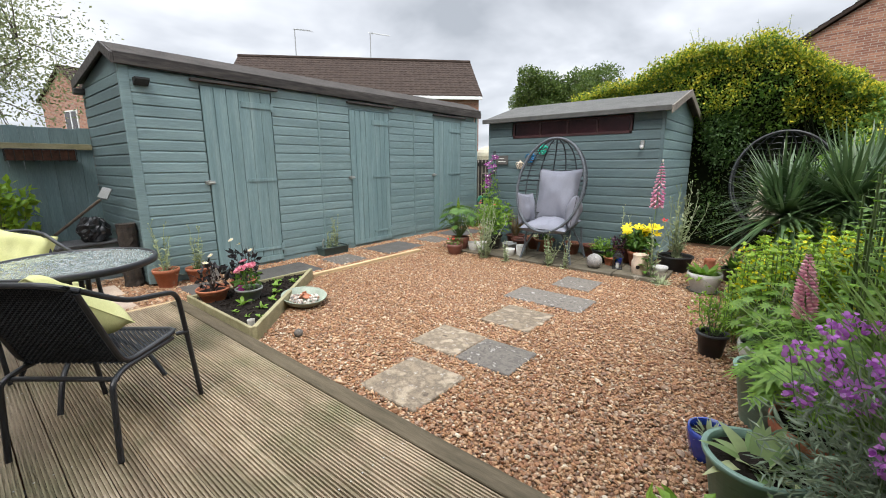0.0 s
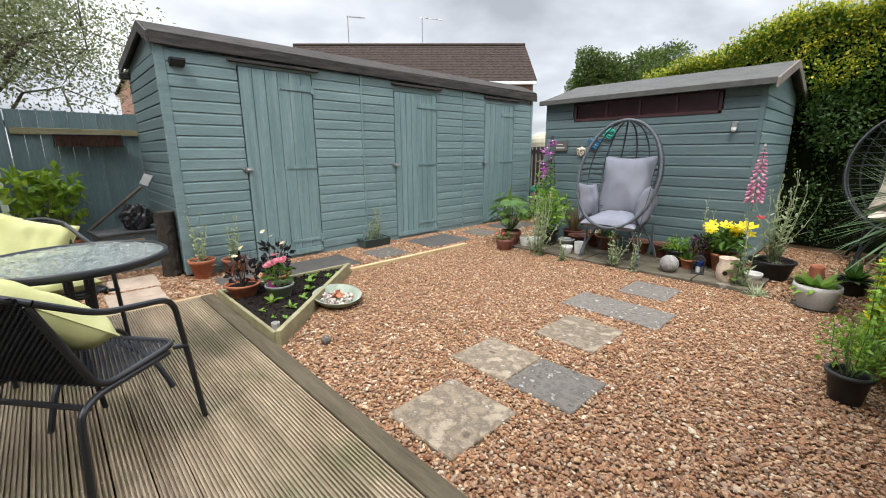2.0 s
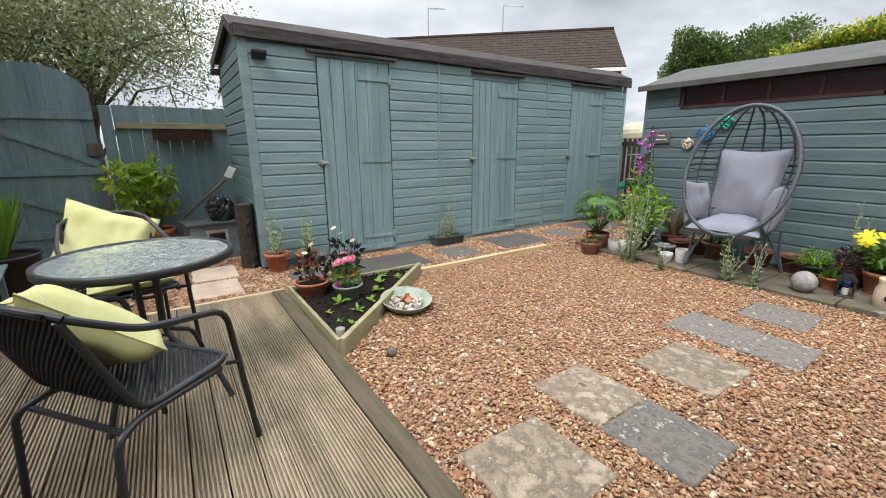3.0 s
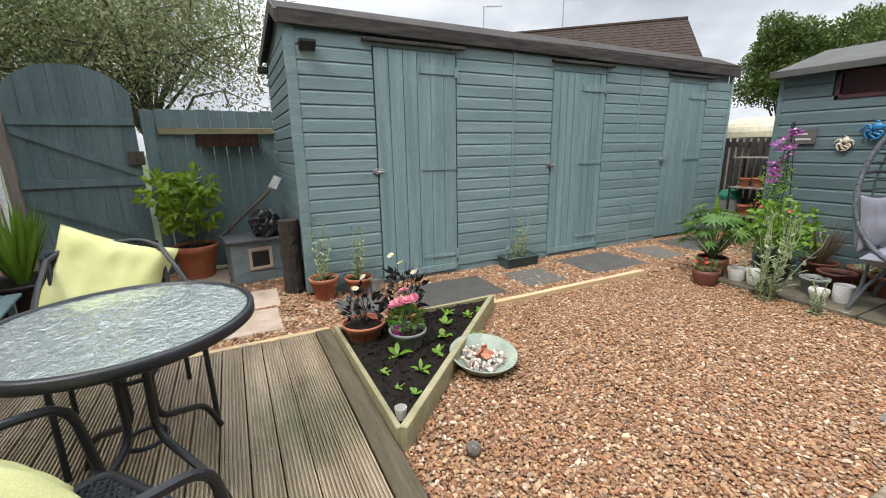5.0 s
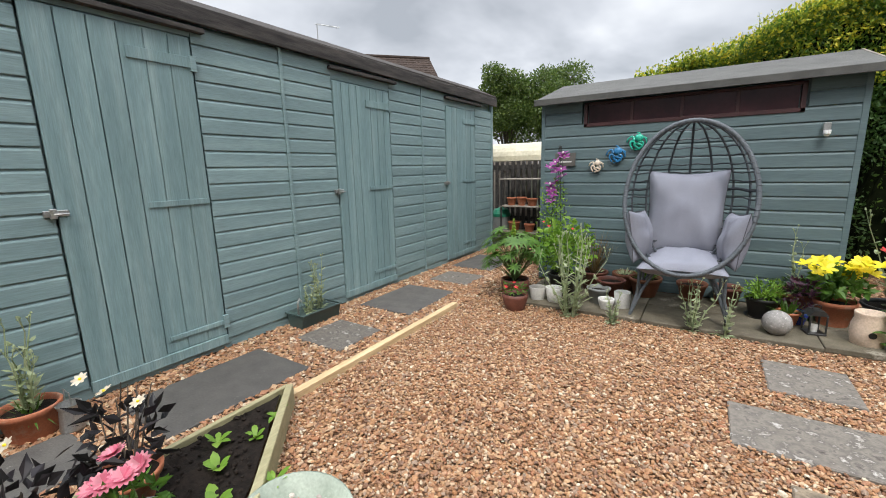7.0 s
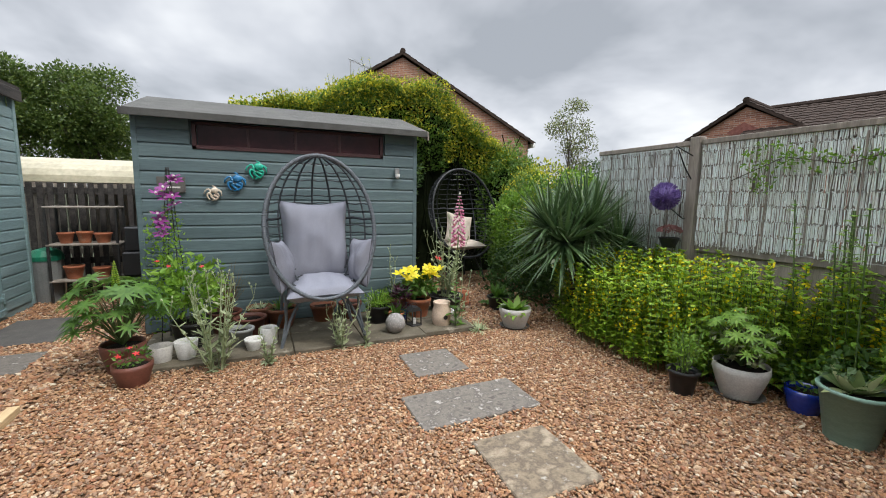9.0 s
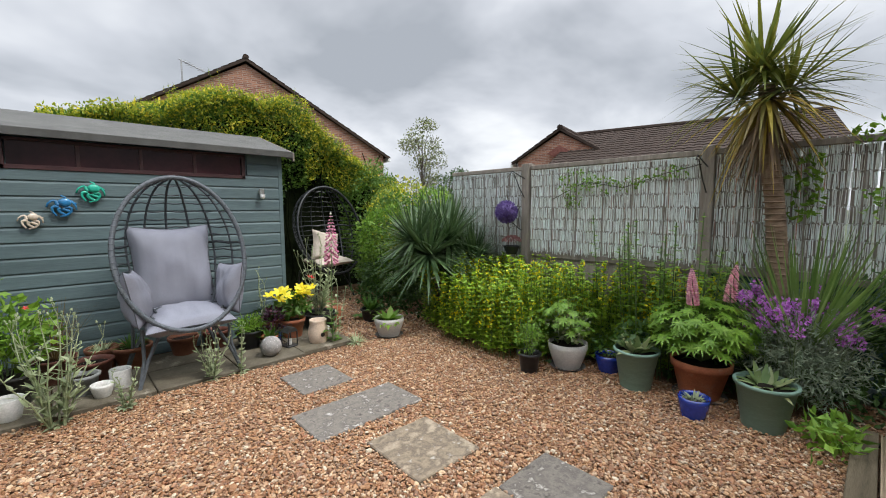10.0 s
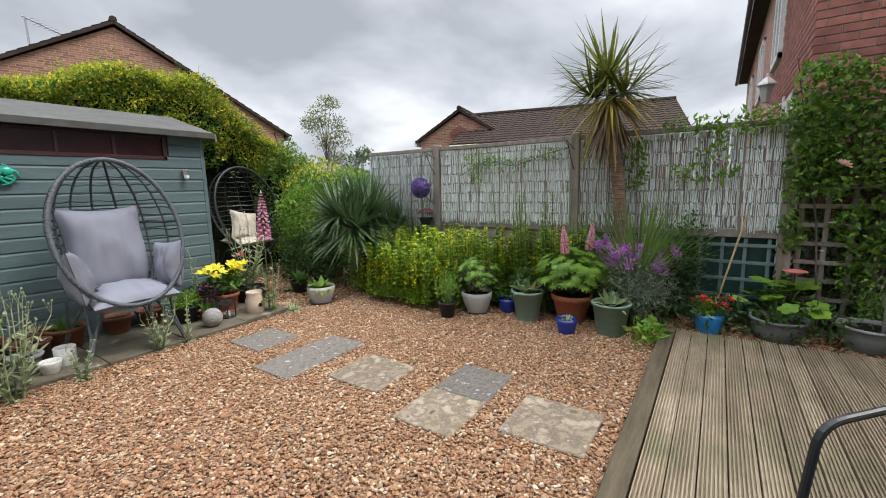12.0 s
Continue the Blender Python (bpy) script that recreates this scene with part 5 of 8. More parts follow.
TX, TY = -2.49, 1.54
table = thing("round_table", "round garden table with rippled glass top and charcoal steel rim", "table", (TX, TY, DECK_Z))
TR, TH = 0.405, 0.725
m = Mesh()
m.lathe([(TR, TH - 0.032), (TR + 0.008, TH - 0.026), (TR + 0.008, TH + 0.004), (TR, TH + 0.009), (TR - 0.014, TH + 0.007), (TR - 0.014, TH - 0.03)], 64)
me_rim = Mesh()
prof = [(TR, TH - 0.032), (TR + 0.008, TH - 0.026), (TR + 0.008, TH + 0.004), (TR, TH + 0.009), (TR - 0.014, TH + 0.007), (TR - 0.014, TH - 0.03)]
vs, fs = [], []
for k in range(64):
    a = 2 * math.pi * k / 64
    for r, z in prof:
        vs.append((r * math.cos(a), r * math.sin(a), z))
for k in range(64):
    for i in range(6):
        a, b = k * 6 + i, k * 6 + (i + 1) % 6
        c2, d2 = ((k + 1) % 64) * 6 + i, ((k + 1) % 64) * 6 + (i + 1) % 6
        fs.append((a, b, d2, c2)[::-1])
me_rim.add(vs, fs)
part("rim", me_rim, CHARCOAL, table, smooth=True)
m = Mesh()
NR, NA = 46, 150
for i in range(NR + 1):
    for j in range(NA):
        q, a = (TR - 0.0135) * i / NR, 2 * math.pi * j / NA
        x, y = q * math.cos(a), q * math.sin(a)
        m.v.append((x, y, TH + 0.0045 * noise.noise(Vector((x * 22, y * 45, 0))) + 0.002 * noise.noise(Vector((x * 50, y * 90, 3)))))
for i in range(NR):
    for j in range(NA):
        l = (j + 1) % NA
        m.f.append((i * NA + j, (i + 1) * NA + j, (i + 1) * NA + l, i * NA + l))
part("tabletop", m, TABLEGLASS, table, "rippled clear glass", smooth=True)
for k in range(4):
    a = (0.12 + 0.62, 0.12 - 0.62, 0.12 + math.pi - 0.62, 0.12 + math.pi + 0.62)[k]
    ca, sa = math.cos(a), math.sin(a)
    m = Mesh()
    m.tube(smooth_path([(ca * 0.34, sa * 0.34, TH - 0.03), (ca * 0.075, sa * 0.075, TH - 0.05), (ca * 0.065, sa * 0.065, 0.3), (ca * 0.34, sa * 0.34, 0.17), (ca * 0.43, sa * 0.43, 0.0)]), 0.0135, 10)
    part("leg", m, CHARCOAL, table)
for z in (0.26, 0.52):
    m = Mesh()
    m.tube([(0.068 * math.cos(t * 0.5236), 0.068 * math.sin(t * 0.5236), z) for t in range(12)], 0.009, 8, closed=True)
    part("leg_ring", m, CHARCOAL, table)


# ---- egg chair on the patio ----
def egg_chair(at, turn, label, W=0.5, H=1.24, base=0.42, depth=0.5, dark=False, mat_=None):
    """An egg-shaped woven chair that faces -y: an oval front hoop, a bulging lattice behind it and splayed legs."""
    mt, weave_mt = mat_ or GREYRATTAN, mat_ or WEAVE
    c = thing("egg_chair", label, "egg chair", at, turn)

    def lean_y(f):
        """How far the front hoop stands back at height f: it juts forward low down."""
        return 0.1 * f * f - 0.24 * (1 - f) ** 1.5

    def hoop(t, s=1.0):
        """Point on the front hoop at angle t (0: bottom), egg shaped, leaning back to the top."""
        x = math.sin(t) * W * (1 + 0.02 * math.cos(t)) * s
        z = -math.cos(t) * H / 2
        return Vector((x, lean_y(z / H + 0.5), base + H / 2 + z))
    N = 56
    m = Mesh()
    m.tube([hoop(2 * math.pi * i / N) for i in range(N)], 0.019, 8, closed=True)
    part("front_hoop", m, mt, c, "rattan-wrapped front hoop", smooth=True)

    def shell(u, f):
        """u across from -1 to 1, f up from 0 to 1."""
        z = base + H * f
        half = W * math.sqrt(max(0.0, 1 - (2 * f - 1) ** 2))
        a = u * math.pi / 2
        bulge = depth * math.sqrt(max(0.0, 1 - (2 * f - 1) ** 2)) ** 0.9
        y0 = lean_y(f)
        return Vector((math.sin(a) * half, y0 + math.cos(a) * bulge * (1.0 if f > 0.35 else 0.85 + 0.43 * f), z))
    for k in range(7):
        u = -0.75 + k * 0.25
        m = Mesh()
        m.tube([shell(u, 0.02 + 0.975 * i / 24) for i in range(25)], 0.0095, 6)
        part("upright_rib", m, weave_mt, c)
    for k in range(18):
        f = 0.05 + 0.9 * (k / 17) ** 1.15
        m = Mesh()
        r = 0.012 if k == 10 else 0.0058
        m.tube([shell(-1 + 2 * i / 22, f) + Vector((0, 0, 0.006 * math.sin(i * 1.7 + k))) for i in range(23)], r, 5)
        part("cross_weave", m, weave_mt, c)
    wrap = Mesh()
    for i in range(84):
        p = hoop(2 * math.pi * i / 84)
        d = (hoop(2 * math.pi * (i + 1) / 84) - hoop(2 * math.pi * (i - 1) / 84)).normalized()
        e1 = d.orthogonal().normalized()
        e2 = d.cross(e1)
        wrap.tube([p + (e1 * math.cos(j * 1.047) + e2 * math.sin(j * 1.047)) * 0.0205 for j in range(6)], 0.0035, 4, closed=True)
    part("hoop_wrapping", wrap, mt, c, kind="stuff")
    ring = Mesh()
    ring.tube([(0.27 * math.cos(t * 0.314), 0.16 + 0.25 * math.sin(t * 0.314), base + 0.01) for t in range(20)], 0.014, 8, closed=True)
    part("base_ring", ring, mt, c)
    for sx, sy in ((-1, -1), (1, -1), (-1, 1), (1, 1)):
        m = Mesh()
        foot = Vector((sx * 0.36, 0.16 + sy * 0.28, 0.0))
        for dx in (-0.07, 0.07):
            m.tube([(sx * 0.24 + dx, 0.16 + sy * 0.2, base + 0.02), (sx * 0.3 + dx * 0.2, 0.16 + sy * 0.24, base * 0.5), foot], 0.013, 8)
        part("leg", m, mt, c)
    return c


egg_chair((-1.78, 6.33, 0.03), 2, "slate-grey rattan egg chair with grey cushions on the patio", W=0.46, H=1.21, base=0.42)
T0 = Matrix.Translation((-1.78, 6.33, 0.03)) @ Matrix.Rotation(radians(2), 4, "Z")
cushion("seat_cushion", "grey-blue padded seat cushion of the egg chair", 0.64, 0.6, 0.17, T0 @ Matrix.Translation((0, 0.04, 0.49)) @ Matrix.Rotation(radians(-82), 4, "X"), GREYFABRIC, PIPING)
cushion("back_cushion", "large square grey-blue back cushion in the egg chair", 0.62, 0.77, 0.27, T0 @ Matrix.Translation((-0.01, 0.25, 0.86)) @ Matrix.Rotation(radians(-14), 4, "X"), GREYFABRIC, PIPING)
for s_, ang in ((-1, 62), (1, -62)):
    cushion("side_cushion", "small grey-blue side cushion, %s, in the egg chair" % ("path side" if s_ < 0 else "planted side"), 0.3, 0.44, 0.19,
            T0 @ Matrix.Translation((s_ * 0.335, -0.04, 0.69)) @ Matrix.Rotation(radians(ang * 1.15), 4, "Z") @ Matrix.Rotation(radians(-10), 4, "X") @ Matrix.Rotation(radians(s_ * -4), 4, "Y"), GREYFABRIC, PIPING)

# ---- planting bed ----
bedt = thing("planting_bed", "triangular timber-edged planting bed of dark compost beside the deck", "planting bed")
m = Mesh()
m.box((-3.63, 2.456, -0.02), (-2.36, 2.484, 0.12), 0.004)
part("bed_board", m, GREENWOOD, bedt)
m = Mesh()
m.box((-3.65, 2.486, -0.02), (-3.62, 3.8, 0.105), 0.004)
part("bed_board", m, GREENWOOD, bedt)
L_h = math.hypot(1.25, 1.3)
m = Mesh()
m.box((0, -0.02, -0.02), (L_h, 0.02, 0.125), 0.004)
part("bed_board", m, GREENWOOD, bedt, at=(-2.35, 2.485, 0), turn=math.degrees(math.atan2(1.3, -1.25)))
m = Mesh()
n = 22
for i in range(n + 1):
    for j in range(n + 1 - i):
        x, y = -3.615 + 1.2 * i / n, 2.49 + 1.24 * j / n
        m.v.append((x, y, 0.08 + 0.02 * noise.noise(Vector((x * 9, y * 9, 0))) + uni(-0.006, 0.006)))
row = [sum(n + 1 - q for q in range(i)) for i in range(n + 2)]
for i in range(n):
    for j in range(n - i):
        a, b, c_, d_ = row[i] + j, row[i + 1] + j, row[i] + j + 1, row[i + 1] + j + 1
        m.f.append((a, b, c_))
        if j < n - i - 1:
            m.f.append((b, d_, c_))
part("soil", m, SOIL, bedt, "dark moist compost")
m = Mesh()
for _ in range(700):
    u, v = uni(0, 1), uni(0, 1)
    if u + v > 0.98:
        continue
    m.ball((-3.6 + 1.18 * u, 2.5 + 1.2 * v, 0.093), uni(0.004, 0.013), 4, (1, 1, 0.7))
part("soil_crumbs", m, SOIL, bedt, kind="stuff")


def seedling(at, size, n=6, mt=None):
    s = thing("seedling", "young fresh green seedling in the dark compost", "seedling", at)
    m = Mesh()
    for k in range(n):
        a = k * 2.4 + uni(0, 0.5)
        m.blade((0, 0, 0), (math.cos(a), math.sin(a), uni(0.5, 1.5)), (0, 0, 1), size * uni(0.5, 1.1), size * uni(0.22, 0.42), uni(0.1, 0.6), 4, wide=0.6)
    part("leaves", m, mt or L_LIGHT, s)


for x, y, s_ in ((-3.05, 2.72, 0.13), (-2.96, 2.95, 0.1), (-2.82, 2.78, 0.09), (-3.15, 3.1, 0.12), (-3.05, 3.28, 0.1), (-3.38, 3.42, 0.09), (-3.45, 3.58, 0.08), (-2.62, 2.66, 0.06), (-2.9, 2.58, 0.07),
                 (-2.72, 2.6, 0.05), (-3.32, 3.2, 0.12), (-3.5, 3.3, 0.1)):
    seedling((x, y, 0.08), s_ * 1.1, 6)
jar = thing("glass_tealight", "small clear glass tealight in the corner of the planting bed", "tealight", (-2.47, 2.52, 0.08))
m = Mesh()
m.lathe([(0.022, 0), (0.03, 0.06), (0.028, 0.06), (0.02, 0.004)], 20)
part("glass", m, STONEPOT, jar)
m = Mesh()
m.lathe([(0.018, 0.005), (0.018, 0.02)], 16)
part("candle", m, WHITEPOT, jar)

# dahlias standing in the bed
d1 = pot("potted_dahlia", "terracotta bowl of dark-leaved dahlia with a cream flower in the bed", (-3.42, 2.62, 0.078), 0.145, 0.1, 0.12, TERRA)
stems(d1, 7, (0, 0, 0.09), 0.1, 0.26, 0.004, BARK)
bush(d1, (0, 0, 0.22), (0.13, 0.13, 0.12), 70, 0.075, L_PURPLE, label="near-black leaves")
blooms(d1, [Vector((0.03, -0.05, 0.37)), Vector((-0.04, 0.03, 0.42))], 0.03, 8, P_CREAM)
d2 = pot("potted_dahlia", "terracotta pot of tall dark-leaved dahlia with pale flowers", (-3.46, 2.93, 0.078), 0.125, 0.085, 0.13, TERRA)
stems(d2, 9, (0, 0, 0.09), 0.13, 0.36, 0.004, BARK)
bush(d2, (0, 0, 0.27), (0.15, 0.15, 0.16), 110, 0.075, L_PURPLE, label="near-black leaves")
blooms(d2, [Vector((0.06, -0.03, 0.5)), Vector((-0.05, -0.06, 0.53)), Vector((0.1, 0.05, 0.43))], 0.03, 8, P_CREAM)
d3 = pot("potted_dahlia", "grey pot of pink dahlia with a magenta plant label", (-3.16, 2.84, 0.078), 0.12, 0.085, 0.12, PLAST_GREY)
bush(d3, (0, 0, 0.19), (0.11, 0.11, 0.09), 80, 0.06, L_MID)
stems(d3, 6, (0, 0, 0.1), 0.08, 0.22, 0.003)
blooms(d3, [Vector((0.0, -0.05, 0.31)), Vector((0.07, -0.02, 0.34)), Vector((-0.05, 0.0, 0.36)), Vector((0.03, 0.04, 0.33)), Vector((-0.03, -0.07, 0.29))], 0.045, 14, P_PINK, None, layers=2, up=0.4)
m = Mesh()
m.box((-0.035, -0.002, 0.09), (0.035, 0.002, 0.165), 0.001, Matrix.Rotation(radians(20), 4, "Z") @ Matrix.Translation((0, -0.09, 0)))
part("plant_label", m, P_MAGENTA, d3, "magenta plant label")

# bowl of shells and pebbles
bowl = thing("stone_bowl", "wide verdigris stone bowl of shells tilted on the bed edge", "bowl")
bowl.matrix_world = pose(-2.82, 3.2, 0.01, 0, 0, 0) @ pose(0, 0, 0, 0, 8, 0)
m = Mesh()
m.lathe([(0.08, 0), (0.1, 0.004), (0.17, 0.04), (0.205, 0.085), (0.212, 0.095), (0.202, 0.095), (0.165, 0.045), (0.09, 0.02)], 40)
part("bowl", m, surface("verdigris_stone", [(0.22, 0.26, 0.2), (0.36, 0.4, 0.32)], 8, 0.6, 0.3, 80), bowl, smooth=True)
m = Mesh()
for _ in range(120):
    a, q = uni(0, 6.28), math.sqrt(uni(0, 1)) * 0.135
    s_ = uni(0.009, 0.02)
    m.ball((q * math.cos(a), q * math.sin(a), 0.042 + uni(0, 0.025)), s_, 4, (1, uni(0.6, 1), 0.6))
part("pebbles", m, surface("mixed_shells", [(0.3, 0.24, 0.19), (0.6, 0.55, 0.48), (0.16, 0.14, 0.13), (0.36, 0.22, 0.15), (0.66, 0.62, 0.55), (0.24, 0.2, 0.17)], by="island", vary=0, bump=0.1), bowl, "cream and grey pebbles and shells", kind="stuff")
m = Mesh()
for k in range(5):
    m.box((-0.03, -0.02, 0), (0.035, 0.025, 0.008), 0.002, Matrix.Translation((0.02 - k * 0.018, 0.03 * math.sin(k * 2), 0.075)) @ Euler((k, 0.4 * k, k)).to_matrix().to_4x4())
part("terracotta_shards", m, TERRA, bowl, kind="stuff")
ball_ = single("stone_ball", Mesh().ball((0, 0, 0.03), 0.035, 8), GREYSLAB, "small grey stone ball in the gravel near the deck", "garden ornament", (-2.18, 2.75, 0), smooth=True)

# ---- along the long shed ----
p = pot("potted_campion", "tall buff-stained terracotta pot with grey campion by the stump", (-4.56, 2.58, 0), 0.13, 0.085, 0.21, TERRA)
campion(p, (0, 0, 0.16), 0.12, 0.5, 5)
spears(p, (0, 0, 0.17), 16, 0.14, 0.014, L_GREY)
p = pot("potted_campion", "squat terracotta pot with grey-green campion against the shed", (-4.54, 2.9, 0), 0.13, 0.095, 0.17, TERRA)
campion(p, (0, 0, 0.11), 0.12, 0.48, 7)
spears(p, (0, 0, 0.12), 20, 0.13, 0.014, L_MID)
can = thing("watering_jug", "small rusty metal jug with a wire handle", "jug", (-4.4, 3.02, 0.01))
m = Mesh()
m.lathe([(0.05, 0), (0.055, 0.01), (0.045, 0.12), (0.055, 0.15), (0.05, 0.15), (0.04, 0.1)], 20)
part("body", m, STEEL, can)
m = Mesh()
m.tube([(-0.05, 0, 0.15), (-0.04, 0, 0.22), (0.04, 0, 0.22), (0.05, 0, 0.15)], 0.003, 6)
part("handle", m, STEEL, can)
tr = thing("trough_planter", "green-grey plastic trough planted with sparse lavender", "planter", (-4.55, 4.78, 0), 90)
m = Mesh()
m.prism([(-0.08, 0), (0.08, 0), (0.11, 0.13), (0.1, 0.13), (0.085, 0.11), (-0.085, 0.11), (-0.1, 0.13), (-0.11, 0.13)], -0.21, 0.21, 0)
m.box((-0.222, -0.12, 0.118), (0.222, -0.105, 0.132), 0.003)
m.box((-0.222, 0.105, 0.118), (0.222, 0.12, 0.132), 0.003)
m.box((-0.222, -0.105, 0.118), (-0.208, 0.105, 0.132), 0.003)
m.box((0.208, -0.105, 0.118), (0.222, 0.105, 0.132), 0.003)
part("trough", m, surface("dark_green_plastic", [(0.035, 0.06, 0.055), (0.05, 0.08, 0.075)], 6, 0.5, 0.1), tr)
campion(tr, (0.07, 0, 0.1), 0.1, 0.5, 5)
campion(tr, (-0.08, 0, 0.1), 0.12, 0.3, 5)
tap = Mesh()
tap.tube([(-0.17, 0, 0.1), (-0.17, 0, 0.22), (-0.15, 0, 0.25), (-0.13, 0, 0.22)], 0.009, 8)
part("ornament_tap", tap, STEEL, tr)

stump = thing("timber_post_stump", "short charred rough timber post against the shed corner", "timber post", (-4.9, 2.36, 0), 12)
m = Mesh()
ring_n = 16
for k in range(17):
    for j in range(ring_n):
        a = 2 * math.pi * j / ring_n
        q = 0.08 * (1 + 0.16 * max(abs(math.cos(a)), abs(math.sin(a)))) * (1 + 0.16 * noise.noise(Vector((math.cos(a) * 2, math.sin(a) * 2, k * 0.7))))
        m.v.append((q * math.cos(a), q * math.sin(a), k * 0.045 - 0.01))
for k in range(16):
    for j in range(ring_n):
        l = (j + 1) % ring_n
        m.f.append((k * ring_n + j, k * ring_n + l, (k + 1) * ring_n + l, (k + 1) * ring_n + j))
m.f.append(tuple(range(16 * ring_n, 17 * ring_n)))
part("post", m, surface("charred_wood", [(0.012, 0.01, 0.009), (0.06, 0.045, 0.032)], 14, 0.9, 1.0, 60, stain=(0.12, 0.06, 0.03), stain_at=(0.6, 0.7), stain_scale=18), stump)

HUTPAINT = surface("pale_blue_grey_paint", [(0.15, 0.19, 0.2), (0.23, 0.28, 0.29)], 5.0, 0.6, 0.3, 60)
hut = thing("pet_house", "small blue-grey timber pet house with a white-framed doorway", "pet house", (-5.62, 2.08, 0.012), 8)
m = Mesh()
m.box((-0.22, -0.27, 0.0), (0.2, 0.27, 0.42), 0.004)
part("body", m, HUTPAINT, hut)
for k in range(4):
    for y0, y1 in ((-0.275, -0.115), (0.115, 0.275)) if k in (1, 2) else ((-0.275, 0.275),):
        b = Mesh()
        b.box((0.201, y0, k * 0.105), (0.212, y1, k * 0.105 + 0.103), 0.002)
        part("cladding_board", b, HUTPAINT, hut)
b = Mesh()
for lo, hi in (((-0.115, 0.13), (0.115, 0.16)), ((-0.115, 0.33), (0.115, 0.36)), ((-0.115, 0.161), (-0.085, 0.329)), ((0.085, 0.161), (0.115, 0.329))):
    b.box((0.213, lo[0], lo[1]), (0.225, hi[0], hi[1]), 0.003)
part("door_frame", b, CREAMPOT, hut, "cream painted door frame")
b = Mesh()
b.box((0.2, -0.085, 0.16), (0.204, 0.085, 0.33), 0.001)
part("doorway", b, PLAST_BLACK, hut, "dark doorway flap")
b = Mesh()
b.box((-0.25, -0.31, 0.421), (0.26, 0.31, 0.45), 0.008)
part("roof", b, DARKFELT, hut)
sack = thing("compost_sack", "crumpled black and white plastic sack on the pet house", "sack", (-5.58, 2.2, 0.46))
m = Mesh()
nn = 14
for i in range(nn + 1):
    for j in range(nn * 2):
        th_, ph = math.pi * i / nn, math.pi * j / nn
        d = Vector((math.sin(th_) * math.cos(ph), math.sin(th_) * math.sin(ph), -math.cos(th_)))
        q = 1 + 0.35 * noise.noise(d * 3.1) + 0.15 * noise.noise(d * 8)
        m.v.append((d.x * 0.16 * q, d.y * 0.15 * q, 0.13 + d.z * 0.15 * q))
for i in range(nn):
    for j in range(nn * 2):
        a, b_ = i * nn * 2 + j, i * nn * 2 + (j + 1) % (nn * 2)
        m.f.append((a, b_, b_ + nn * 2, a + nn * 2))
part("sack", m, surface("black_sack_plastic", [(0.01, 0.01, 0.011), (0.03, 0.03, 0.032)], 9, 0.3, 0.5, 30, stain=(0.5, 0.5, 0.5), stain_at=(0.62, 0.64), stain_scale=14), sack)
spade = thing("garden_tool", "wooden-handled garden tool leaning against the shed end", "garden tool")
m = Mesh()
m.tube([(-5.8, 1.75, 0.44), (-5.45, 2.28, 0.95)], 0.016, 8)
part("shaft", m, BARK, spade)
m = Mesh()
m.box((-0.05, -0.01, 0), (0.05, 0.01, 0.14), 0.008, Matrix.Translation((-5.45, 2.3, 0.96)) @ Euler((-0.5, 0.3, 0.9)).to_matrix().to_4x4())
part("blade", m, PLAST_GREY, spade)
hyd = pot("potted_hydrangea", "large terracotta pot of leafy bright green hydrangea on a slab", (-5.95, 1.5, 0.012), 0.22, 0.15, 0.36, TERRA)
stems(hyd, 14, (0, 0, 0.3), 0.22, 0.5, 0.006, BARK)
for c_, r_, n_ in (((0, -0.02, 0.7), (0.27, 0.33, 0.24), 210), ((0.02, 0.1, 0.98), (0.2, 0.2, 0.2), 110), ((0, -0.24, 0.95), (0.2, 0.18, 0.18), 90)):
    bush(hyd, c_, r_, n_, 0.125, L_YELLOWGREEN, shell=0.35)

# rail planter on the fence
hay = thing("wire_trough", "rusty wire trough with a brown coir liner on the fence rail", "hanging planter", (-6.2, 1.95, 1.42), 90)
m = Mesh()
m.prism([(-0.05, 0.1), (-0.03, -0.02), (0.05, -0.02), (0.06, 0.1)], -0.3, 0.3, 0)
part("liner", m, surface("brown_coir", [(0.03, 0.015, 0.01), (0.12, 0.05, 0.03)], 20, 0.95, 1.0, 90), hay)
m = Mesh()
for k in range(9):
    x = -0.31 + k * 0.0775
    m.tube([(x, 0.065, 0.11), (x, 0.055, -0.03), (x, -0.035, -0.03), (x, -0.055, 0.11)], 0.004, 5)
m.tube([(-0.31, -0.06, 0.11), (0.31, -0.06, 0.11)], 0.005, 5)
m.tube([(-0.31, 0.068, 0.11), (0.31, 0.068, 0.11)], 0.005, 5)
part("wire_frame", m, BLACKMETAL, hay)

# ---- things by the house wall ----
tb_ = thing("slatted_side_table", "low blue-grey slatted wooden side table by the house wall", "side table", (-4.15, 0.38, 0.0), 8)
for k in range(5):
    b = Mesh()
    b.box((-0.36, -0.22 + k * 0.09, 0.4), (0.36, -0.135 + k * 0.09, 0.42), 0.003)
    part("slat", b, FENCEBLUE, tb_)
for sx, sy in ((-1, -1), (1, -1), (-1, 1), (1, 1)):
    b = Mesh()
    b.box((sx * 0.31 - 0.02, sy * 0.17 - 0.02, 0), (sx * 0.31 + 0.02, sy * 0.17 + 0.02, 0.399), 0.004)
    part("leg", b, FENCEBLUE, tb_)
p = pot("potted_iris", "dark round tub of upright green iris leaves by the wall", (-4.95, 0.42, 0), 0.26, 0.2, 0.42, PLAST_BLACK, "lip")
spears(p, (0, 0, 0.38), 110, 0.6, 0.04, L_LIGHT, low=0.9, high=1.0, droop=0.12)
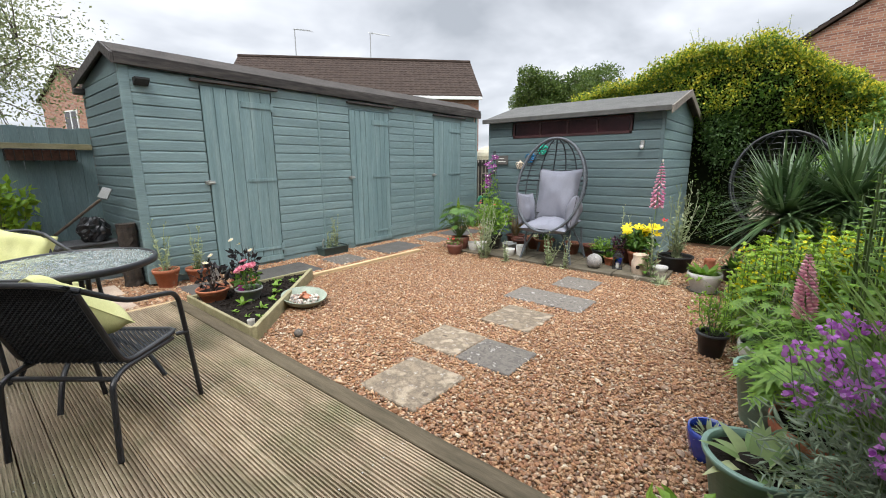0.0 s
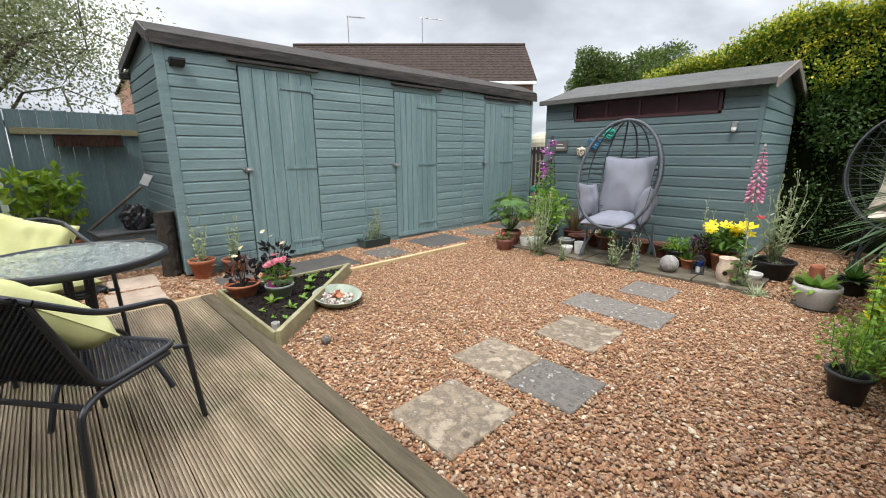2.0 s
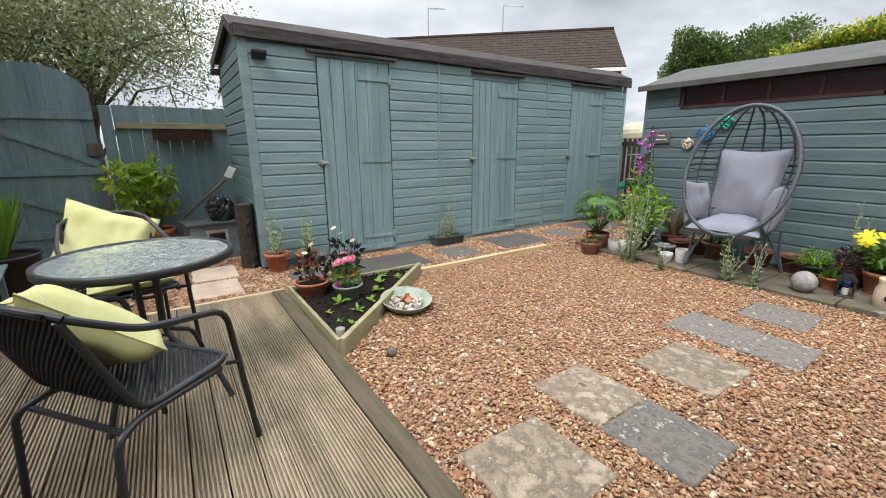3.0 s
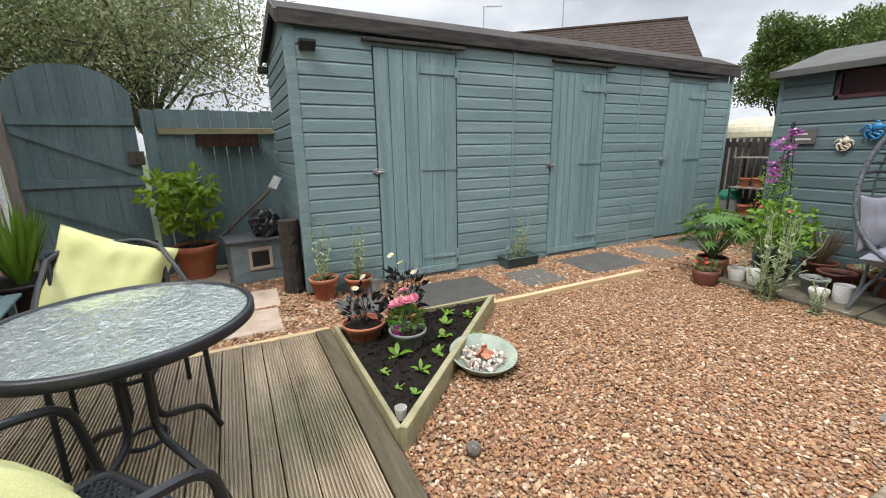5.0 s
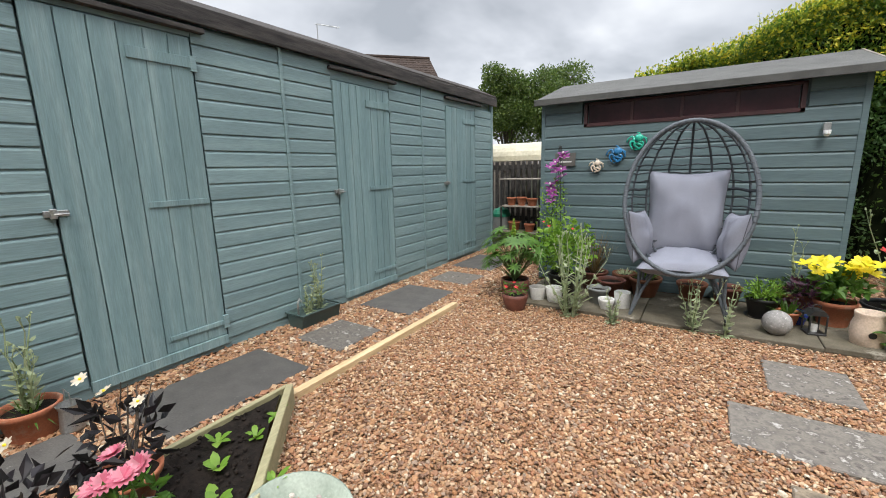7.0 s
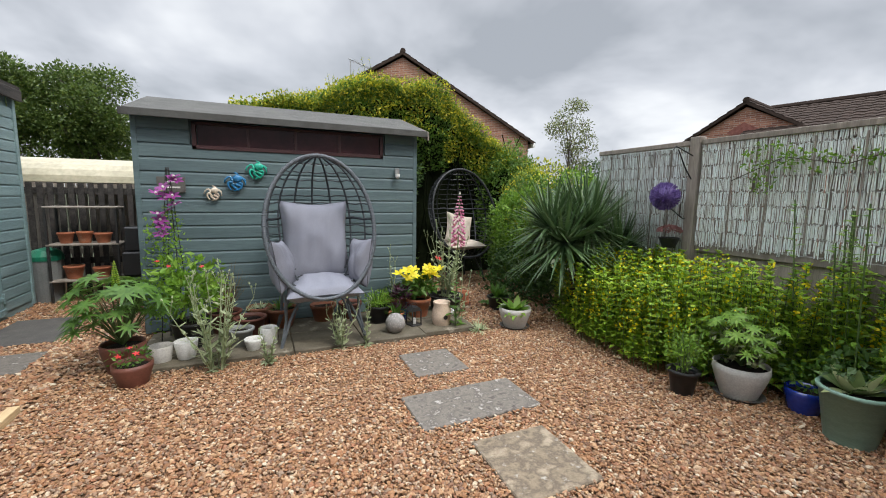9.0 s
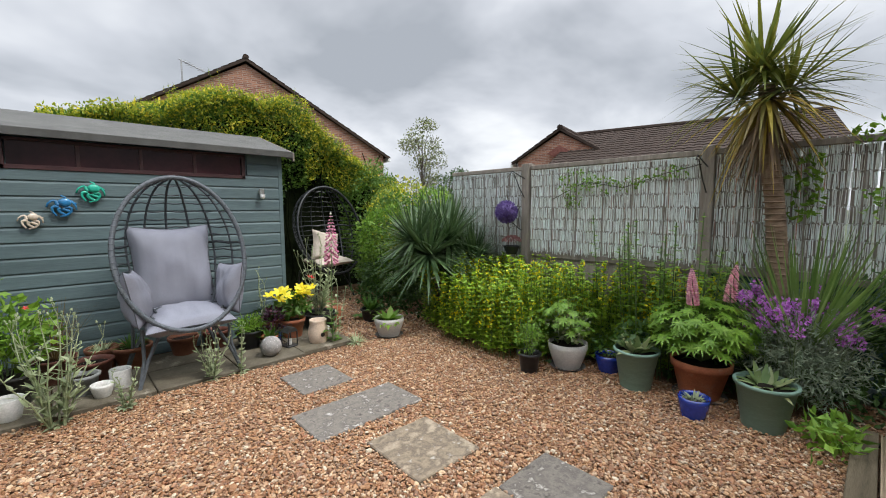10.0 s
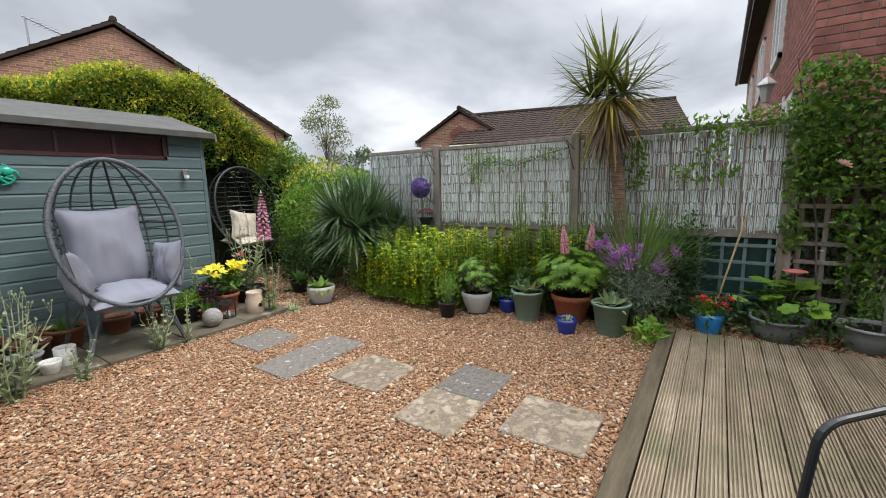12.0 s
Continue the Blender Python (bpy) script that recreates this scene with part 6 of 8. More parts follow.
p2 = thing("black_trough", "black plastic trough planter at the deck end", "planter", (-3.87, 0.85, -0.01), 90)
m = Mesh()
m.prism([(-0.09, 0), (0.09, 0), (0.12, 0.18), (0.1, 0.18), (0.09, 0.15), (-0.09, 0.15), (-0.1, 0.18), (-0.12, 0.18)], -0.2, 0.2, 0)
part("trough", m, PLAST_BLACK, p2)
bush(p2, (0, 0, 0.22), (0.18, 0.09, 0.08), 80, 0.05, L_MID)
dp = thing("downpipe", "white plastic downpipe on the house wall corner", "downpipe")
m = Mesh()
m.tube([(-5.95, 0.06, 0), (-5.95, 0.06, 4.9)], 0.034, 14)
part("pipe", m, WHITEPVC, dp)
for z in (0.7, 2.2, 3.7):
    m = Mesh()
    m.tube([(-5.95, 0.06, z), (-5.95, 0.06, z + 0.06)], 0.042, 14)
    part("pipe_bracket", m, WHITEPVC, dp)
ln = thing("washing_line", "tangled loops of grey washing line hanging from the wall", "washing line")
for k in range(9):
    m = Mesh()
    x0 = -5.65 + k * 0.035
    m.tube([(x0, 0.05, 2.35), (x0 - 0.05, 0.09, 1.7), (x0 + 0.02 * math.sin(k), 0.1, 1.05 + 0.05 * (k % 3)), (x0 + 0.1, 0.09, 1.0 + 0.05 * (k % 3)), (x0 + 0.13, 0.07, 1.7), (x0 + 0.02, 0.05, 2.34)], 0.005, 6)
    part("line_loop", m, WHITEPVC if k % 2 else STEEL, ln)

# ---- the potted group before the small shed ----
p = pot("potted_fuchsia", "dark brown glazed pot of red bedding flowers", (-3.1, 5.93, 0.0), 0.12, 0.085, 0.16, TERRA_DARK, "round")
bush(p, (0, 0, 0.2), (0.13, 0.13, 0.07), 90, 0.035, L_MID)
blooms(p, [Vector((-0.05, -0.1, 0.24)), Vector((0.05, -0.1, 0.25)), Vector((0.0, -0.03, 0.27))], 0.024, 5, P_RED, None)
p = pot("potted_lupin", "dark red glazed pot of tall palmate lupin with a green spike", (-3.22, 6.22, 0.0), 0.14, 0.1, 0.22, TERRA_DARK, "round")
palmate(p, (0, 0, 0.2), 0.3, 0.62, 75, L_MID, 0.1)
spire(p, (0, -0.05, 0.3), 0.3, 0.52, 0.022, L_YELLOWGREEN)
p = pot("potted_shrub", "black plastic pot of leafy green shrub with small red flowers", (-2.83, 6.55, 0.03), 0.15, 0.11, 0.22, PLAST_BLACK, "lip")
bush(p, (0, 0, 0.5), (0.32, 0.27, 0.27), 650, 0.07, L_LIGHT, shell=0.3)
stems(p, 10, (0, 0, 0.2), 0.2, 0.4)
blooms(p, [Vector((-0.1, -0.2, 0.72)), Vector((0.12, -0.15, 0.7)), Vector((-0.2, -0.05, 0.74))], 0.02, 5, P_RED, None)
p = pot("white_pot", "empty pale grey round pot on the patio edge", (-3.0, 6.27, 0.0), 0.085, 0.062, 0.15, STONEPOT, "plain", soil=False, category="plant pot")
p = pot("white_pot", "empty off-white pot with a folded rim on the patio edge", (-2.83, 6.26, 0.03), 0.085, 0.062, 0.14, WHITEPOT, "plain", soil=False, category="plant pot")
p = pot("green_pot", "grey-green plastic pot half full of soil", (-2.45, 6.42, 0.03), 0.1, 0.075, 0.15, PLAST_GREY, "lip", category="plant pot")
p = pot("white_bowl_pot", "low off-white rounded bowl pot", (-2.35, 6.27, 0.03), 0.07, 0.05, 0.095, WHITEPOT, "round", soil=False, category="plant pot")
p = pot("white_cylinder_pot", "white cylindrical pot beside the egg chair foot", (-2.23, 6.38, 0.03), 0.072, 0.068, 0.145, WHITEPOT, "plain", soil=False, category="plant pot")
p = pot("brown_pot", "wide dark brown pot with soil behind the white pots", (-2.38, 6.62, 0.03), 0.13, 0.1, 0.19, TERRA_DARK, "lip", category="plant pot")
p = pot("terracotta_bowl", "terracotta bowl of low green sedum by the shed wall", (-2.1, 6.86, 0.03), 0.15, 0.1, 0.19, TERRA_SHADE)
spears(p, (0, 0, 0.16), 60, 0.16, 0.016, L_MID, low=0.3)
p = pot("potted_grass", "dark pot of bronze grass against the shed", (-2.6, 6.86, 0.03), 0.14, 0.1, 0.2, TERRA_DARK, "lip")
spears(p, (0, 0, 0.18), 130, 0.5, 0.005, leafy("bronze_grass_blade", [(0.12, 0.07, 0.025), (0.2, 0.13, 0.05), (0.08, 0.09, 0.03)]), low=0.8, high=1.0, droop=0.15)
p = pot("terracotta_pot", "stout terracotta pot under the egg chair", (-1.7, 6.92, 0.03), 0.13, 0.09, 0.17, TERRA_SHADE, category="plant pot")
p = pot("terracotta_pot", "old terracotta pot of sedum behind the egg chair leg", (-2.3, 6.92, 0.03), 0.12, 0.08, 0.2, TERRA_SHADE, category="plant pot")
spears(p, (0, 0, 0.16), 40, 0.12, 0.014, L_GREY, low=0.3)
p = pot("brown_pot", "small dark terracotta pot on the patio", (-1.42, 6.92, 0.03), 0.12, 0.09, 0.17, TERRA_DARK, category="plant pot")
p = pot("potted_fern", "black pot of feathery light green fern", (-1.18, 6.68, 0.03), 0.12, 0.085, 0.17, PLAST_BLACK, "lip", PLAST_BLACK)
bush(p, (0, 0, 0.22), (0.15, 0.15, 0.1), 260, 0.035, L_LIGHT)
spears(p, (0, 0, 0.17), 40, 0.2, 0.02, L_LIGHT, low=0.2)
p = pot("potted_succulent", "small terracotta pot of pointed green leaves", (-1.02, 6.56, 0.03), 0.08, 0.055, 0.11, TERRA)
spears(p, (0, 0, 0.09), 34, 0.15, 0.03, L_MID, low=0.2)
p = pot("terracotta_pot", "wide terracotta pot of trailing green plant by the wall", (-0.95, 6.88, 0.03), 0.15, 0.11, 0.2, TERRA_SHADE, "band")
bush(p, (0, 0, 0.24), (0.15, 0.12, 0.07), 120, 0.05, L_DARK)
campion(p, (0.0, 0, 0.18), 0.06, 0.5, 3)
sb = thing("stone_sphere", "speckled grey stone sphere on the patio edge", "garden ornament", (-1.12, 6.27, 0.03))
part("sphere", Mesh().ball((0, 0, 0.09), 0.095, 14), surface("speckled_granite", [(0.18, 0.17, 0.16), (0.34, 0.32, 0.3)], 30, 0.8, 0.5, 160, stain=(0.6, 0.58, 0.55), stain_at=(0.6, 0.63), stain_scale=60), sb, smooth=True)
lan = thing("lantern", "small dark metal lantern with glass sides and a candle", "lantern", (-0.88, 6.42, 0.03), 15)
m = Mesh()
m.box((-0.06, -0.06, 0), (0.06, 0.06, 0.015), 0.004)
m.prism([(-0.065, 0.15), (0.065, 0.15), (0.03, 0.19), (-0.03, 0.19)], -0.05, 0.05, 1)
for sx, sy in ((-1, -1), (1, -1), (-1, 1), (1, 1)):
    m.box((sx * 0.052 - 0.005, sy * 0.052 - 0.005, 0.0155), (sx * 0.052 + 0.005, sy * 0.052 + 0.005, 0.1495), 0.001)
m.tube([(0.03 * math.cos(t * 0.5236), 0, 0.205 + 0.02 * math.sin(t * 0.5236)) for t in range(12)], 0.003, 6, closed=True)
part("frame", m, BLACKMETAL, lan)
m = Mesh()
m.lathe([(0.022, 0.016), (0.022, 0.07)], 16)
part("candle", m, WHITEPOT, lan)
ow = thing("pierced_jar", "cream clay jar ornament with a round hole in its side", "garden ornament", (-0.6, 6.36, 0.0))
m = Mesh()
m.lathe([(0.075, 0), (0.085, 0.01), (0.1, 0.1), (0.098, 0.17), (0.082, 0.215), (0.088, 0.25), (0.088, 0.262), (0.076, 0.262), (0.07, 0.22)], 32)
part("jar", m, CREAMPOT, ow, smooth=True)
# Black disc set on the side for the dark of the hole.
m = Mesh()
m.tube([(0.0, -0.092, 0.12), (0.0, -0.1035, 0.12)], 0.022, 16)
part("hole", m, PLAST_BLACK, ow)
p = pot("potted_lily", "terracotta pot of bright yellow lilies by the shed corner", (-0.72, 6.72, 0.03), 0.135, 0.095, 0.2, TERRA)
bush(p, (0, 0, 0.34), (0.2, 0.17, 0.12), 300, 0.085, L_MID, shell=0.3)
fl = []
for _ in range(20):
    a, q = uni(0, 6.28), math.sqrt(uni(0, 1))
    fl.append(Vector((math.cos(a) * q * 0.25, math.sin(a) * q * 0.17 - 0.03, 0.45 + uni(-0.04, 0.06))))
blooms(p, fl, 0.075, 6, P_YELLOW, None, "lily_flower", up=0.5)
p = pot("potted_heuchera", "small blue pot of dark purple heuchera", (-0.95, 6.62, 0.03), 0.07, 0.05, 0.1, BLUEGLAZE, "round")
bush(p, (0, 0, 0.24), (0.1, 0.1, 0.14), 130, 0.05, leafy("plum_leaf", [(0.04, 0.012, 0.03), (0.1, 0.03, 0.06)]))
p = pot("potted_campion", "wide black tub of tall grey campion with a red poppy", (-0.33, 6.88, 0.0), 0.2, 0.15, 0.2, PLAST_BLACK, "lip", PLAST_BLACK)
campion(p, (0, 0, 0.17), 0.22, 0.78, 16)
blooms(p, [Vector((-0.14, -0.1, 0.63))], 0.05, 5, P_RED, L_DARK, "poppy_flower", up=0.5)
p = pot("white_bowl_pot", "small cream bowl pot in the gravel", (-0.43, 6.62, 0.0), 0.085, 0.05, 0.09, WHITEPOT, "round", soil=False, category="plant pot")
fg = thing("foxglove", "tall leaning foxglove with magenta bells in the gravel", "foxglove", (-0.5, 6.25, 0))
spire(fg, (0, 0, 0), 0.88, 1.36, 0.048, P_FOXGLOVE, "bell_flowers", (0.05, 0.05), P_WHITE, bells=True)
m = Mesh()
for k in range(16):
    a = k * 2.4
    m.blade((0, 0, 0.02 + k * 0.03), (math.cos(a), math.sin(a), 0.7), (0, 0, 1), 0.17 - k * 0.006, 0.055, 0.5, 4, wide=0.5)
part("leaves", m, L_MID, fg)
campion(fg, (0.05, 0.03, 0), 0.1, 0.6, 3)
sd = thing("silver_rosette", "low silver-leaved rosette plant in the gravel", "gravel plant", (-0.3, 6.1, 0))
spears(sd, (0, 0, 0.01), 60, 0.13, 0.014, L_GREY, low=0.1)
for x, y, r, h, n_ in ((-2.6, 5.98, 0.26, 0.68, 17), (-1.66, 6.1, 0.16, 0.42, 8), (-2.24, 5.98, 0.09, 0.3, 4), (-1.45, 6.1, 0.08, 0.36, 3)):
    c_ = thing("silver_campion", "silver campion self-seeded in the gravel by the patio", "gravel plant", (x, y, 0), uni(0, 300))
    campion(c_, (0, 0, 0), r, h, n_)
cl = thing("clematis_obelisk", "black wire obelisk with purple clematis against the small shed", "climbing plant", (-2.97, 6.78, 0.03))
m = Mesh()
for k in range(4):
    a = k * math.pi / 2 + 0.6
    m.tube([(0.13 * math.cos(a), 0.13 * math.sin(a), 0), (0.012 * math.cos(a), 0.012 * math.sin(a), 1.5)], 0.004, 6)
for z in (0.35, 0.7, 1.05, 1.35):
    q = 0.13 * (1 - z / 1.55)
    m.tube([(q * math.cos(t * 0.5236), q * math.sin(t * 0.5236), z) for t in range(12)], 0.003, 5, closed=True)
part("obelisk", m, BLACKMETAL, cl)
bush(cl, (-0.03, -0.04, 0.6), (0.2, 0.14, 0.58), 1100, 0.036, L_LIGHT, shell=0.2)
bush(cl, (0.0, 0, 1.1), (0.07, 0.07, 0.3), 60, 0.035, L_LIGHT, "upper_leaves", shell=0.2)
blooms(cl, [Vector((uni(-0.1, 0.1), -0.08, z + 0.06)) for z in (0.88, 0.95, 1.0, 1.08, 1.13, 1.18, 1.22, 1.27, 1.33, 1.36, 1.2, 1.05)], 0.066, 6, P_CLEMATIS, P_WHITE, "clematis_flower")
# wall ornaments
OCT = ((-2.28, 1.56, (0.02, 0.32, 0.22), "jade green", 1.0), (-2.47, 1.44, (0.02, 0.14, 0.3), "deep blue", 1.0), (-2.66, 1.33, (0.5, 0.42, 0.33), "cream", 0.8))
for x, z, colr, word, sc in OCT:
    o = thing("octopus_ornament", word + " glazed octopus ornament on the shed wall", "wall ornament", (x, BY0 - 0.02, z))
    om = surface(word.replace(" ", "_") + "_glaze", [colr, tuple(min(1, c * 1.5) for c in colr)], 9, 0.25, 0.1, coat=0.4)
    part("head", Mesh().ball((0.02 * sc, -0.02, 0.02 * sc), 0.036 * sc, 10, (1.1, 0.6, 1)), om, o, smooth=True)
    for k in range(8):
        a = k * 0.785 + 0.3
        m = Mesh()
        pts = []
        for j in range(9):
            t = j / 8
            rr = (0.02 + 0.075 * t) * sc
            aa = a + 0.9 * math.sin(t * 4 + k) * t
            pts.append((rr * math.cos(aa), -0.012, rr * math.sin(aa) * 0.9 - 0.01))
        m.tube(pts, [0.017 * sc * (1 - 0.6 * j / 8) for j in range(9)], 6)
        part("arm", m, om, o, smooth=True)
sg = thing("slate_sign", "small dark slate sign with pale lettering on the shed wall", "sign", (-2.99, BY0 - 0.02, 1.39))
m = Mesh()
m.box((-0.11, -0.006, -0.07), (0.11, 0.004, 0.07), 0.003)
part("plate", m, SLATE, sg)
m = Mesh()
m.box((-0.05, -0.0075, 0.02), (0.04, -0.0062, 0.032), 0.0003)
m.box((-0.07, -0.0075, -0.03), (0.07, -0.0062, -0.016), 0.0003)
part("lettering", m, WHITEPOT, sg, "pale line of lettering")
wl = thing("wall_lamp", "small clear-glass lamp clipped to the shed wall", "wall lamp", (-0.87, BY0 - 0.02, 1.56))
m = Mesh()
m.box((-0.025, -0.02, 0.0), (0.025, 0.004, 0.06), 0.004)
part("bracket", m, STEEL, wl)
m = Mesh()
m.lathe([(0.012, -0.05), (0.025, -0.03), (0.026, 0.0), (0.02, 0.0)], 14, (0, -0.035, 0))
part("shade", m, WHITEPVC, wl)

# ---- the row of pots on the fence side ----
p = pot("potted_hosta", "pale stone pot of fresh green hosta on a saucer", (0.1, 6.08, 0.012), 0.16, 0.11, 0.2, STONEPOT, "round", SLATE)
spears(p, (0, 0, 0.17), 46, 0.19, 0.07, L_LIGHT, low=0.1, high=0.8, droop=0.5)
p = pot("potted_shrub", "black plastic pot of small-leaved green shrub", (0.38, 4.42, 0), 0.095, 0.07, 0.17, PLAST_BLACK, "lip")
bush(p, (0, 0, 0.32), (0.17, 0.17, 0.18), 420, 0.032, L_LIGHT, shell=0.2)
stems(p, 12, (0, 0, 0.15), 0.12, 0.3)
p = pot("potted_geranium", "pale grey pot of lobed geranium leaves on a saucer", (0.7, 4.24, 0.012), 0.165, 0.11, 0.22, STONEPOT, "round", SLATE)
palmate(p, (0, 0, 0.2), 0.23, 0.44, 110, L_LIGHT, 0.058)
bush(p, (0, 0, 0.36), (0.2, 0.2, 0.14), 150, 0.06, L_GREY, shell=0.2)
m = Mesh()
m.tube([(0, 0, 0.2), (0.02, 0.02, 0.6)], 0.005, 6)
part("support_cane", m, BAMBOO, p)
p = pot("potted_plant", "cobalt blue glazed pot half hidden by leaves", (0.88, 3.95, 0), 0.11, 0.085, 0.15, BLUEGLAZE, "round")
bush(p, (0, 0, 0.22), (0.14, 0.14, 0.1), 140, 0.04, L_MID)
p = pot("potted_hosta", "tall sage green plastic pot of white-splashed hosta", (0.72, 3.66, 0), 0.16, 0.11, 0.31, PLAST_GREEN, "lip")
spears(p, (0, 0, 0.28), 24, 0.2, 0.075, L_HOSTA, low=0.4, high=0.95, droop=0.4)
bush(p, (0.02, 0.02, 0.42), (0.14, 0.14, 0.1), 60, 0.07, L_DARK)
p = pot("potted_alpine", "small cobalt blue glazed pot of grey alpine in the gravel", (0.53, 3.2, 0), 0.095, 0.075, 0.14, BLUEGLAZE, "round")
spears(p, (0, 0, 0.11), 40, 0.07, 0.014, L_GREY, low=0.1)
p = pot("potted_lupin", "terracotta pot of lupin with tall pink flower spikes", (0.92, 3.27, 0), 0.2, 0.13, 0.28, TERRA, saucer=SLATE)
palmate(p, (0, 0, 0.26), 0.34, 0.5, 400, L_LIGHT, 0.068)
spire(p, (-0.12, 0.02, 0.4), 0.3, 0.58, 0.037, P_LUPIN, "lupin_spike", (-0.04, 0.03))
spire(p, (0.1, -0.1, 0.4), 0.31, 0.6, 0.037, P_LUPIN, "lupin_spike", (0.02, -0.06))
p = pot("potted_hosta", "sage green plastic pot of striped hosta leaves beside the deck", (0.7, 2.85, 0), 0.165, 0.115, 0.3, PLAST_GREEN, "lip")
spears(p, (0, 0, 0.26), 20, 0.19, 0.055, L_HOSTA, low=0.3, high=0.95, droop=0.5)
wall_fl = thing("purple_wallflower", "bushy silver-green wallflower covered in purple flower heads", "shrub", (1.08, 2.72, 0))
part("foliage", leaf_cloud(5200, in_ellipsoid((0, 0, 0.42), (0.4, 0.36, 0.34), 0.2), 0.019, long=5.2), leafy("grey_green_wallflower_leaf", [(0.15, 0.21, 0.13), (0.3, 0.36, 0.25), (0.2, 0.26, 0.17)]), wall_fl, "narrow grey-green leaves", kind="stuff")
tp = stems(wall_fl, 64, (0, 0, 0.05), 0.4, 0.8, 0.003)
heads = Mesh()
for b, mi, t in tp:
    tall, t = uni(0.01, 0.05), t.lerp(b, uni(0, 0.2))
    for k in range(46):
        d = around()
        q = t + Vector((d.x * 0.026, d.y * 0.026, d.z * 0.018 - uni(0, tall)))
        heads.blade(q, d + around() * 0.5, d, 0.017, 0.017, 0, 2, tip=0.5, wide=0.6)
part("flower_heads", heads, P_PURPLE, wall_fl, "purple flower heads", kind="stuff")
iv = thing("trailing_strawberry", "low bright green trailing plant at the deck corner", "ground plant", (0.62, 2.52, 0))
bush(iv, (0, 0, 0.1), (0.24, 0.15, 0.12), 170, 0.075, L_LIGHT, shell=0.2)
p = pot("potted_geranium", "bright blue glazed pot of red geraniums on the deck end", (1.16, 2.1, 0.0), 0.12, 0.09, 0.19, SKYBLUE, "round")
bush(p, (0, 0, 0.24), (0.15, 0.15, 0.09), 260, 0.04, L_LIGHT, shell=0.2)
blooms(p, [Vector((uni(-0.15, 0.08), uni(-0.16, 0.16), uni(0.28, 0.36))) for _ in range(16)], 0.034, 6, P_RED, None, layers=2)
p = pot("potted_squash", "wide grey plastic bowl of large-leaved squash beside the deck", (1.25, 1.6, 0), 0.2, 0.13, 0.2, PLAST_GREY, "bowl")
m, st = Mesh(), Mesh()
for k in range(22):
    a, q = uni(0, 6.28), uni(0.05, 0.36)
    t = Vector((math.cos(a) * q + 0.1, math.sin(a) * q, uni(0.28, 0.48)))
    st.tube([(0, 0, 0.15), t * 0.6 + Vector((0, 0, 0.1)), t], [0.005, 0.004, 0.003], 5)
    nrm = Vector((uni(-0.4, 0.2), uni(-0.3, 0.3), 1)).normalized()
    e1 = nrm.orthogonal().normalized()
    e2 = nrm.cross(e1)
    s_ = uni(0.07, 0.11)
    k0 = len(m.v)
    m.v.append(tuple(t - nrm * 0.012))
    for j in range(15):
        b = 2 * math.pi * j / 15
        rr = s_ * (1.0 if j % 3 else 0.78)
        m.v.append(tuple(t + e1 * rr * math.cos(b) + e2 * rr * math.sin(b)))
    m.f += [(k0, k0 + 1 + j, k0 + 1 + (j + 1) % 15) for j in range(15)]
part("leaf_stalks", st, STEM, p, kind="stuff")
part("large_leaves", m, L_LIGHT, p, "broad bright green lobed leaves")
p = pot("potted_shrub", "wide grey plastic bowl of sparse green shrub on the deck side", (1.3, 1.02, 0), 0.2, 0.13, 0.21, PLAST_GREY, "bowl")
bush(p, (0, 0, 0.4), (0.16, 0.16, 0.22), 260, 0.035, L_MID, shell=0.1)
sol = thing("solar_light", "brushed steel solar stake light in the grey bowl", "garden light", (1.2, 0.98, 0.18))
m = Mesh()
m.tube([(0, 0, 0), (0, 0, 0.22)], 0.012, 10)
m.tube([(0, 0, 0.22), (0, 0, 0.3)], [0.028, 0.028], 14)
part("stake_and_head", m, STEEL, sol)
bird = thing("bird_dish", "coral pink dish on a thin stake above the squash leaves", "bird feeder", (1.45, 1.5, 0))
m = Mesh()
m.tube([(0, 0, 0), (0, 0, 0.56)], 0.006, 8)
part("stake", m, BARK, bird)
m = Mesh()
m.lathe([(0.02, 0.55), (0.09, 0.575), (0.088, 0.58), (0.01, 0.562)], 20)
part("dish", m, surface("coral_glaze", [(0.5, 0.12, 0.1), (0.6, 0.2, 0.16)], 8, 0.4, 0.1), bird)

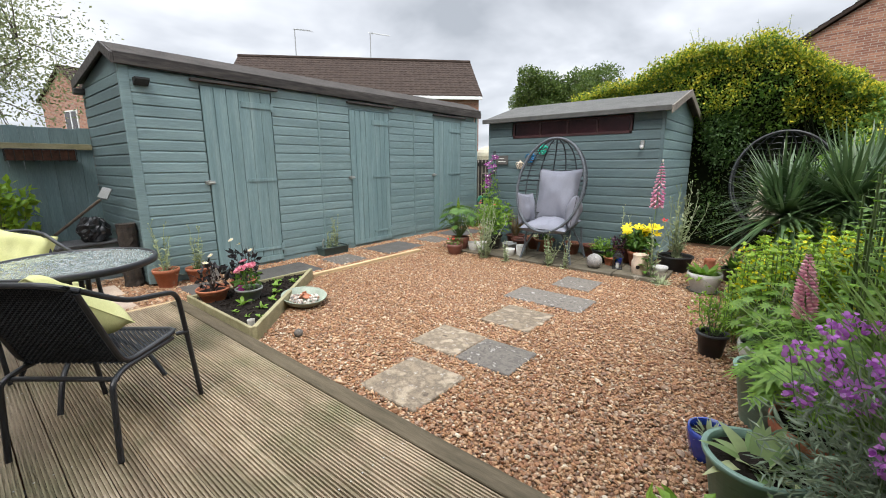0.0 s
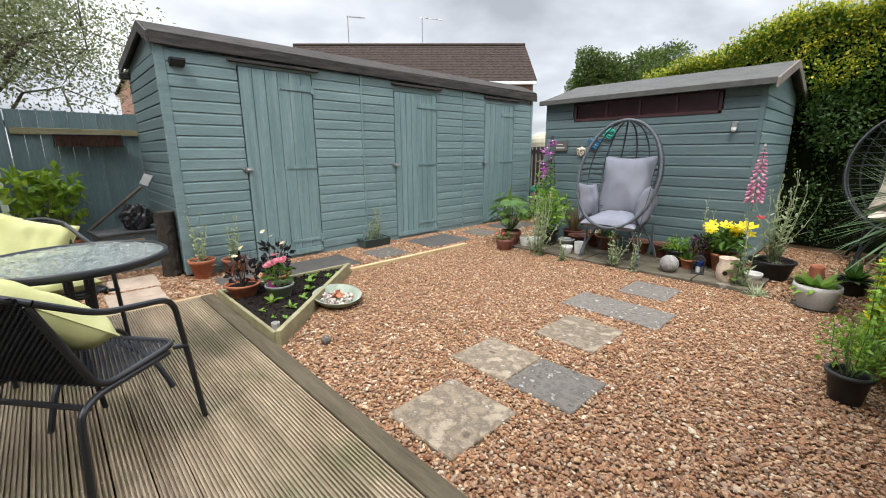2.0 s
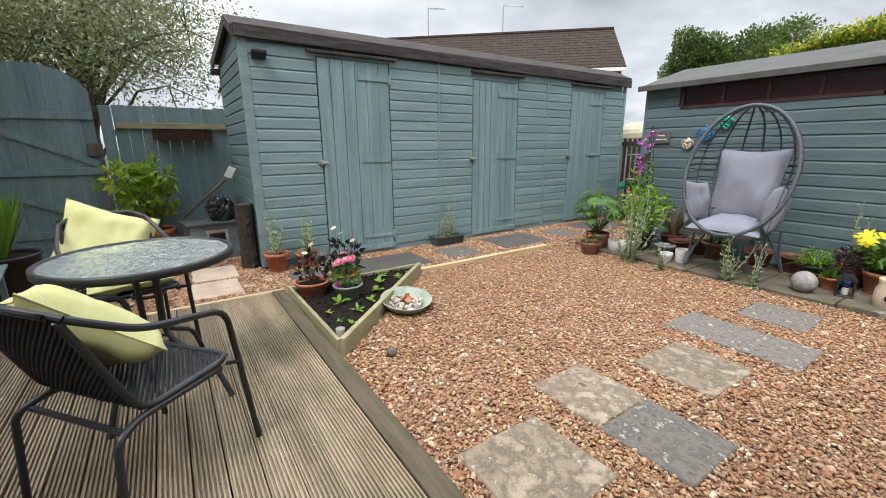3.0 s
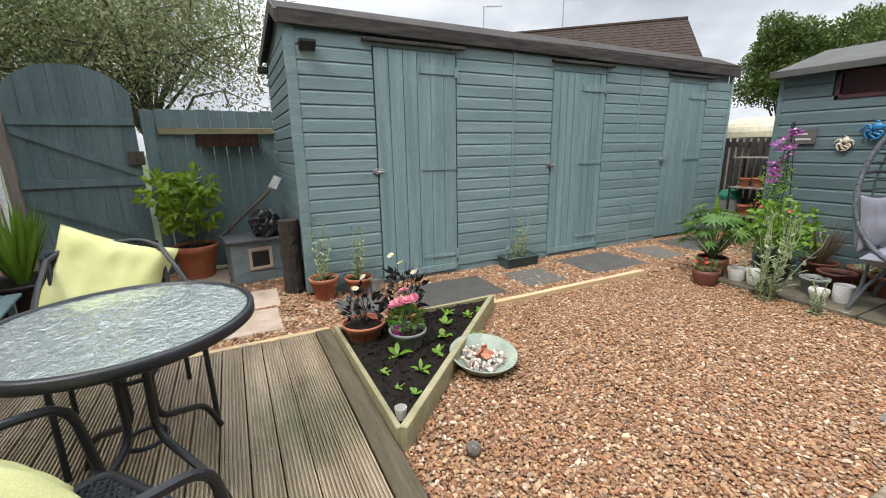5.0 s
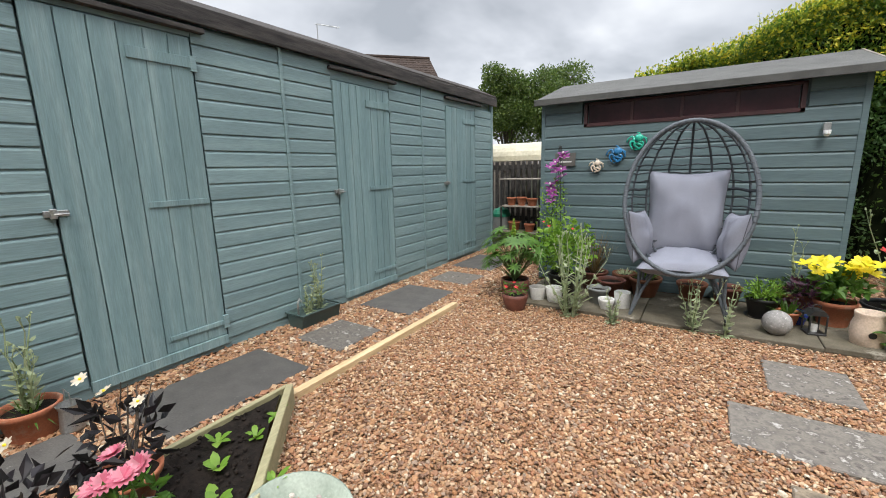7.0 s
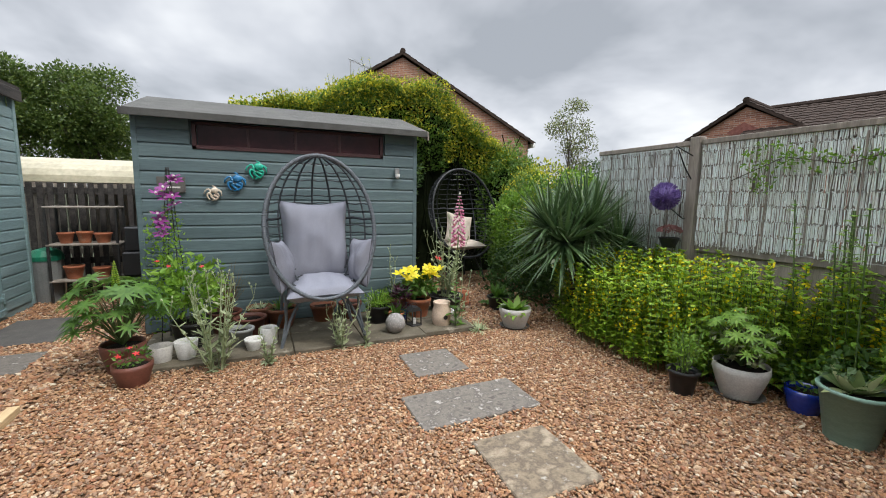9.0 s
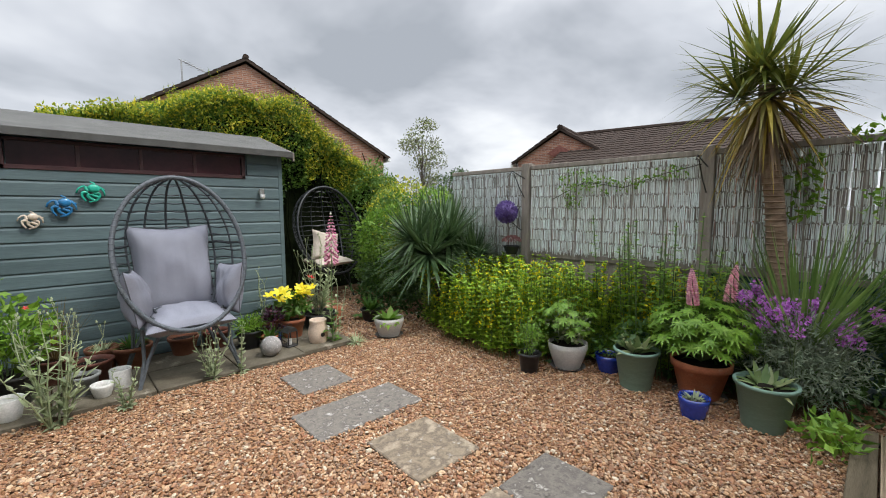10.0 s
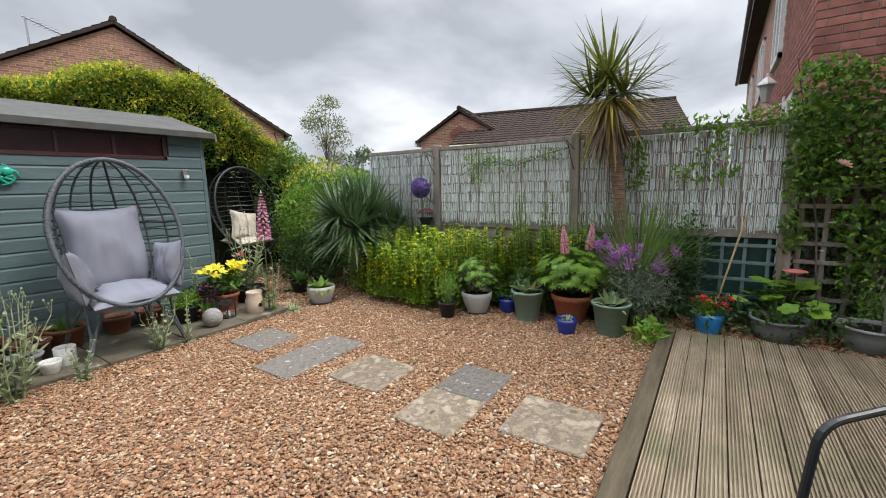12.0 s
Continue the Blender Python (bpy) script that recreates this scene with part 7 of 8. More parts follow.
# yellow loosestrife bed
ys_bed = thing("yellow_loosestrife", "dense bed of yellow-green loosestrife with yellow flowers by the fence", "flower bed")
verts_m, flw, stm = Mesh(), Mesh(), Mesh()
for _ in range(900):
    x, y = uni(0.42, 1.6), uni(3.3, 6.3)
    if x < 0.42 + min(0.62, max(0, (4.75 - y)) * 0.75) or x < 0.4 + max(0, y - 5.3) * 0.3:
        continue
    h = uni(0.5, 0.9) * (0.72 + 0.25 * min(1, (x - 0.4) / 0.5))
    lx, ly = uni(-0.05, 0.05), uni(-0.05, 0.05)
    stm.tube([(x, y, 0), (x + lx, y + ly, h)], 0.003, 4)
    nk = int(h / 0.045)
    phase, lush = uni(-0.5, 0.5), uni(0.8, 1.25)
    for k in range(2, nk + 1):
        f = min(1.02, (k + phase + uni(-0.15, 0.15)) / nk)
        for j in range(4):
            a = j * 1.57 + k * 0.8 + phase * 3
            verts_m.blade((x + lx * f, y + ly * f, h * f), (math.cos(a), math.sin(a), 0.35 + 0.7 * f), (0, 0, 1), 0.078 * lush * (1.25 - 0.65 * f), 0.032, uni(0.1, 0.6), 2, wide=0.5)
    if uni(0, 1) < 0.48 + 0.25 * noise.noise(Vector((x * 3, y * 2, 5))) + (0.15 if x < 0.8 else 0):
        for k in range(int(uni(7, 20))):
            f = uni(0.45 if x < 0.85 else 0.75, 1.0)
            a = uni(0, 6.28)
            flw.blade((x + lx * f + 0.022 * math.cos(a), y + ly * f + 0.022 * math.sin(a), h * f + 0.01), around() + Vector((0, 0, 0.6)), around(), 0.022, 0.022, 0, 2, tip=0.4)
part("stems", stm, STEM, ys_bed, kind="stuff")
part("leaves", verts_m, L_YELLOWGREEN, ys_bed, "yellow-green whorled leaves", kind="stuff")
part("flowers", flw, P_YELLOW, ys_bed, "small yellow flowers", kind="stuff")
under = thing("border_undergrowth", "dark green leafy undergrowth filling the border by the fence", "undergrowth")


def under_pt():
    y = uni(1.2, 7.6)
    x = uni(0.95 if y < 4.2 else (0.6 if y < 6.4 else 0.45), 1.62)
    return Vector((x, y, uni(0.02, 0.34))), Vector((-0.5, 0, 0.8))


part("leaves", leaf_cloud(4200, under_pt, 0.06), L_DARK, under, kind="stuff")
tallp = thing("tall_phlox", "tall leafy green perennial before the fence", "perennial", (1.25, 3.62, 0))
st_ = Mesh()
lvs = Mesh()
for k in range(20):
    x, y = uni(-0.3, 0.18), uni(-0.4, 0.55)
    h = uni(0.85, 1.4)
    st_.tube([(x, y, 0), (x * 1.2, y * 1.2, h)], 0.005, 5)
    for j in range(26):
        a = j * 2.4
        f = 0.25 + 0.75 * j / 26
        lvs.blade((x * (1 + 0.2 * f), y * (1 + 0.2 * f), h * f), (math.cos(a), math.sin(a), 0.5), (0, 0, 1), 0.13 * (1.15 - 0.5 * f), 0.04, 0.4, 3)
part("stems", st_, STEM, tallp, kind="stuff")
part("leaves", lvs, L_LIGHT, tallp, kind="stuff")
yucca = thing("yucca_clump", "large clump of stiff sword-leaved yucca by the fence", "yucca", (1.08, 6.2, 0))
for x, y, z, n_, L_ in ((0, -0.05, 1.0, 330, 0.72), (-0.42, -0.15, 0.86, 260, 0.66), (0.15, 0.3, 1.15, 200, 0.62), (0.2, -0.3, 0.76, 200, 0.6), (-0.22, 0.25, 0.95, 200, 0.6), (-0.45, 0.05, 1.02, 170, 0.6)):
    spears(yucca, (x, y, z), n_, L_, 0.032, L_YUCCA, low=-0.5, high=1.0, droop=0.16, name="leaf_rosette")
m = Mesh()
for x, y, z in ((0, -0.05, 0.95), (-0.42, -0.32, 0.6), (0.18, 0.3, 1.15)):
    m.tube([(x * 0.4, y * 0.4, 0), (x, y, z)], [0.06, 0.05], 8)
part("trunk", m, BARK, yucca)
cord = thing("cordyline_palm", "cordyline palm with a bare leaning trunk and spiky crown", "palm", (1.42, 3.02, 0))
m = Mesh()
m.tube([(0.06, -0.14, 0), (0.04, -0.1, 0.8), (0.02, -0.04, 1.45), (-0.01, 0.02, 1.85), (-0.02, 0.05, 2.3)], [0.075, 0.068, 0.062, 0.065, 0.05], 14)
for k in range(26):
    z = 0.9 + k * 0.045
    m.tube([(0.035 - 0.035 * (z - 0.9) + 0.066 * math.cos(t * 0.63), -0.09 + 0.1 * (z - 0.9) + 0.066 * math.sin(t * 0.63), z) for t in range(10)], 0.006, 4, closed=True)
part("trunk", m, surface("ringed_palm_bark", [(0.12, 0.075, 0.045), (0.27, 0.19, 0.125)], 10.0, 0.9, 0.9, 50, (1, 1, 2.5)), cord, "ringed light brown trunk", smooth=True)
for x, y, z, n_, L_ in ((-0.02, 0.08, 2.42, 130, 0.64), (-0.04, 0.2, 2.24, 70, 0.56), (0.0, -0.08, 2.26, 80, 0.56)):
    spears(cord, (x, y, z), n_, L_, 0.027, L_CORD, low=-0.35, high=1.0, droop=0.22, name="crown", label="green and yellow sword leaves")
spears(cord, (-0.02, 0.05, 2.2), 90, 0.58, 0.03, L_CORD_OLD, low=-0.9, high=0.1, droop=0.35, name="hanging_leaves", label="old yellowed hanging leaves")
spears(cord, (-0.02, 0.04, 2.05), 60, 0.42, 0.026, leafy("dead_palm_leaf", [(0.13, 0.075, 0.04), (0.25, 0.17, 0.09), (0.09, 0.06, 0.04)]), low=-1.0, high=-0.6, droop=0.4, name="dead_leaves", label="brown dead leaves hanging on the trunk")
ph = thing("phormium_clump", "clump of upright green grassy leaves behind the wallflower", "ornamental grass", (1.32, 2.75, 0))
spears(ph, (0, 0, 0.3), 300, 1.08, 0.022, leafy("grassy_blade", [(0.08, 0.16, 0.03), (0.16, 0.26, 0.06), (0.22, 0.32, 0.1)]), low=0.55, high=1.0, droop=0.25)
ph2 = thing("rosemary_bush", "upright blue-green feathery bush against the fence", "shrub", (1.4, 2.3, 0))
bush(ph2, (0, 0, 0.62), (0.2, 0.22, 0.5), 900, 0.045, L_DARK, shell=0.2)
al = thing("allium_ball_ornament", "violet topiary ball hanging from an iron bracket on the fence post", "hanging ornament", (1.42, 5.5, 1.36))
m = Mesh()
for _ in range(900):
    d = around()
    m.blade(d * 0.11, d, around(), 0.035, 0.014, 0, 2)
m.ball((0, 0, 0), 0.11, 12)
part("ball", m, P_ALLIUM, al, "violet papery florets", kind="stuff")
m = Mesh()
m.tube([(0.02, 0, -0.08), (0.15, -0.1, -0.22), (0.2, -0.12, -0.2)], 0.005, 6)
part("bracket", m, BLACKMETAL, al)
sed = thing("wall_sedum_pot", "dark wall pot of dusky pink sedum on the fence post", "hanging planter", (1.5, 5.48, 0.95))
m = Mesh()
m.lathe([(0.06, -0.1), (0.1, 0.0), (0.09, 0.0), (0.05, -0.08)], 20)
part("pot", m, PLAST_BLACK, sed)
m = Mesh()
for _ in range(320):
    d = around()
    m.blade((d.x * 0.1, d.y * 0.1, 0.05 + abs(d.z) * 0.06), d + Vector((0, 0, 0.6)), around(), 0.025, 0.02, 0, 2)
part("flowers", m, leafy("dusky_pink_floret", [(0.3, 0.12, 0.12), (0.5, 0.28, 0.26)]), sed, kind="stuff")
for y in (5.36, 3.47):
    br = thing("hanging_bracket", "black scrolled iron bracket on the fence post", "bracket", (FX - 0.08, y, 1.75))
    m = Mesh()
    m.tube([(0, 0, 0), (-0.22, 0.02, 0.08), (-0.25, 0.02, 0.04)], 0.006, 6)
    m.tube([(0, 0, -0.22), (-0.08, 0.01, -0.12), (-0.18, 0.02, 0.05)], 0.006, 6)
    part("iron", m, BLACKMETAL, br)


# ---- trellis with climbing rose ----
tre = thing("rose_trellis", "grey square-lattice trellis panel covered by climbing rose", "trellis")
for k in range(12):
    m = Mesh()
    z = 0.12 + k * 0.165
    m.box((FX - 0.022, -0.1, z), (FX - 0.006, 1.5, z + 0.038), 0.002)
    part("lattice_bar", m, GREYWOOD, tre)
for k in range(10):
    m = Mesh()
    y = -0.08 + k * 0.17
    m.box((FX - 0.005, y, 0.02), (FX + 0.01, y + 0.038, 2.05), 0.002)
    part("lattice_bar", m, GREYWOOD, tre)
tre2 = thing("low_trellis", "low grey trellis strip under the reed screening", "trellis")
for k in range(5):
    m = Mesh()
    z = 0.08 + k * 0.165
    m.box((FX - 0.022, 1.63, z), (FX - 0.006, 3.4, z + 0.03), 0.002)
    part("lattice_bar", m, FENCEBLUE, tre2)
for k in range(10):
    m = Mesh()
    m.box((FX - 0.005, 1.66 + k * 0.18, 0.02), (FX + 0.008, 1.69 + k * 0.18, 0.82), 0.002)
    part("lattice_bar", m, FENCEBLUE, tre2)
tank = single("green_storage_box", Mesh().box((1.73, 1.62, 0), (2.1, 3.6, 0.9), 0.02), surface("dark_teal_plastic", [(0.012, 0.05, 0.045), (0.02, 0.07, 0.062)], 5, 0.45, 0.1), "dark teal plastic storage box behind the trellis", "storage box")
rose = thing("climbing_rose", "dense climbing rose with pink blooms over the trellis", "climbing plant")


def rose_pt():
    y = uni(-0.3, 1.62)
    z = uni(0.1, 2.25 + 0.3 * noise.noise(Vector((y * 2.5, 0, 3))))
    if z < 1.3 and noise.noise(Vector((y * 2.6, z * 2.6, 7))) < -0.05:
        z = uni(1.2, 2.25)
    return Vector((FX - 0.04 - abs(uni(0, 0.2)) * (0.4 + 0.4 * z), y, z)), Vector((-0.8, 0, 0.3))


part("leaves", leaf_cloud(5200, rose_pt, 0.075, long=1.5), L_MID, rose, kind="stuff")
part("young_leaves", leaf_cloud(4200, rose_pt, 0.068, long=1.5), L_LIGHT, rose, kind="stuff")
# Leaf fill added behind the lattice, its dark colour standing for shade there.
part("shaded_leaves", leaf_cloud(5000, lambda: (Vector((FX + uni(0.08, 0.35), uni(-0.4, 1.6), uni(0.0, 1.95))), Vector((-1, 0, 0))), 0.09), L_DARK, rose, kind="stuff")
m = Mesh()
for k in range(12):
    y = uni(0, 1.5)
    m.tube([(FX - 0.06, y, 0), (FX - 0.12, y + uni(-0.3, 0.3), 1.0), (FX - 0.2, y + uni(-0.4, 0.4), uni(1.8, 2.4))], [0.01, 0.007, 0.004], 6)
part("canes", m, BARK, rose, kind="stuff")
blooms(rose, [Vector((FX - 0.34, 1.3, 1.47)), Vector((FX - 0.3, 1.02, 2.25)), Vector((FX - 0.3, 1.1, 2.2))], 0.075, 9, leafy("pale_rose_petal", [(0.78, 0.38, 0.35), (0.85, 0.6, 0.55)]), None, "rose_bloom", layers=3, up=0.3)
blooms(rose, [Vector((FX - 0.22, 1.3, 1.0)), Vector((FX - 0.22, 1.35, 0.76))], 0.03, 6, P_WHITE, None, "white_bloom", layers=2)
blooms(rose, [Vector((FX - 0.24, 0.62, 1.5))], 0.05, 8, P_RED, None, "dark_red_bloom", layers=2)
cane = thing("bamboo_cane", "pale bamboo cane leaning before the fence", "cane")
m = Mesh()
m.tube([(1.4, 2.08, 0.1), (1.55, 1.86, 1.08)], 0.008, 8)
part("cane", m, BAMBOO, cane)
clm = thing("fence_clematis", "clematis with one dark magenta flower climbing the reed fence", "climbing plant")


def vine_pt(y0, y1, z0, z1, x=FX - 0.06):
    def f():
        return Vector((x - uni(0, 0.06), uni(y0, y1), uni(z0, z1))), Vector((-0.9, 0, 0.2))
    return f


for y0, y1, z0, z1, n_ in ((1.95, 2.5, 1.34, 1.52, 110), (2.05, 2.3, 1.5, 1.9, 100), (1.6, 2.6, 1.84, 1.97, 170), (1.5, 2.0, 1.75, 2.0, 120), (2.72, 2.9, 1.3, 1.8, 130)):
    part("leaves", leaf_cloud(n_, vine_pt(y0, y1, z0, z1), 0.06), L_LIGHT, clm, kind="stuff")
blooms(clm, [Vector((FX - 0.13, 2.12, 1.55))], 0.055, 6, P_MAGENTA, None, "clematis_flower")
vin = thing("fence_vine", "thin wiry vine trailing along the reed fence", "climbing plant")
m = Mesh()
m.tube([(FX - 0.05, 5.0, 1.5), (FX - 0.05, 4.6, 1.68), (FX - 0.05, 4.2, 1.6), (FX - 0.05, 3.8, 1.72), (FX - 0.06, 3.5, 1.78)], 0.004, 5)
part("stem", m, BARK, vin)
for y0, y1, z0, z1, n_ in ((4.5, 4.9, 1.6, 1.8, 90), (4.0, 4.6, 1.56, 1.7, 110), (4.65, 4.85, 1.38, 1.6, 60), (3.6, 4.0, 1.65, 1.77, 50)):
    part("leaves", leaf_cloud(n_, vine_pt(y0, y1, z0, z1), 0.042), L_LIGHT, vin, kind="stuff")

# ---- hedge and climber behind ----
hedge = thing("climber_hedge", "tall billowing hedge of green and yellow climber behind the small shed", "hedge")


def hedge_top(x):
    return 2.44 + 0.62 * math.exp(-((x + 0.3) / 1.35) ** 2) + 0.12 * noise.noise(Vector((x * 1.7, 0, 0)))


def hedge_pt():
    while True:
        x = uni(-2.6, 2.3)
        y = uni(8.75, 10.6)
        top = hedge_top(x) * (1 if x < 0.7 else 1 - (x - 0.7) * 0.17)
        if uni(0, 1) < 0.45:
            z = top + 0.14 * noise.noise(Vector((x * 3, y * 3, 1))) - uni(0, 0.12) - (y - 9.6) ** 2 * 0.12
            return Vector((x, y, z)), Vector((0, -0.2, 1))
        z = uni(0.1, top)
        bul = 0.25 * noise.noise(Vector((x * 1.6, z * 1.6, 4))) + 0.35 * (z / top) ** 2
        if 0.12 < x < 1.2 and z < 1.55 + 0.2 * math.sin(x * 4):
            continue
        if z < 1.7 + 0.3 * noise.noise(Vector((x * 2, 0, 9))):
            if uni(0, 1) < 0.85:
                continue
            bul = uni(-0.1, 0.05)
        return Vector((x, 9.05 - bul + uni(0, 0.15), z)), Vector((0, -1, 0.3))


part("dark_leaves", leaf_cloud(36000, hedge_pt, 0.06), L_HEDGE, hedge, kind="stuff")


def hedge_bloom():
    while True:
        p, o = hedge_pt()
        if p.z > 1.3 and p.z > hedge_top(p.x) * 0.8 - 0.15 + 0.8 * noise.noise(p * 1.9) + 0.3 * noise.noise(p * 6):
            return p + Vector((0, -0.07, 0.06)), o


shoot, shoot_leaves = Mesh(), Mesh()
for k in range(110):
    x, y = uni(-1.6, 1.3), uni(8.9, 10.0)
    b0 = Vector((x, y, hedge_top(x) * (1 if x < 0.7 else 1 - (x - 0.7) * 0.17) - 0.08))
    t0 = b0 + Vector((uni(-0.12, 0.12), uni(-0.1, 0.1), uni(0.16, 0.42)))
    shoot.tube([b0, b0.lerp(t0, 0.6) + Vector((0.015, 0, 0)), t0], [0.004, 0.003, 0.0015], 4)
    for j in range(9):
        shoot_leaves.blade(b0.lerp(t0, 0.3 + j * 0.08), (math.cos(j * 2.4), math.sin(j * 2.4), 0.5), (0, 0, 1), 0.045, 0.018, 0.3, 2, wide=0.5)
part("shoot", shoot, STEM, hedge, kind="stuff")
part("shoot_leaves", shoot_leaves, L_GOLD, hedge, kind="stuff")
part("yellow_growth", leaf_cloud(34000, hedge_bloom, 0.047), L_GOLD, hedge, "yellow-green new growth and blossom", kind="stuff")
# Solid near-black filler: the shade inside the hedge is put into its colour.
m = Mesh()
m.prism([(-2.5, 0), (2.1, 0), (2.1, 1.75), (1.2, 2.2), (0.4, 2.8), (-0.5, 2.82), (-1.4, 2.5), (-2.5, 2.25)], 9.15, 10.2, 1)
HEDGE_SHADE = surface("hedge_shade_black", [(0.004, 0.006, 0.003), (0.014, 0.018, 0.008)], 12, 1.0, 0.5)
HEDGE_SHADE.node_tree.nodes["Principled BSDF"].inputs["Specular IOR Level"].default_value = 0.02
part("dark_interior", m, HEDGE_SHADE, hedge)
# Branches share that near-black so they sink into the painted shade.
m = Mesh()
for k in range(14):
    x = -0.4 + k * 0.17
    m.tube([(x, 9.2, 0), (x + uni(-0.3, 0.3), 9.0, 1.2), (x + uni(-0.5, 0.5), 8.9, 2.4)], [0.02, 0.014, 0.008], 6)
part("branches", m, HEDGE_SHADE, hedge, kind="stuff")
rh = thing("corner_shrubs", "rounded bright green shrubs filling the far fence corner", "shrub")
for c_, r_, n_, mt in (((1.42, 7.65, 0.8), (0.6, 0.85, 0.85), 8000, L_HEDGE), ((1.45, 7.75, 1.25), (0.4, 0.6, 0.5), 900, L_GOLD), ((1.1, 7.5, 0.95), (0.4, 0.5, 0.5), 2400, L_LIGHT), ((1.7, 7.1, 1.3), (0.3, 0.4, 0.42), 1400, L_LIGHT), ((1.65, 8.7, 1.15), (0.55, 0.6, 1.1), 5000, L_HEDGE), ((0.95, 7.3, 0.3), (0.35, 0.55, 0.4), 2200, L_DARK), ((1.95, 8.2, 1.2), (0.6, 0.9, 0.75), 2200, L_GOLD)):
    bush(rh, c_, r_, n_, 0.06, mt, shell=0.75)
# Dark leaf colour stands for the shade between shed and hedge.
sp_dark = thing("shed_side_climber", "leafy climber beside the small shed's end wall, darkened for shade", "climbing plant")
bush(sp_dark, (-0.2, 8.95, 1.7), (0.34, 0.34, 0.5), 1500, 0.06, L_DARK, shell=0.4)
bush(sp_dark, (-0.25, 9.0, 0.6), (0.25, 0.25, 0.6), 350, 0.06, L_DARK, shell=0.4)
egg_chair((0.58, 8.3, 0.0), 8, "dark hanging egg chair under the hedge arch", W=0.57, H=1.32, base=0.42, mat_=CHARCOAL)
T1 = Matrix.Translation((0.56, 8.3, -0.1)) @ Matrix.Rotation(radians(8), 4, "Z")
cushion("beige_cushion", "square beige cotton cushion in the dark egg chair", 0.46, 0.46, 0.14, T1 @ Matrix.Translation((-0.02, 0.05, 0.93)) @ Matrix.Rotation(radians(-14), 4, "X") @ Matrix.Rotation(radians(12), 4, "Y"), BEIGEFABRIC)
cushion("beige_cushion", "beige cushion lying flat as the seat of the dark egg chair", 0.62, 0.5, 0.12, T1 @ Matrix.Translation((0, 0.0, 0.7)) @ Matrix.Rotation(radians(-86), 4, "X"), BEIGEFABRIC)
fg2 = thing("leafy_rosette", "low green leafy rosette before the hedge arch", "gravel plant", (0.25, 6.9, 0))
fg2_l = Mesh()
for k in range(10):
    a = k * 2.4
    fg2_l.blade((0, 0, 0.02), (math.cos(a), math.sin(a), 0.9), (0, 0, 1), 0.16, 0.05, 0.5, 4, wide=0.5)
part("leaves", fg2_l, L_MID, fg2)
p = pot("potted_plant", "dark pot of green leaves beside the hosta pot", (0.3, 6.75, 0), 0.12, 0.09, 0.16, PLAST_BLACK, "lip")
spears(p, (0, 0, 0.14), 40, 0.2, 0.05, L_MID, low=0.2)
p = pot("terracotta_jug", "small terracotta jug with a handle in the gravel", (0.02, 7.1, 0), 0.06, 0.07, 0.16, TERRA, "round", soil=False, category="jug")

# ---- utility corner between the sheds ----
tun = thing("polytunnel_cover", "cream rounded polythene cover behind the timber fence", "polytunnel")
m = Mesh()
arc = [(9.75 + 0.5 * -math.cos(math.pi * i / 12), 1.43 + 0.32 * math.sin(math.pi * i / 12)) for i in range(13)]
m.prism(arc, -5.1, -3.0, 0)
part("cover", m, CREAMSHEET, tun)
pf = thing("picket_screen", "weathered dark picket screen behind the plant stand", "fence")
for k in range(18):
    m = Mesh()
    x = -5.05 + k * 0.1
    m.box((x, 9.2, 0), (x + 0.06, 9.22, 1.42), 0.003)
    part("picket", m, DARKWOOD, pf)
m = Mesh()
m.box((-5.1, 9.221, 1.28), (-3.2, 9.26, 1.36), 0.004)
m.box((-5.1, 9.221, 0.4), (-3.2, 9.26, 0.48), 0.004)
part("screen_rail", m, DARKWOOD, pf)
stg = thing("plant_stand", "dark metal plant stand holding terracotta pots between the sheds", "shelf", (-4.2, 8.9, 0))
for sx, sy in ((-1, -1), (1, -1), (-1, 1), (1, 1)):
    m = Mesh()
    m.box((sx * 0.33 - 0.012, sy * 0.15 - 0.012, 0), (sx * 0.33 + 0.012, sy * 0.15 + 0.012, 1.119), 0.002)
    part("leg", m, BLACKMETAL, stg)
for z in (0.25, 0.68, 1.12):
    m = Mesh()
    m.box((-0.345, -0.165, z), (0.345, 0.165, z + 0.02), 0.003)
    part("shelf_board", m, GREYWOOD, stg)
for x, z, r, h in ((-0.2, 0.7, 0.08, 0.13), (-0.02, 0.7, 0.08, 0.14), (0.16, 0.7, 0.09, 0.12), (-0.15, 0.27, 0.1, 0.16), (0.12, 0.27, 0.09, 0.13)):
    pot("terracotta_pot", "small terracotta pot stored on the metal plant stand", (-4.2 + x, 8.88, z), r, r * 0.7, h, TERRA, soil=False, category="plant pot", n=18)
wb = thing("compost_caddy", "dark green lidded compost caddy at the long shed's end", "caddy", (-4.62, 8.95, 0))
m = Mesh()
m.lathe([(0.13, 0), (0.15, 0.45), (0.15, 0.5), (0.13, 0.5)], 20)
part("body", m, PLAST_GREY, wb)
m = Mesh()
m.lathe([(0.16, 0.5), (0.16, 0.55), (0.12, 0.62), (0.02, 0.65)], 20)
part("lid", m, surface("green_plastic_lid", [(0.01, 0.16, 0.09), (0.015, 0.2, 0.11)], 5, 0.4, 0.1), wb, "green plastic lid")
gb2 = thing("stacked_crates", "dark stacked crates and tubs beside the plant stand", "crates", (-3.62, 8.75, 0))
for k, (w_, z) in enumerate(((0.28, 0), (0.26, 0.31), (0.22, 0.61))):
    m = Mesh()
    m.box((-w_ * 0.7, -w_ * 0.6, z), (w_ * 0.7, w_ * 0.6, z + 0.29), 0.015)
    part("crate", m, PLAST_BLACK, gb2)


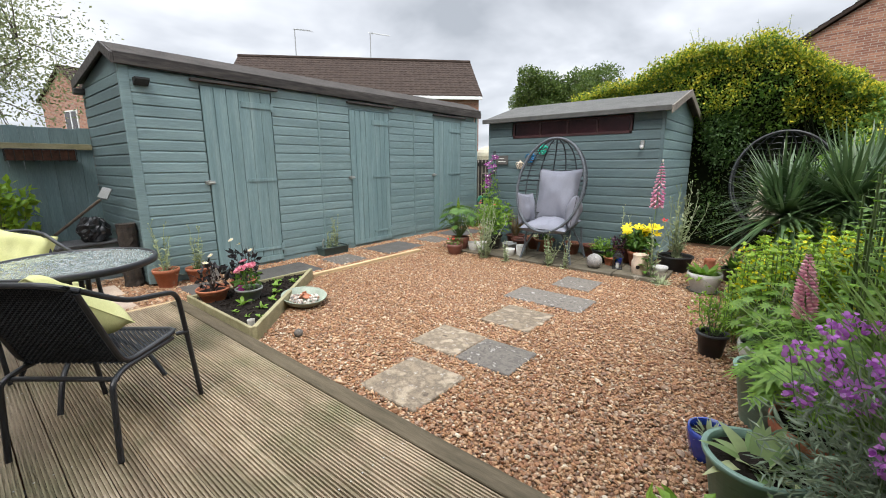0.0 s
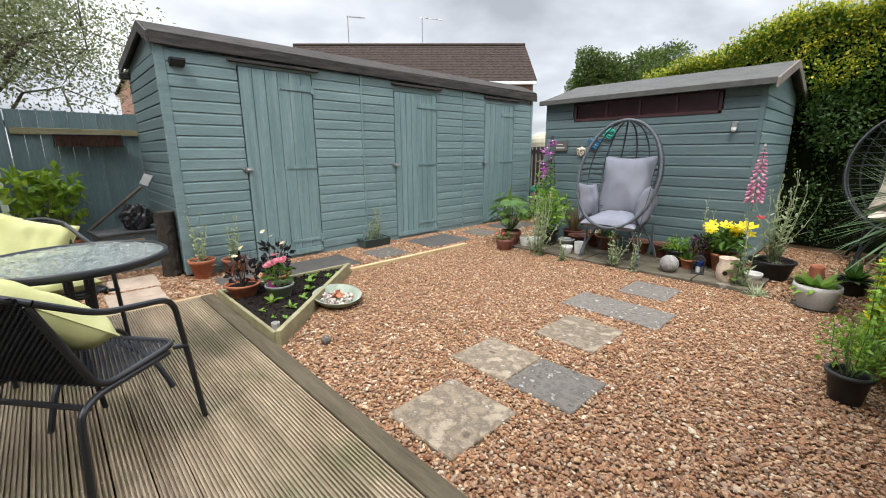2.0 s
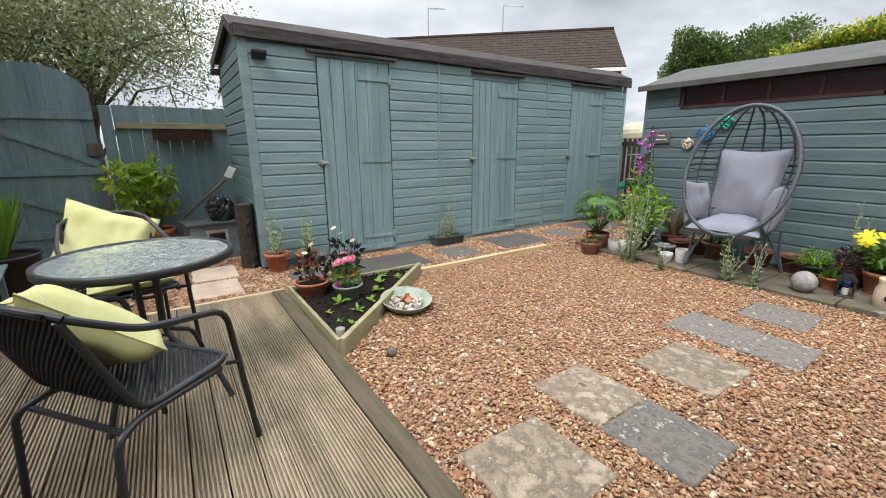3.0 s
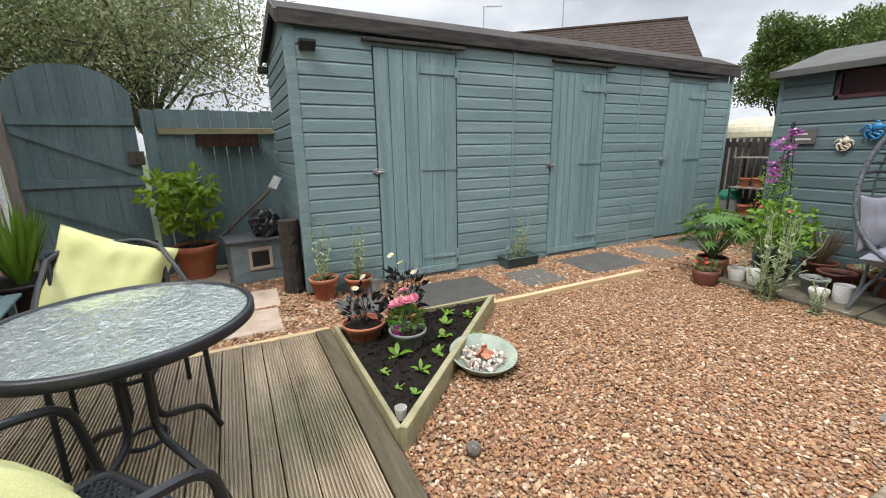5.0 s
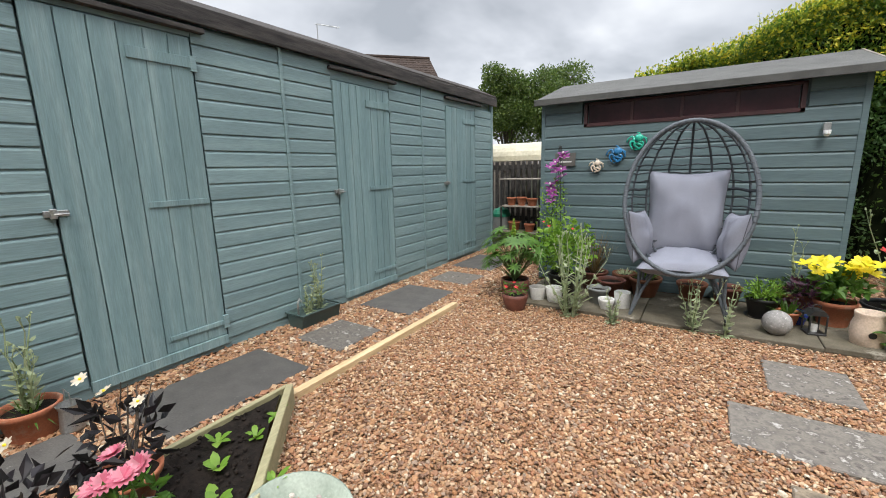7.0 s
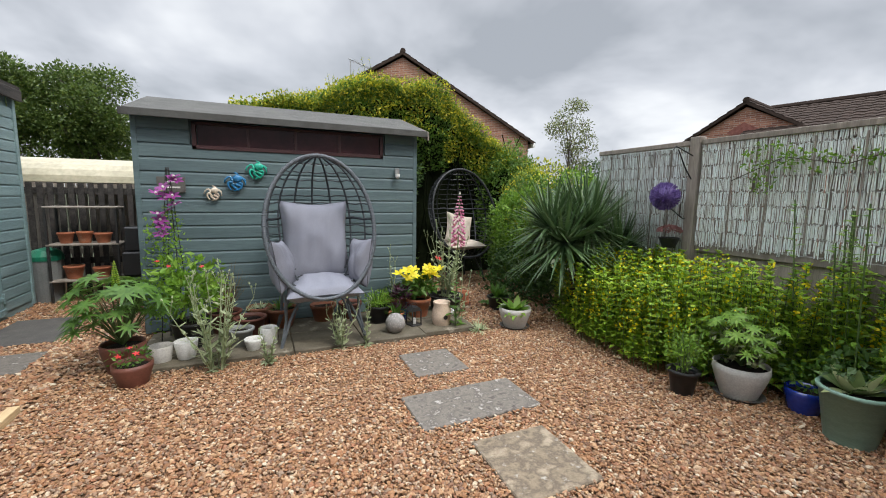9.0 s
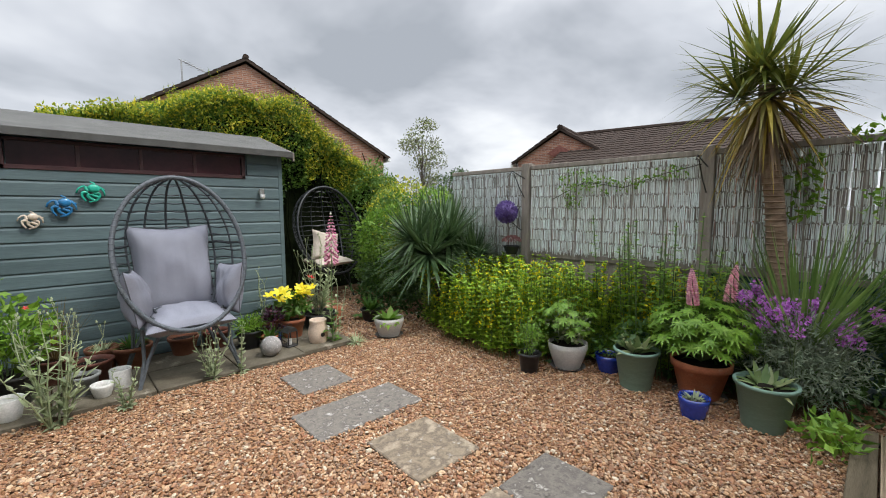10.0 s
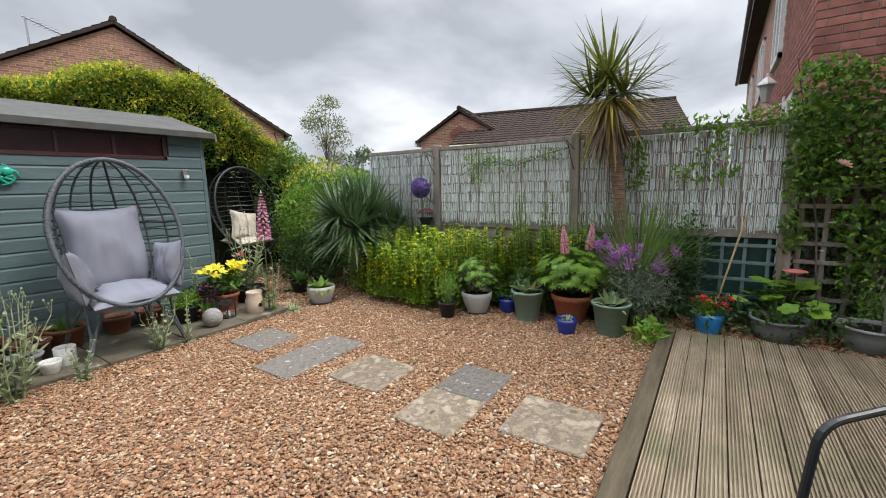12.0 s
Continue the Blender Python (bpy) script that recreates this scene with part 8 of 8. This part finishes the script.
# ---- trees beyond the fences ----
def tree(name, label, at, h, r, material, trunk_r, leaf, count, clumps=9, low=0.35, squash=0.8):
    t = thing(name, label, "tree", at)
    m = Mesh()
    m.tube([(0, 0, 0), (r * 0.04, 0, h * 0.3), (0, r * 0.05, h * 0.7)], [trunk_r, trunk_r * 0.7, trunk_r * 0.25], 8)
    pts = []
    for k in range(clumps):
        a = k * 2.4 + uni(-0.3, 0.3)
        q = uni(0.25, 0.72) * r
        z = h * uni(low + 0.12, 0.9)
        q *= math.sqrt(max(0.1, 1 - ((z / h - 0.6) / 0.55) ** 2))
        c = Vector((math.cos(a) * q, math.sin(a) * q, z))
        pts.append((c, r * uni(0.3, 0.5)))
        m.tube([(0, 0, max(h * 0.2, z - h * 0.3)), c * 0.6 + Vector((0, 0, z * 0.35)), c], [trunk_r * 0.4, trunk_r * 0.25, 0.01], 6)
        for _ in range(4):
            e = c + around() * r * 0.35
            m.tube([c, e], [0.015, 0.004], 4)
    part("trunk", m, BARK, t)

    def pt():
        c, q = pts[rnd.randrange(len(pts))]
        d = around()
        return c + Vector((d.x, d.y, d.z * squash)) * q * uni(0.45, 1.08) * (1 + 0.3 * noise.noise(d * 2 + c)), d
    part("crown", leaf_cloud(count, pt, leaf), material, t, kind="stuff")


L_GARDEN = leafy("mid_yellow_green_tree_leaf", [(0.045, 0.085, 0.018), (0.1, 0.155, 0.03), (0.07, 0.12, 0.022), (0.17, 0.22, 0.04)])
tree("birch_tree", "airy grey-green tree beyond the arched gate", (-11.5, 0.6, 0), 5.4, 3.1, L_TREE, 0.1, 0.075, 34000, 34)
tree("broadleaf_tree", "dense dark green tree beyond the painted fence", (-10.2, -1.6, 0), 4.9, 2.2, L_TREE, 0.1, 0.08, 20000, 24)
tree("garden_tree", "rounded green tree behind the small shed", (-12.8, 27.6, 0), 7.6, 2.3, L_GARDEN, 0.14, 0.17, 26000, 30, 0.3)
tree("garden_tree", "second rounded green tree behind the small shed", (-9.8, 28.4, 0), 7.4, 2.15, L_GARDEN, 0.14, 0.17, 24000, 30, 0.3)
tree("sapling", "thin pale young tree beyond the fence corner", (9.4, 16.4, 0), 5.7, 1.05, L_TREE, 0.04, 0.1, 3600, 20, 0.2)
tree("conifer", "dark small tree beyond the fence corner", (11.2, 16.6, 0), 3.4, 1.0, L_DARK, 0.08, 0.12, 2600, 11, 0.2)
tree("golden_shrub", "golden shrub beyond the painted fence", (-14, 6.6, 0), 2.9, 1.3, L_YELLOWGREEN, 0.08, 0.09, 2500, 9, 0.1)
tree("far_tree", "low distant dark tree beyond the fences", (14, 26, 0), 4.2, 2.6, L_DARK, 0.2, 0.2, 2500, 9, 0.2)

# ---- loose gravel ----
def gravel():
    rng = np.random.default_rng(5)

    def field(x0, x1, y0, y1, cell):
        nx, ny = int((x1 - x0) / cell), int((y1 - y0) / cell)
        gx, gy = np.meshgrid(np.arange(nx), np.arange(ny), indexing="ij")
        p = np.stack([x0 + (gx.ravel() + rng.uniform(0, 1, nx * ny)) * cell, y0 + (gy.ravel() + rng.uniform(0, 1, nx * ny)) * cell], 1)
        x, y = p[:, 0], p[:, 1]
        keep = np.ones(len(p), bool)

        def cut(a0, a1, b0, b1):
            keep[(x > a0) & (x < a1) & (y > b0) & (y < b1)] = False
        cut(-3.78, 1.1, 0, 2.455)
        cut(-6.5, -4.71, 2.44, 8.8)
        cut(-3.26, -0.63, 7.07, 9.1)
        cut(-3.2, -0.3, 6.1, 7.1)
        cut(-4.72, -4.69, 2.4, 8.8)
        for ob in list(scene.objects):
            if ob.get("category") == "paving slab":
                xs_ = [v[0] for v in ob.bound_box]
                ys_ = [v[1] for v in ob.bound_box]
                c = ob.matrix_basis.translation
                cut(c.x + min(xs_) + 0.004, c.x + max(xs_) - 0.004, c.y + min(ys_) + 0.004, c.y + max(ys_) - 0.004)
        keep[(x > -3.65) & (y > 2.45) & ((x + 2.33) / -1.28 + (y - 2.46) / 0.001 * 0 > 0) & ((y - 2.46) < (-(x + 2.33)) * 1.04 + 0.0) & (y < 3.82)] = False
        return p[keep]
    t = (1 + 5 ** 0.5) / 2
    ico = np.array([(-1, t, 0), (1, t, 0), (-1, -t, 0), (1, -t, 0), (0, -1, t), (0, 1, t), (0, -1, -t), (0, 1, -t), (t, 0, -1), (t, 0, 1), (-t, 0, -1), (-t, 0, 1)]) / math.sqrt(1 + t * t)
    ico_f = np.array([(0, 11, 5), (0, 5, 1), (0, 1, 7), (0, 7, 10), (0, 10, 11), (1, 5, 9), (5, 11, 4), (11, 10, 2), (10, 7, 6), (7, 1, 8), (3, 9, 4), (3, 4, 2), (3, 2, 6), (3, 6, 8), (3, 8, 9),
                      (4, 9, 5), (2, 4, 11), (6, 2, 10), (8, 6, 7), (9, 8, 1)])
    octa = np.array([(1, 0, 0), (-1, 0, 0), (0, 1, 0), (0, -1, 0), (0, 0, 1), (0, 0, -1)], float)
    octa_f = np.array([(0, 2, 4), (2, 1, 4), (1, 3, 4), (3, 0, 4), (2, 0, 5), (1, 2, 5), (3, 1, 5), (0, 3, 5)])

    def build(name, p, base_v, base_f, s0, s1, smooth, drop=0.0):
        n = len(p)
        size = np.exp(rng.normal(0, 0.28, n)) * (s0 + s1) / 2
        ax = np.stack([size * rng.uniform(0.9, 1.45, n), size * rng.uniform(0.7, 1.0, n), size * rng.uniform(0.4, 0.7, n)], 1)
        v = base_v[None] * ax[:, None, :] * rng.uniform(0.74, 1.2, (n, len(base_v), 1))
        a, b = rng.uniform(0, 6.283, n), rng.normal(0, 0.35, n)
        cb, sb = np.cos(b)[:, None], np.sin(b)[:, None]
        v[..., 0], v[..., 2] = v[..., 0] * cb - v[..., 2] * sb, v[..., 0] * sb + v[..., 2] * cb
        ca, sa = np.cos(a)[:, None], np.sin(a)[:, None]
        v[..., 0], v[..., 1] = v[..., 0] * ca - v[..., 1] * sa, v[..., 0] * sa + v[..., 1] * ca
        v[..., 0] += p[:, 0:1]
        v[..., 1] += p[:, 1:2]
        v[..., 2] += rng.uniform(-0.009, 0.01, n)[:, None] - drop
        f = (base_f[None] + (np.arange(n) * len(base_v))[:, None, None]).reshape(-1, 3)
        me = bpy.data.meshes.new(name)
        me.vertices.add(v.shape[0] * v.shape[1])
        me.vertices.foreach_set("co", v.reshape(-1).astype(np.float32))
        me.loops.add(f.size)
        me.loops.foreach_set("vertex_index", f.reshape(-1).astype(np.int32))
        me.polygons.add(len(f))
        me.polygons.foreach_set("loop_start", np.arange(0, f.size, 3, dtype=np.int32))
        me.update(calc_edges=True)
        me.polygons.foreach_set("use_smooth", [smooth] * len(f))
        me.materials.append(STONES)
        ob = new(name, me)
        tagged(ob, "loose orange, brown and cream pea gravel", "gravel", kind="stuff")
    near_p = field(-3.6, 1.0, 2.45, 6.1, 0.0138)
    build("gravel", near_p, ico, ico_f, 0.0072, 0.0108, False)
    build("gravel", field(-3.6, 1.0, 2.45, 6.1, 0.017), octa, octa_f, 0.0105, 0.014, False, 0.014)
    rest = [field(-4.7, -3.6, 2.45, 7.2, 0.0175), field(-6.2, -3.6, 0.05, 2.45, 0.019), field(-3.6, 1.4, 6.1, 8.8, 0.021), field(-4.7, -3.2, 7.2, 9.2, 0.022), field(0.9, 1.6, 0.3, 2.45, 0.022)]
    build("gravel", np.concatenate(rest), octa, octa_f, 0.0125, 0.017, False)


gravel()


# ---- brickwork ----
def bricks(parent, along, a0, a1, z0, z1, plane, material, hole=None, cut=None):
    """Running-bond bricks on a wall; along x they face +y, along y they face -x."""
    me = {}
    for row_ in range(int((z1 - z0) / 0.075)):
        z = z0 + row_ * 0.075
        a = a0 - (0.1125 if row_ % 2 else 0)
        while a < a1 - 0.02:
            lo, hi = max(a, a0), min(a + 0.215, a1)
            a += 0.225
            if hi - lo < 0.03 or (hole and lo < hole[1] and hi > hole[0] and z + 0.065 > hole[2] and z < hole[3]):
                continue
            if cut and cut(lo, z):
                continue
            key = round(hi - lo, 3)
            if key not in me:
                m = Mesh()
                if along == "x":
                    m.box((0, -0.02, 0), (hi - lo, 0, 0.065), 0.003)
                else:
                    m.box((0, 0, 0), (0.02, hi - lo, 0.065), 0.003)
                me[key] = m.data("brick")
            part("brick", me[key], material, parent, at=(lo, plane, z) if along == "x" else (plane, lo, z))


bricks(house, "x", -6.1, -5.34, 1.2, 3.0, HY, BRICK)
bricks(house, "x", -5.34, -4.3, 2.26, 2.7, HY, BRICK)
bricks(house, "x", -6.1, -4.3, 0.0, 1.14, HY, BUFFBRICK)
bricks(nh, "y", -0.3, NY - 0.004, 1.0, 4.3, NX, BRICK)
bricks(nh, "x", NX + 0.01, 6.5, 1.6, 4.9, NY, BRICK, hole=(4.95, 6.15, 3.1, 4.45))
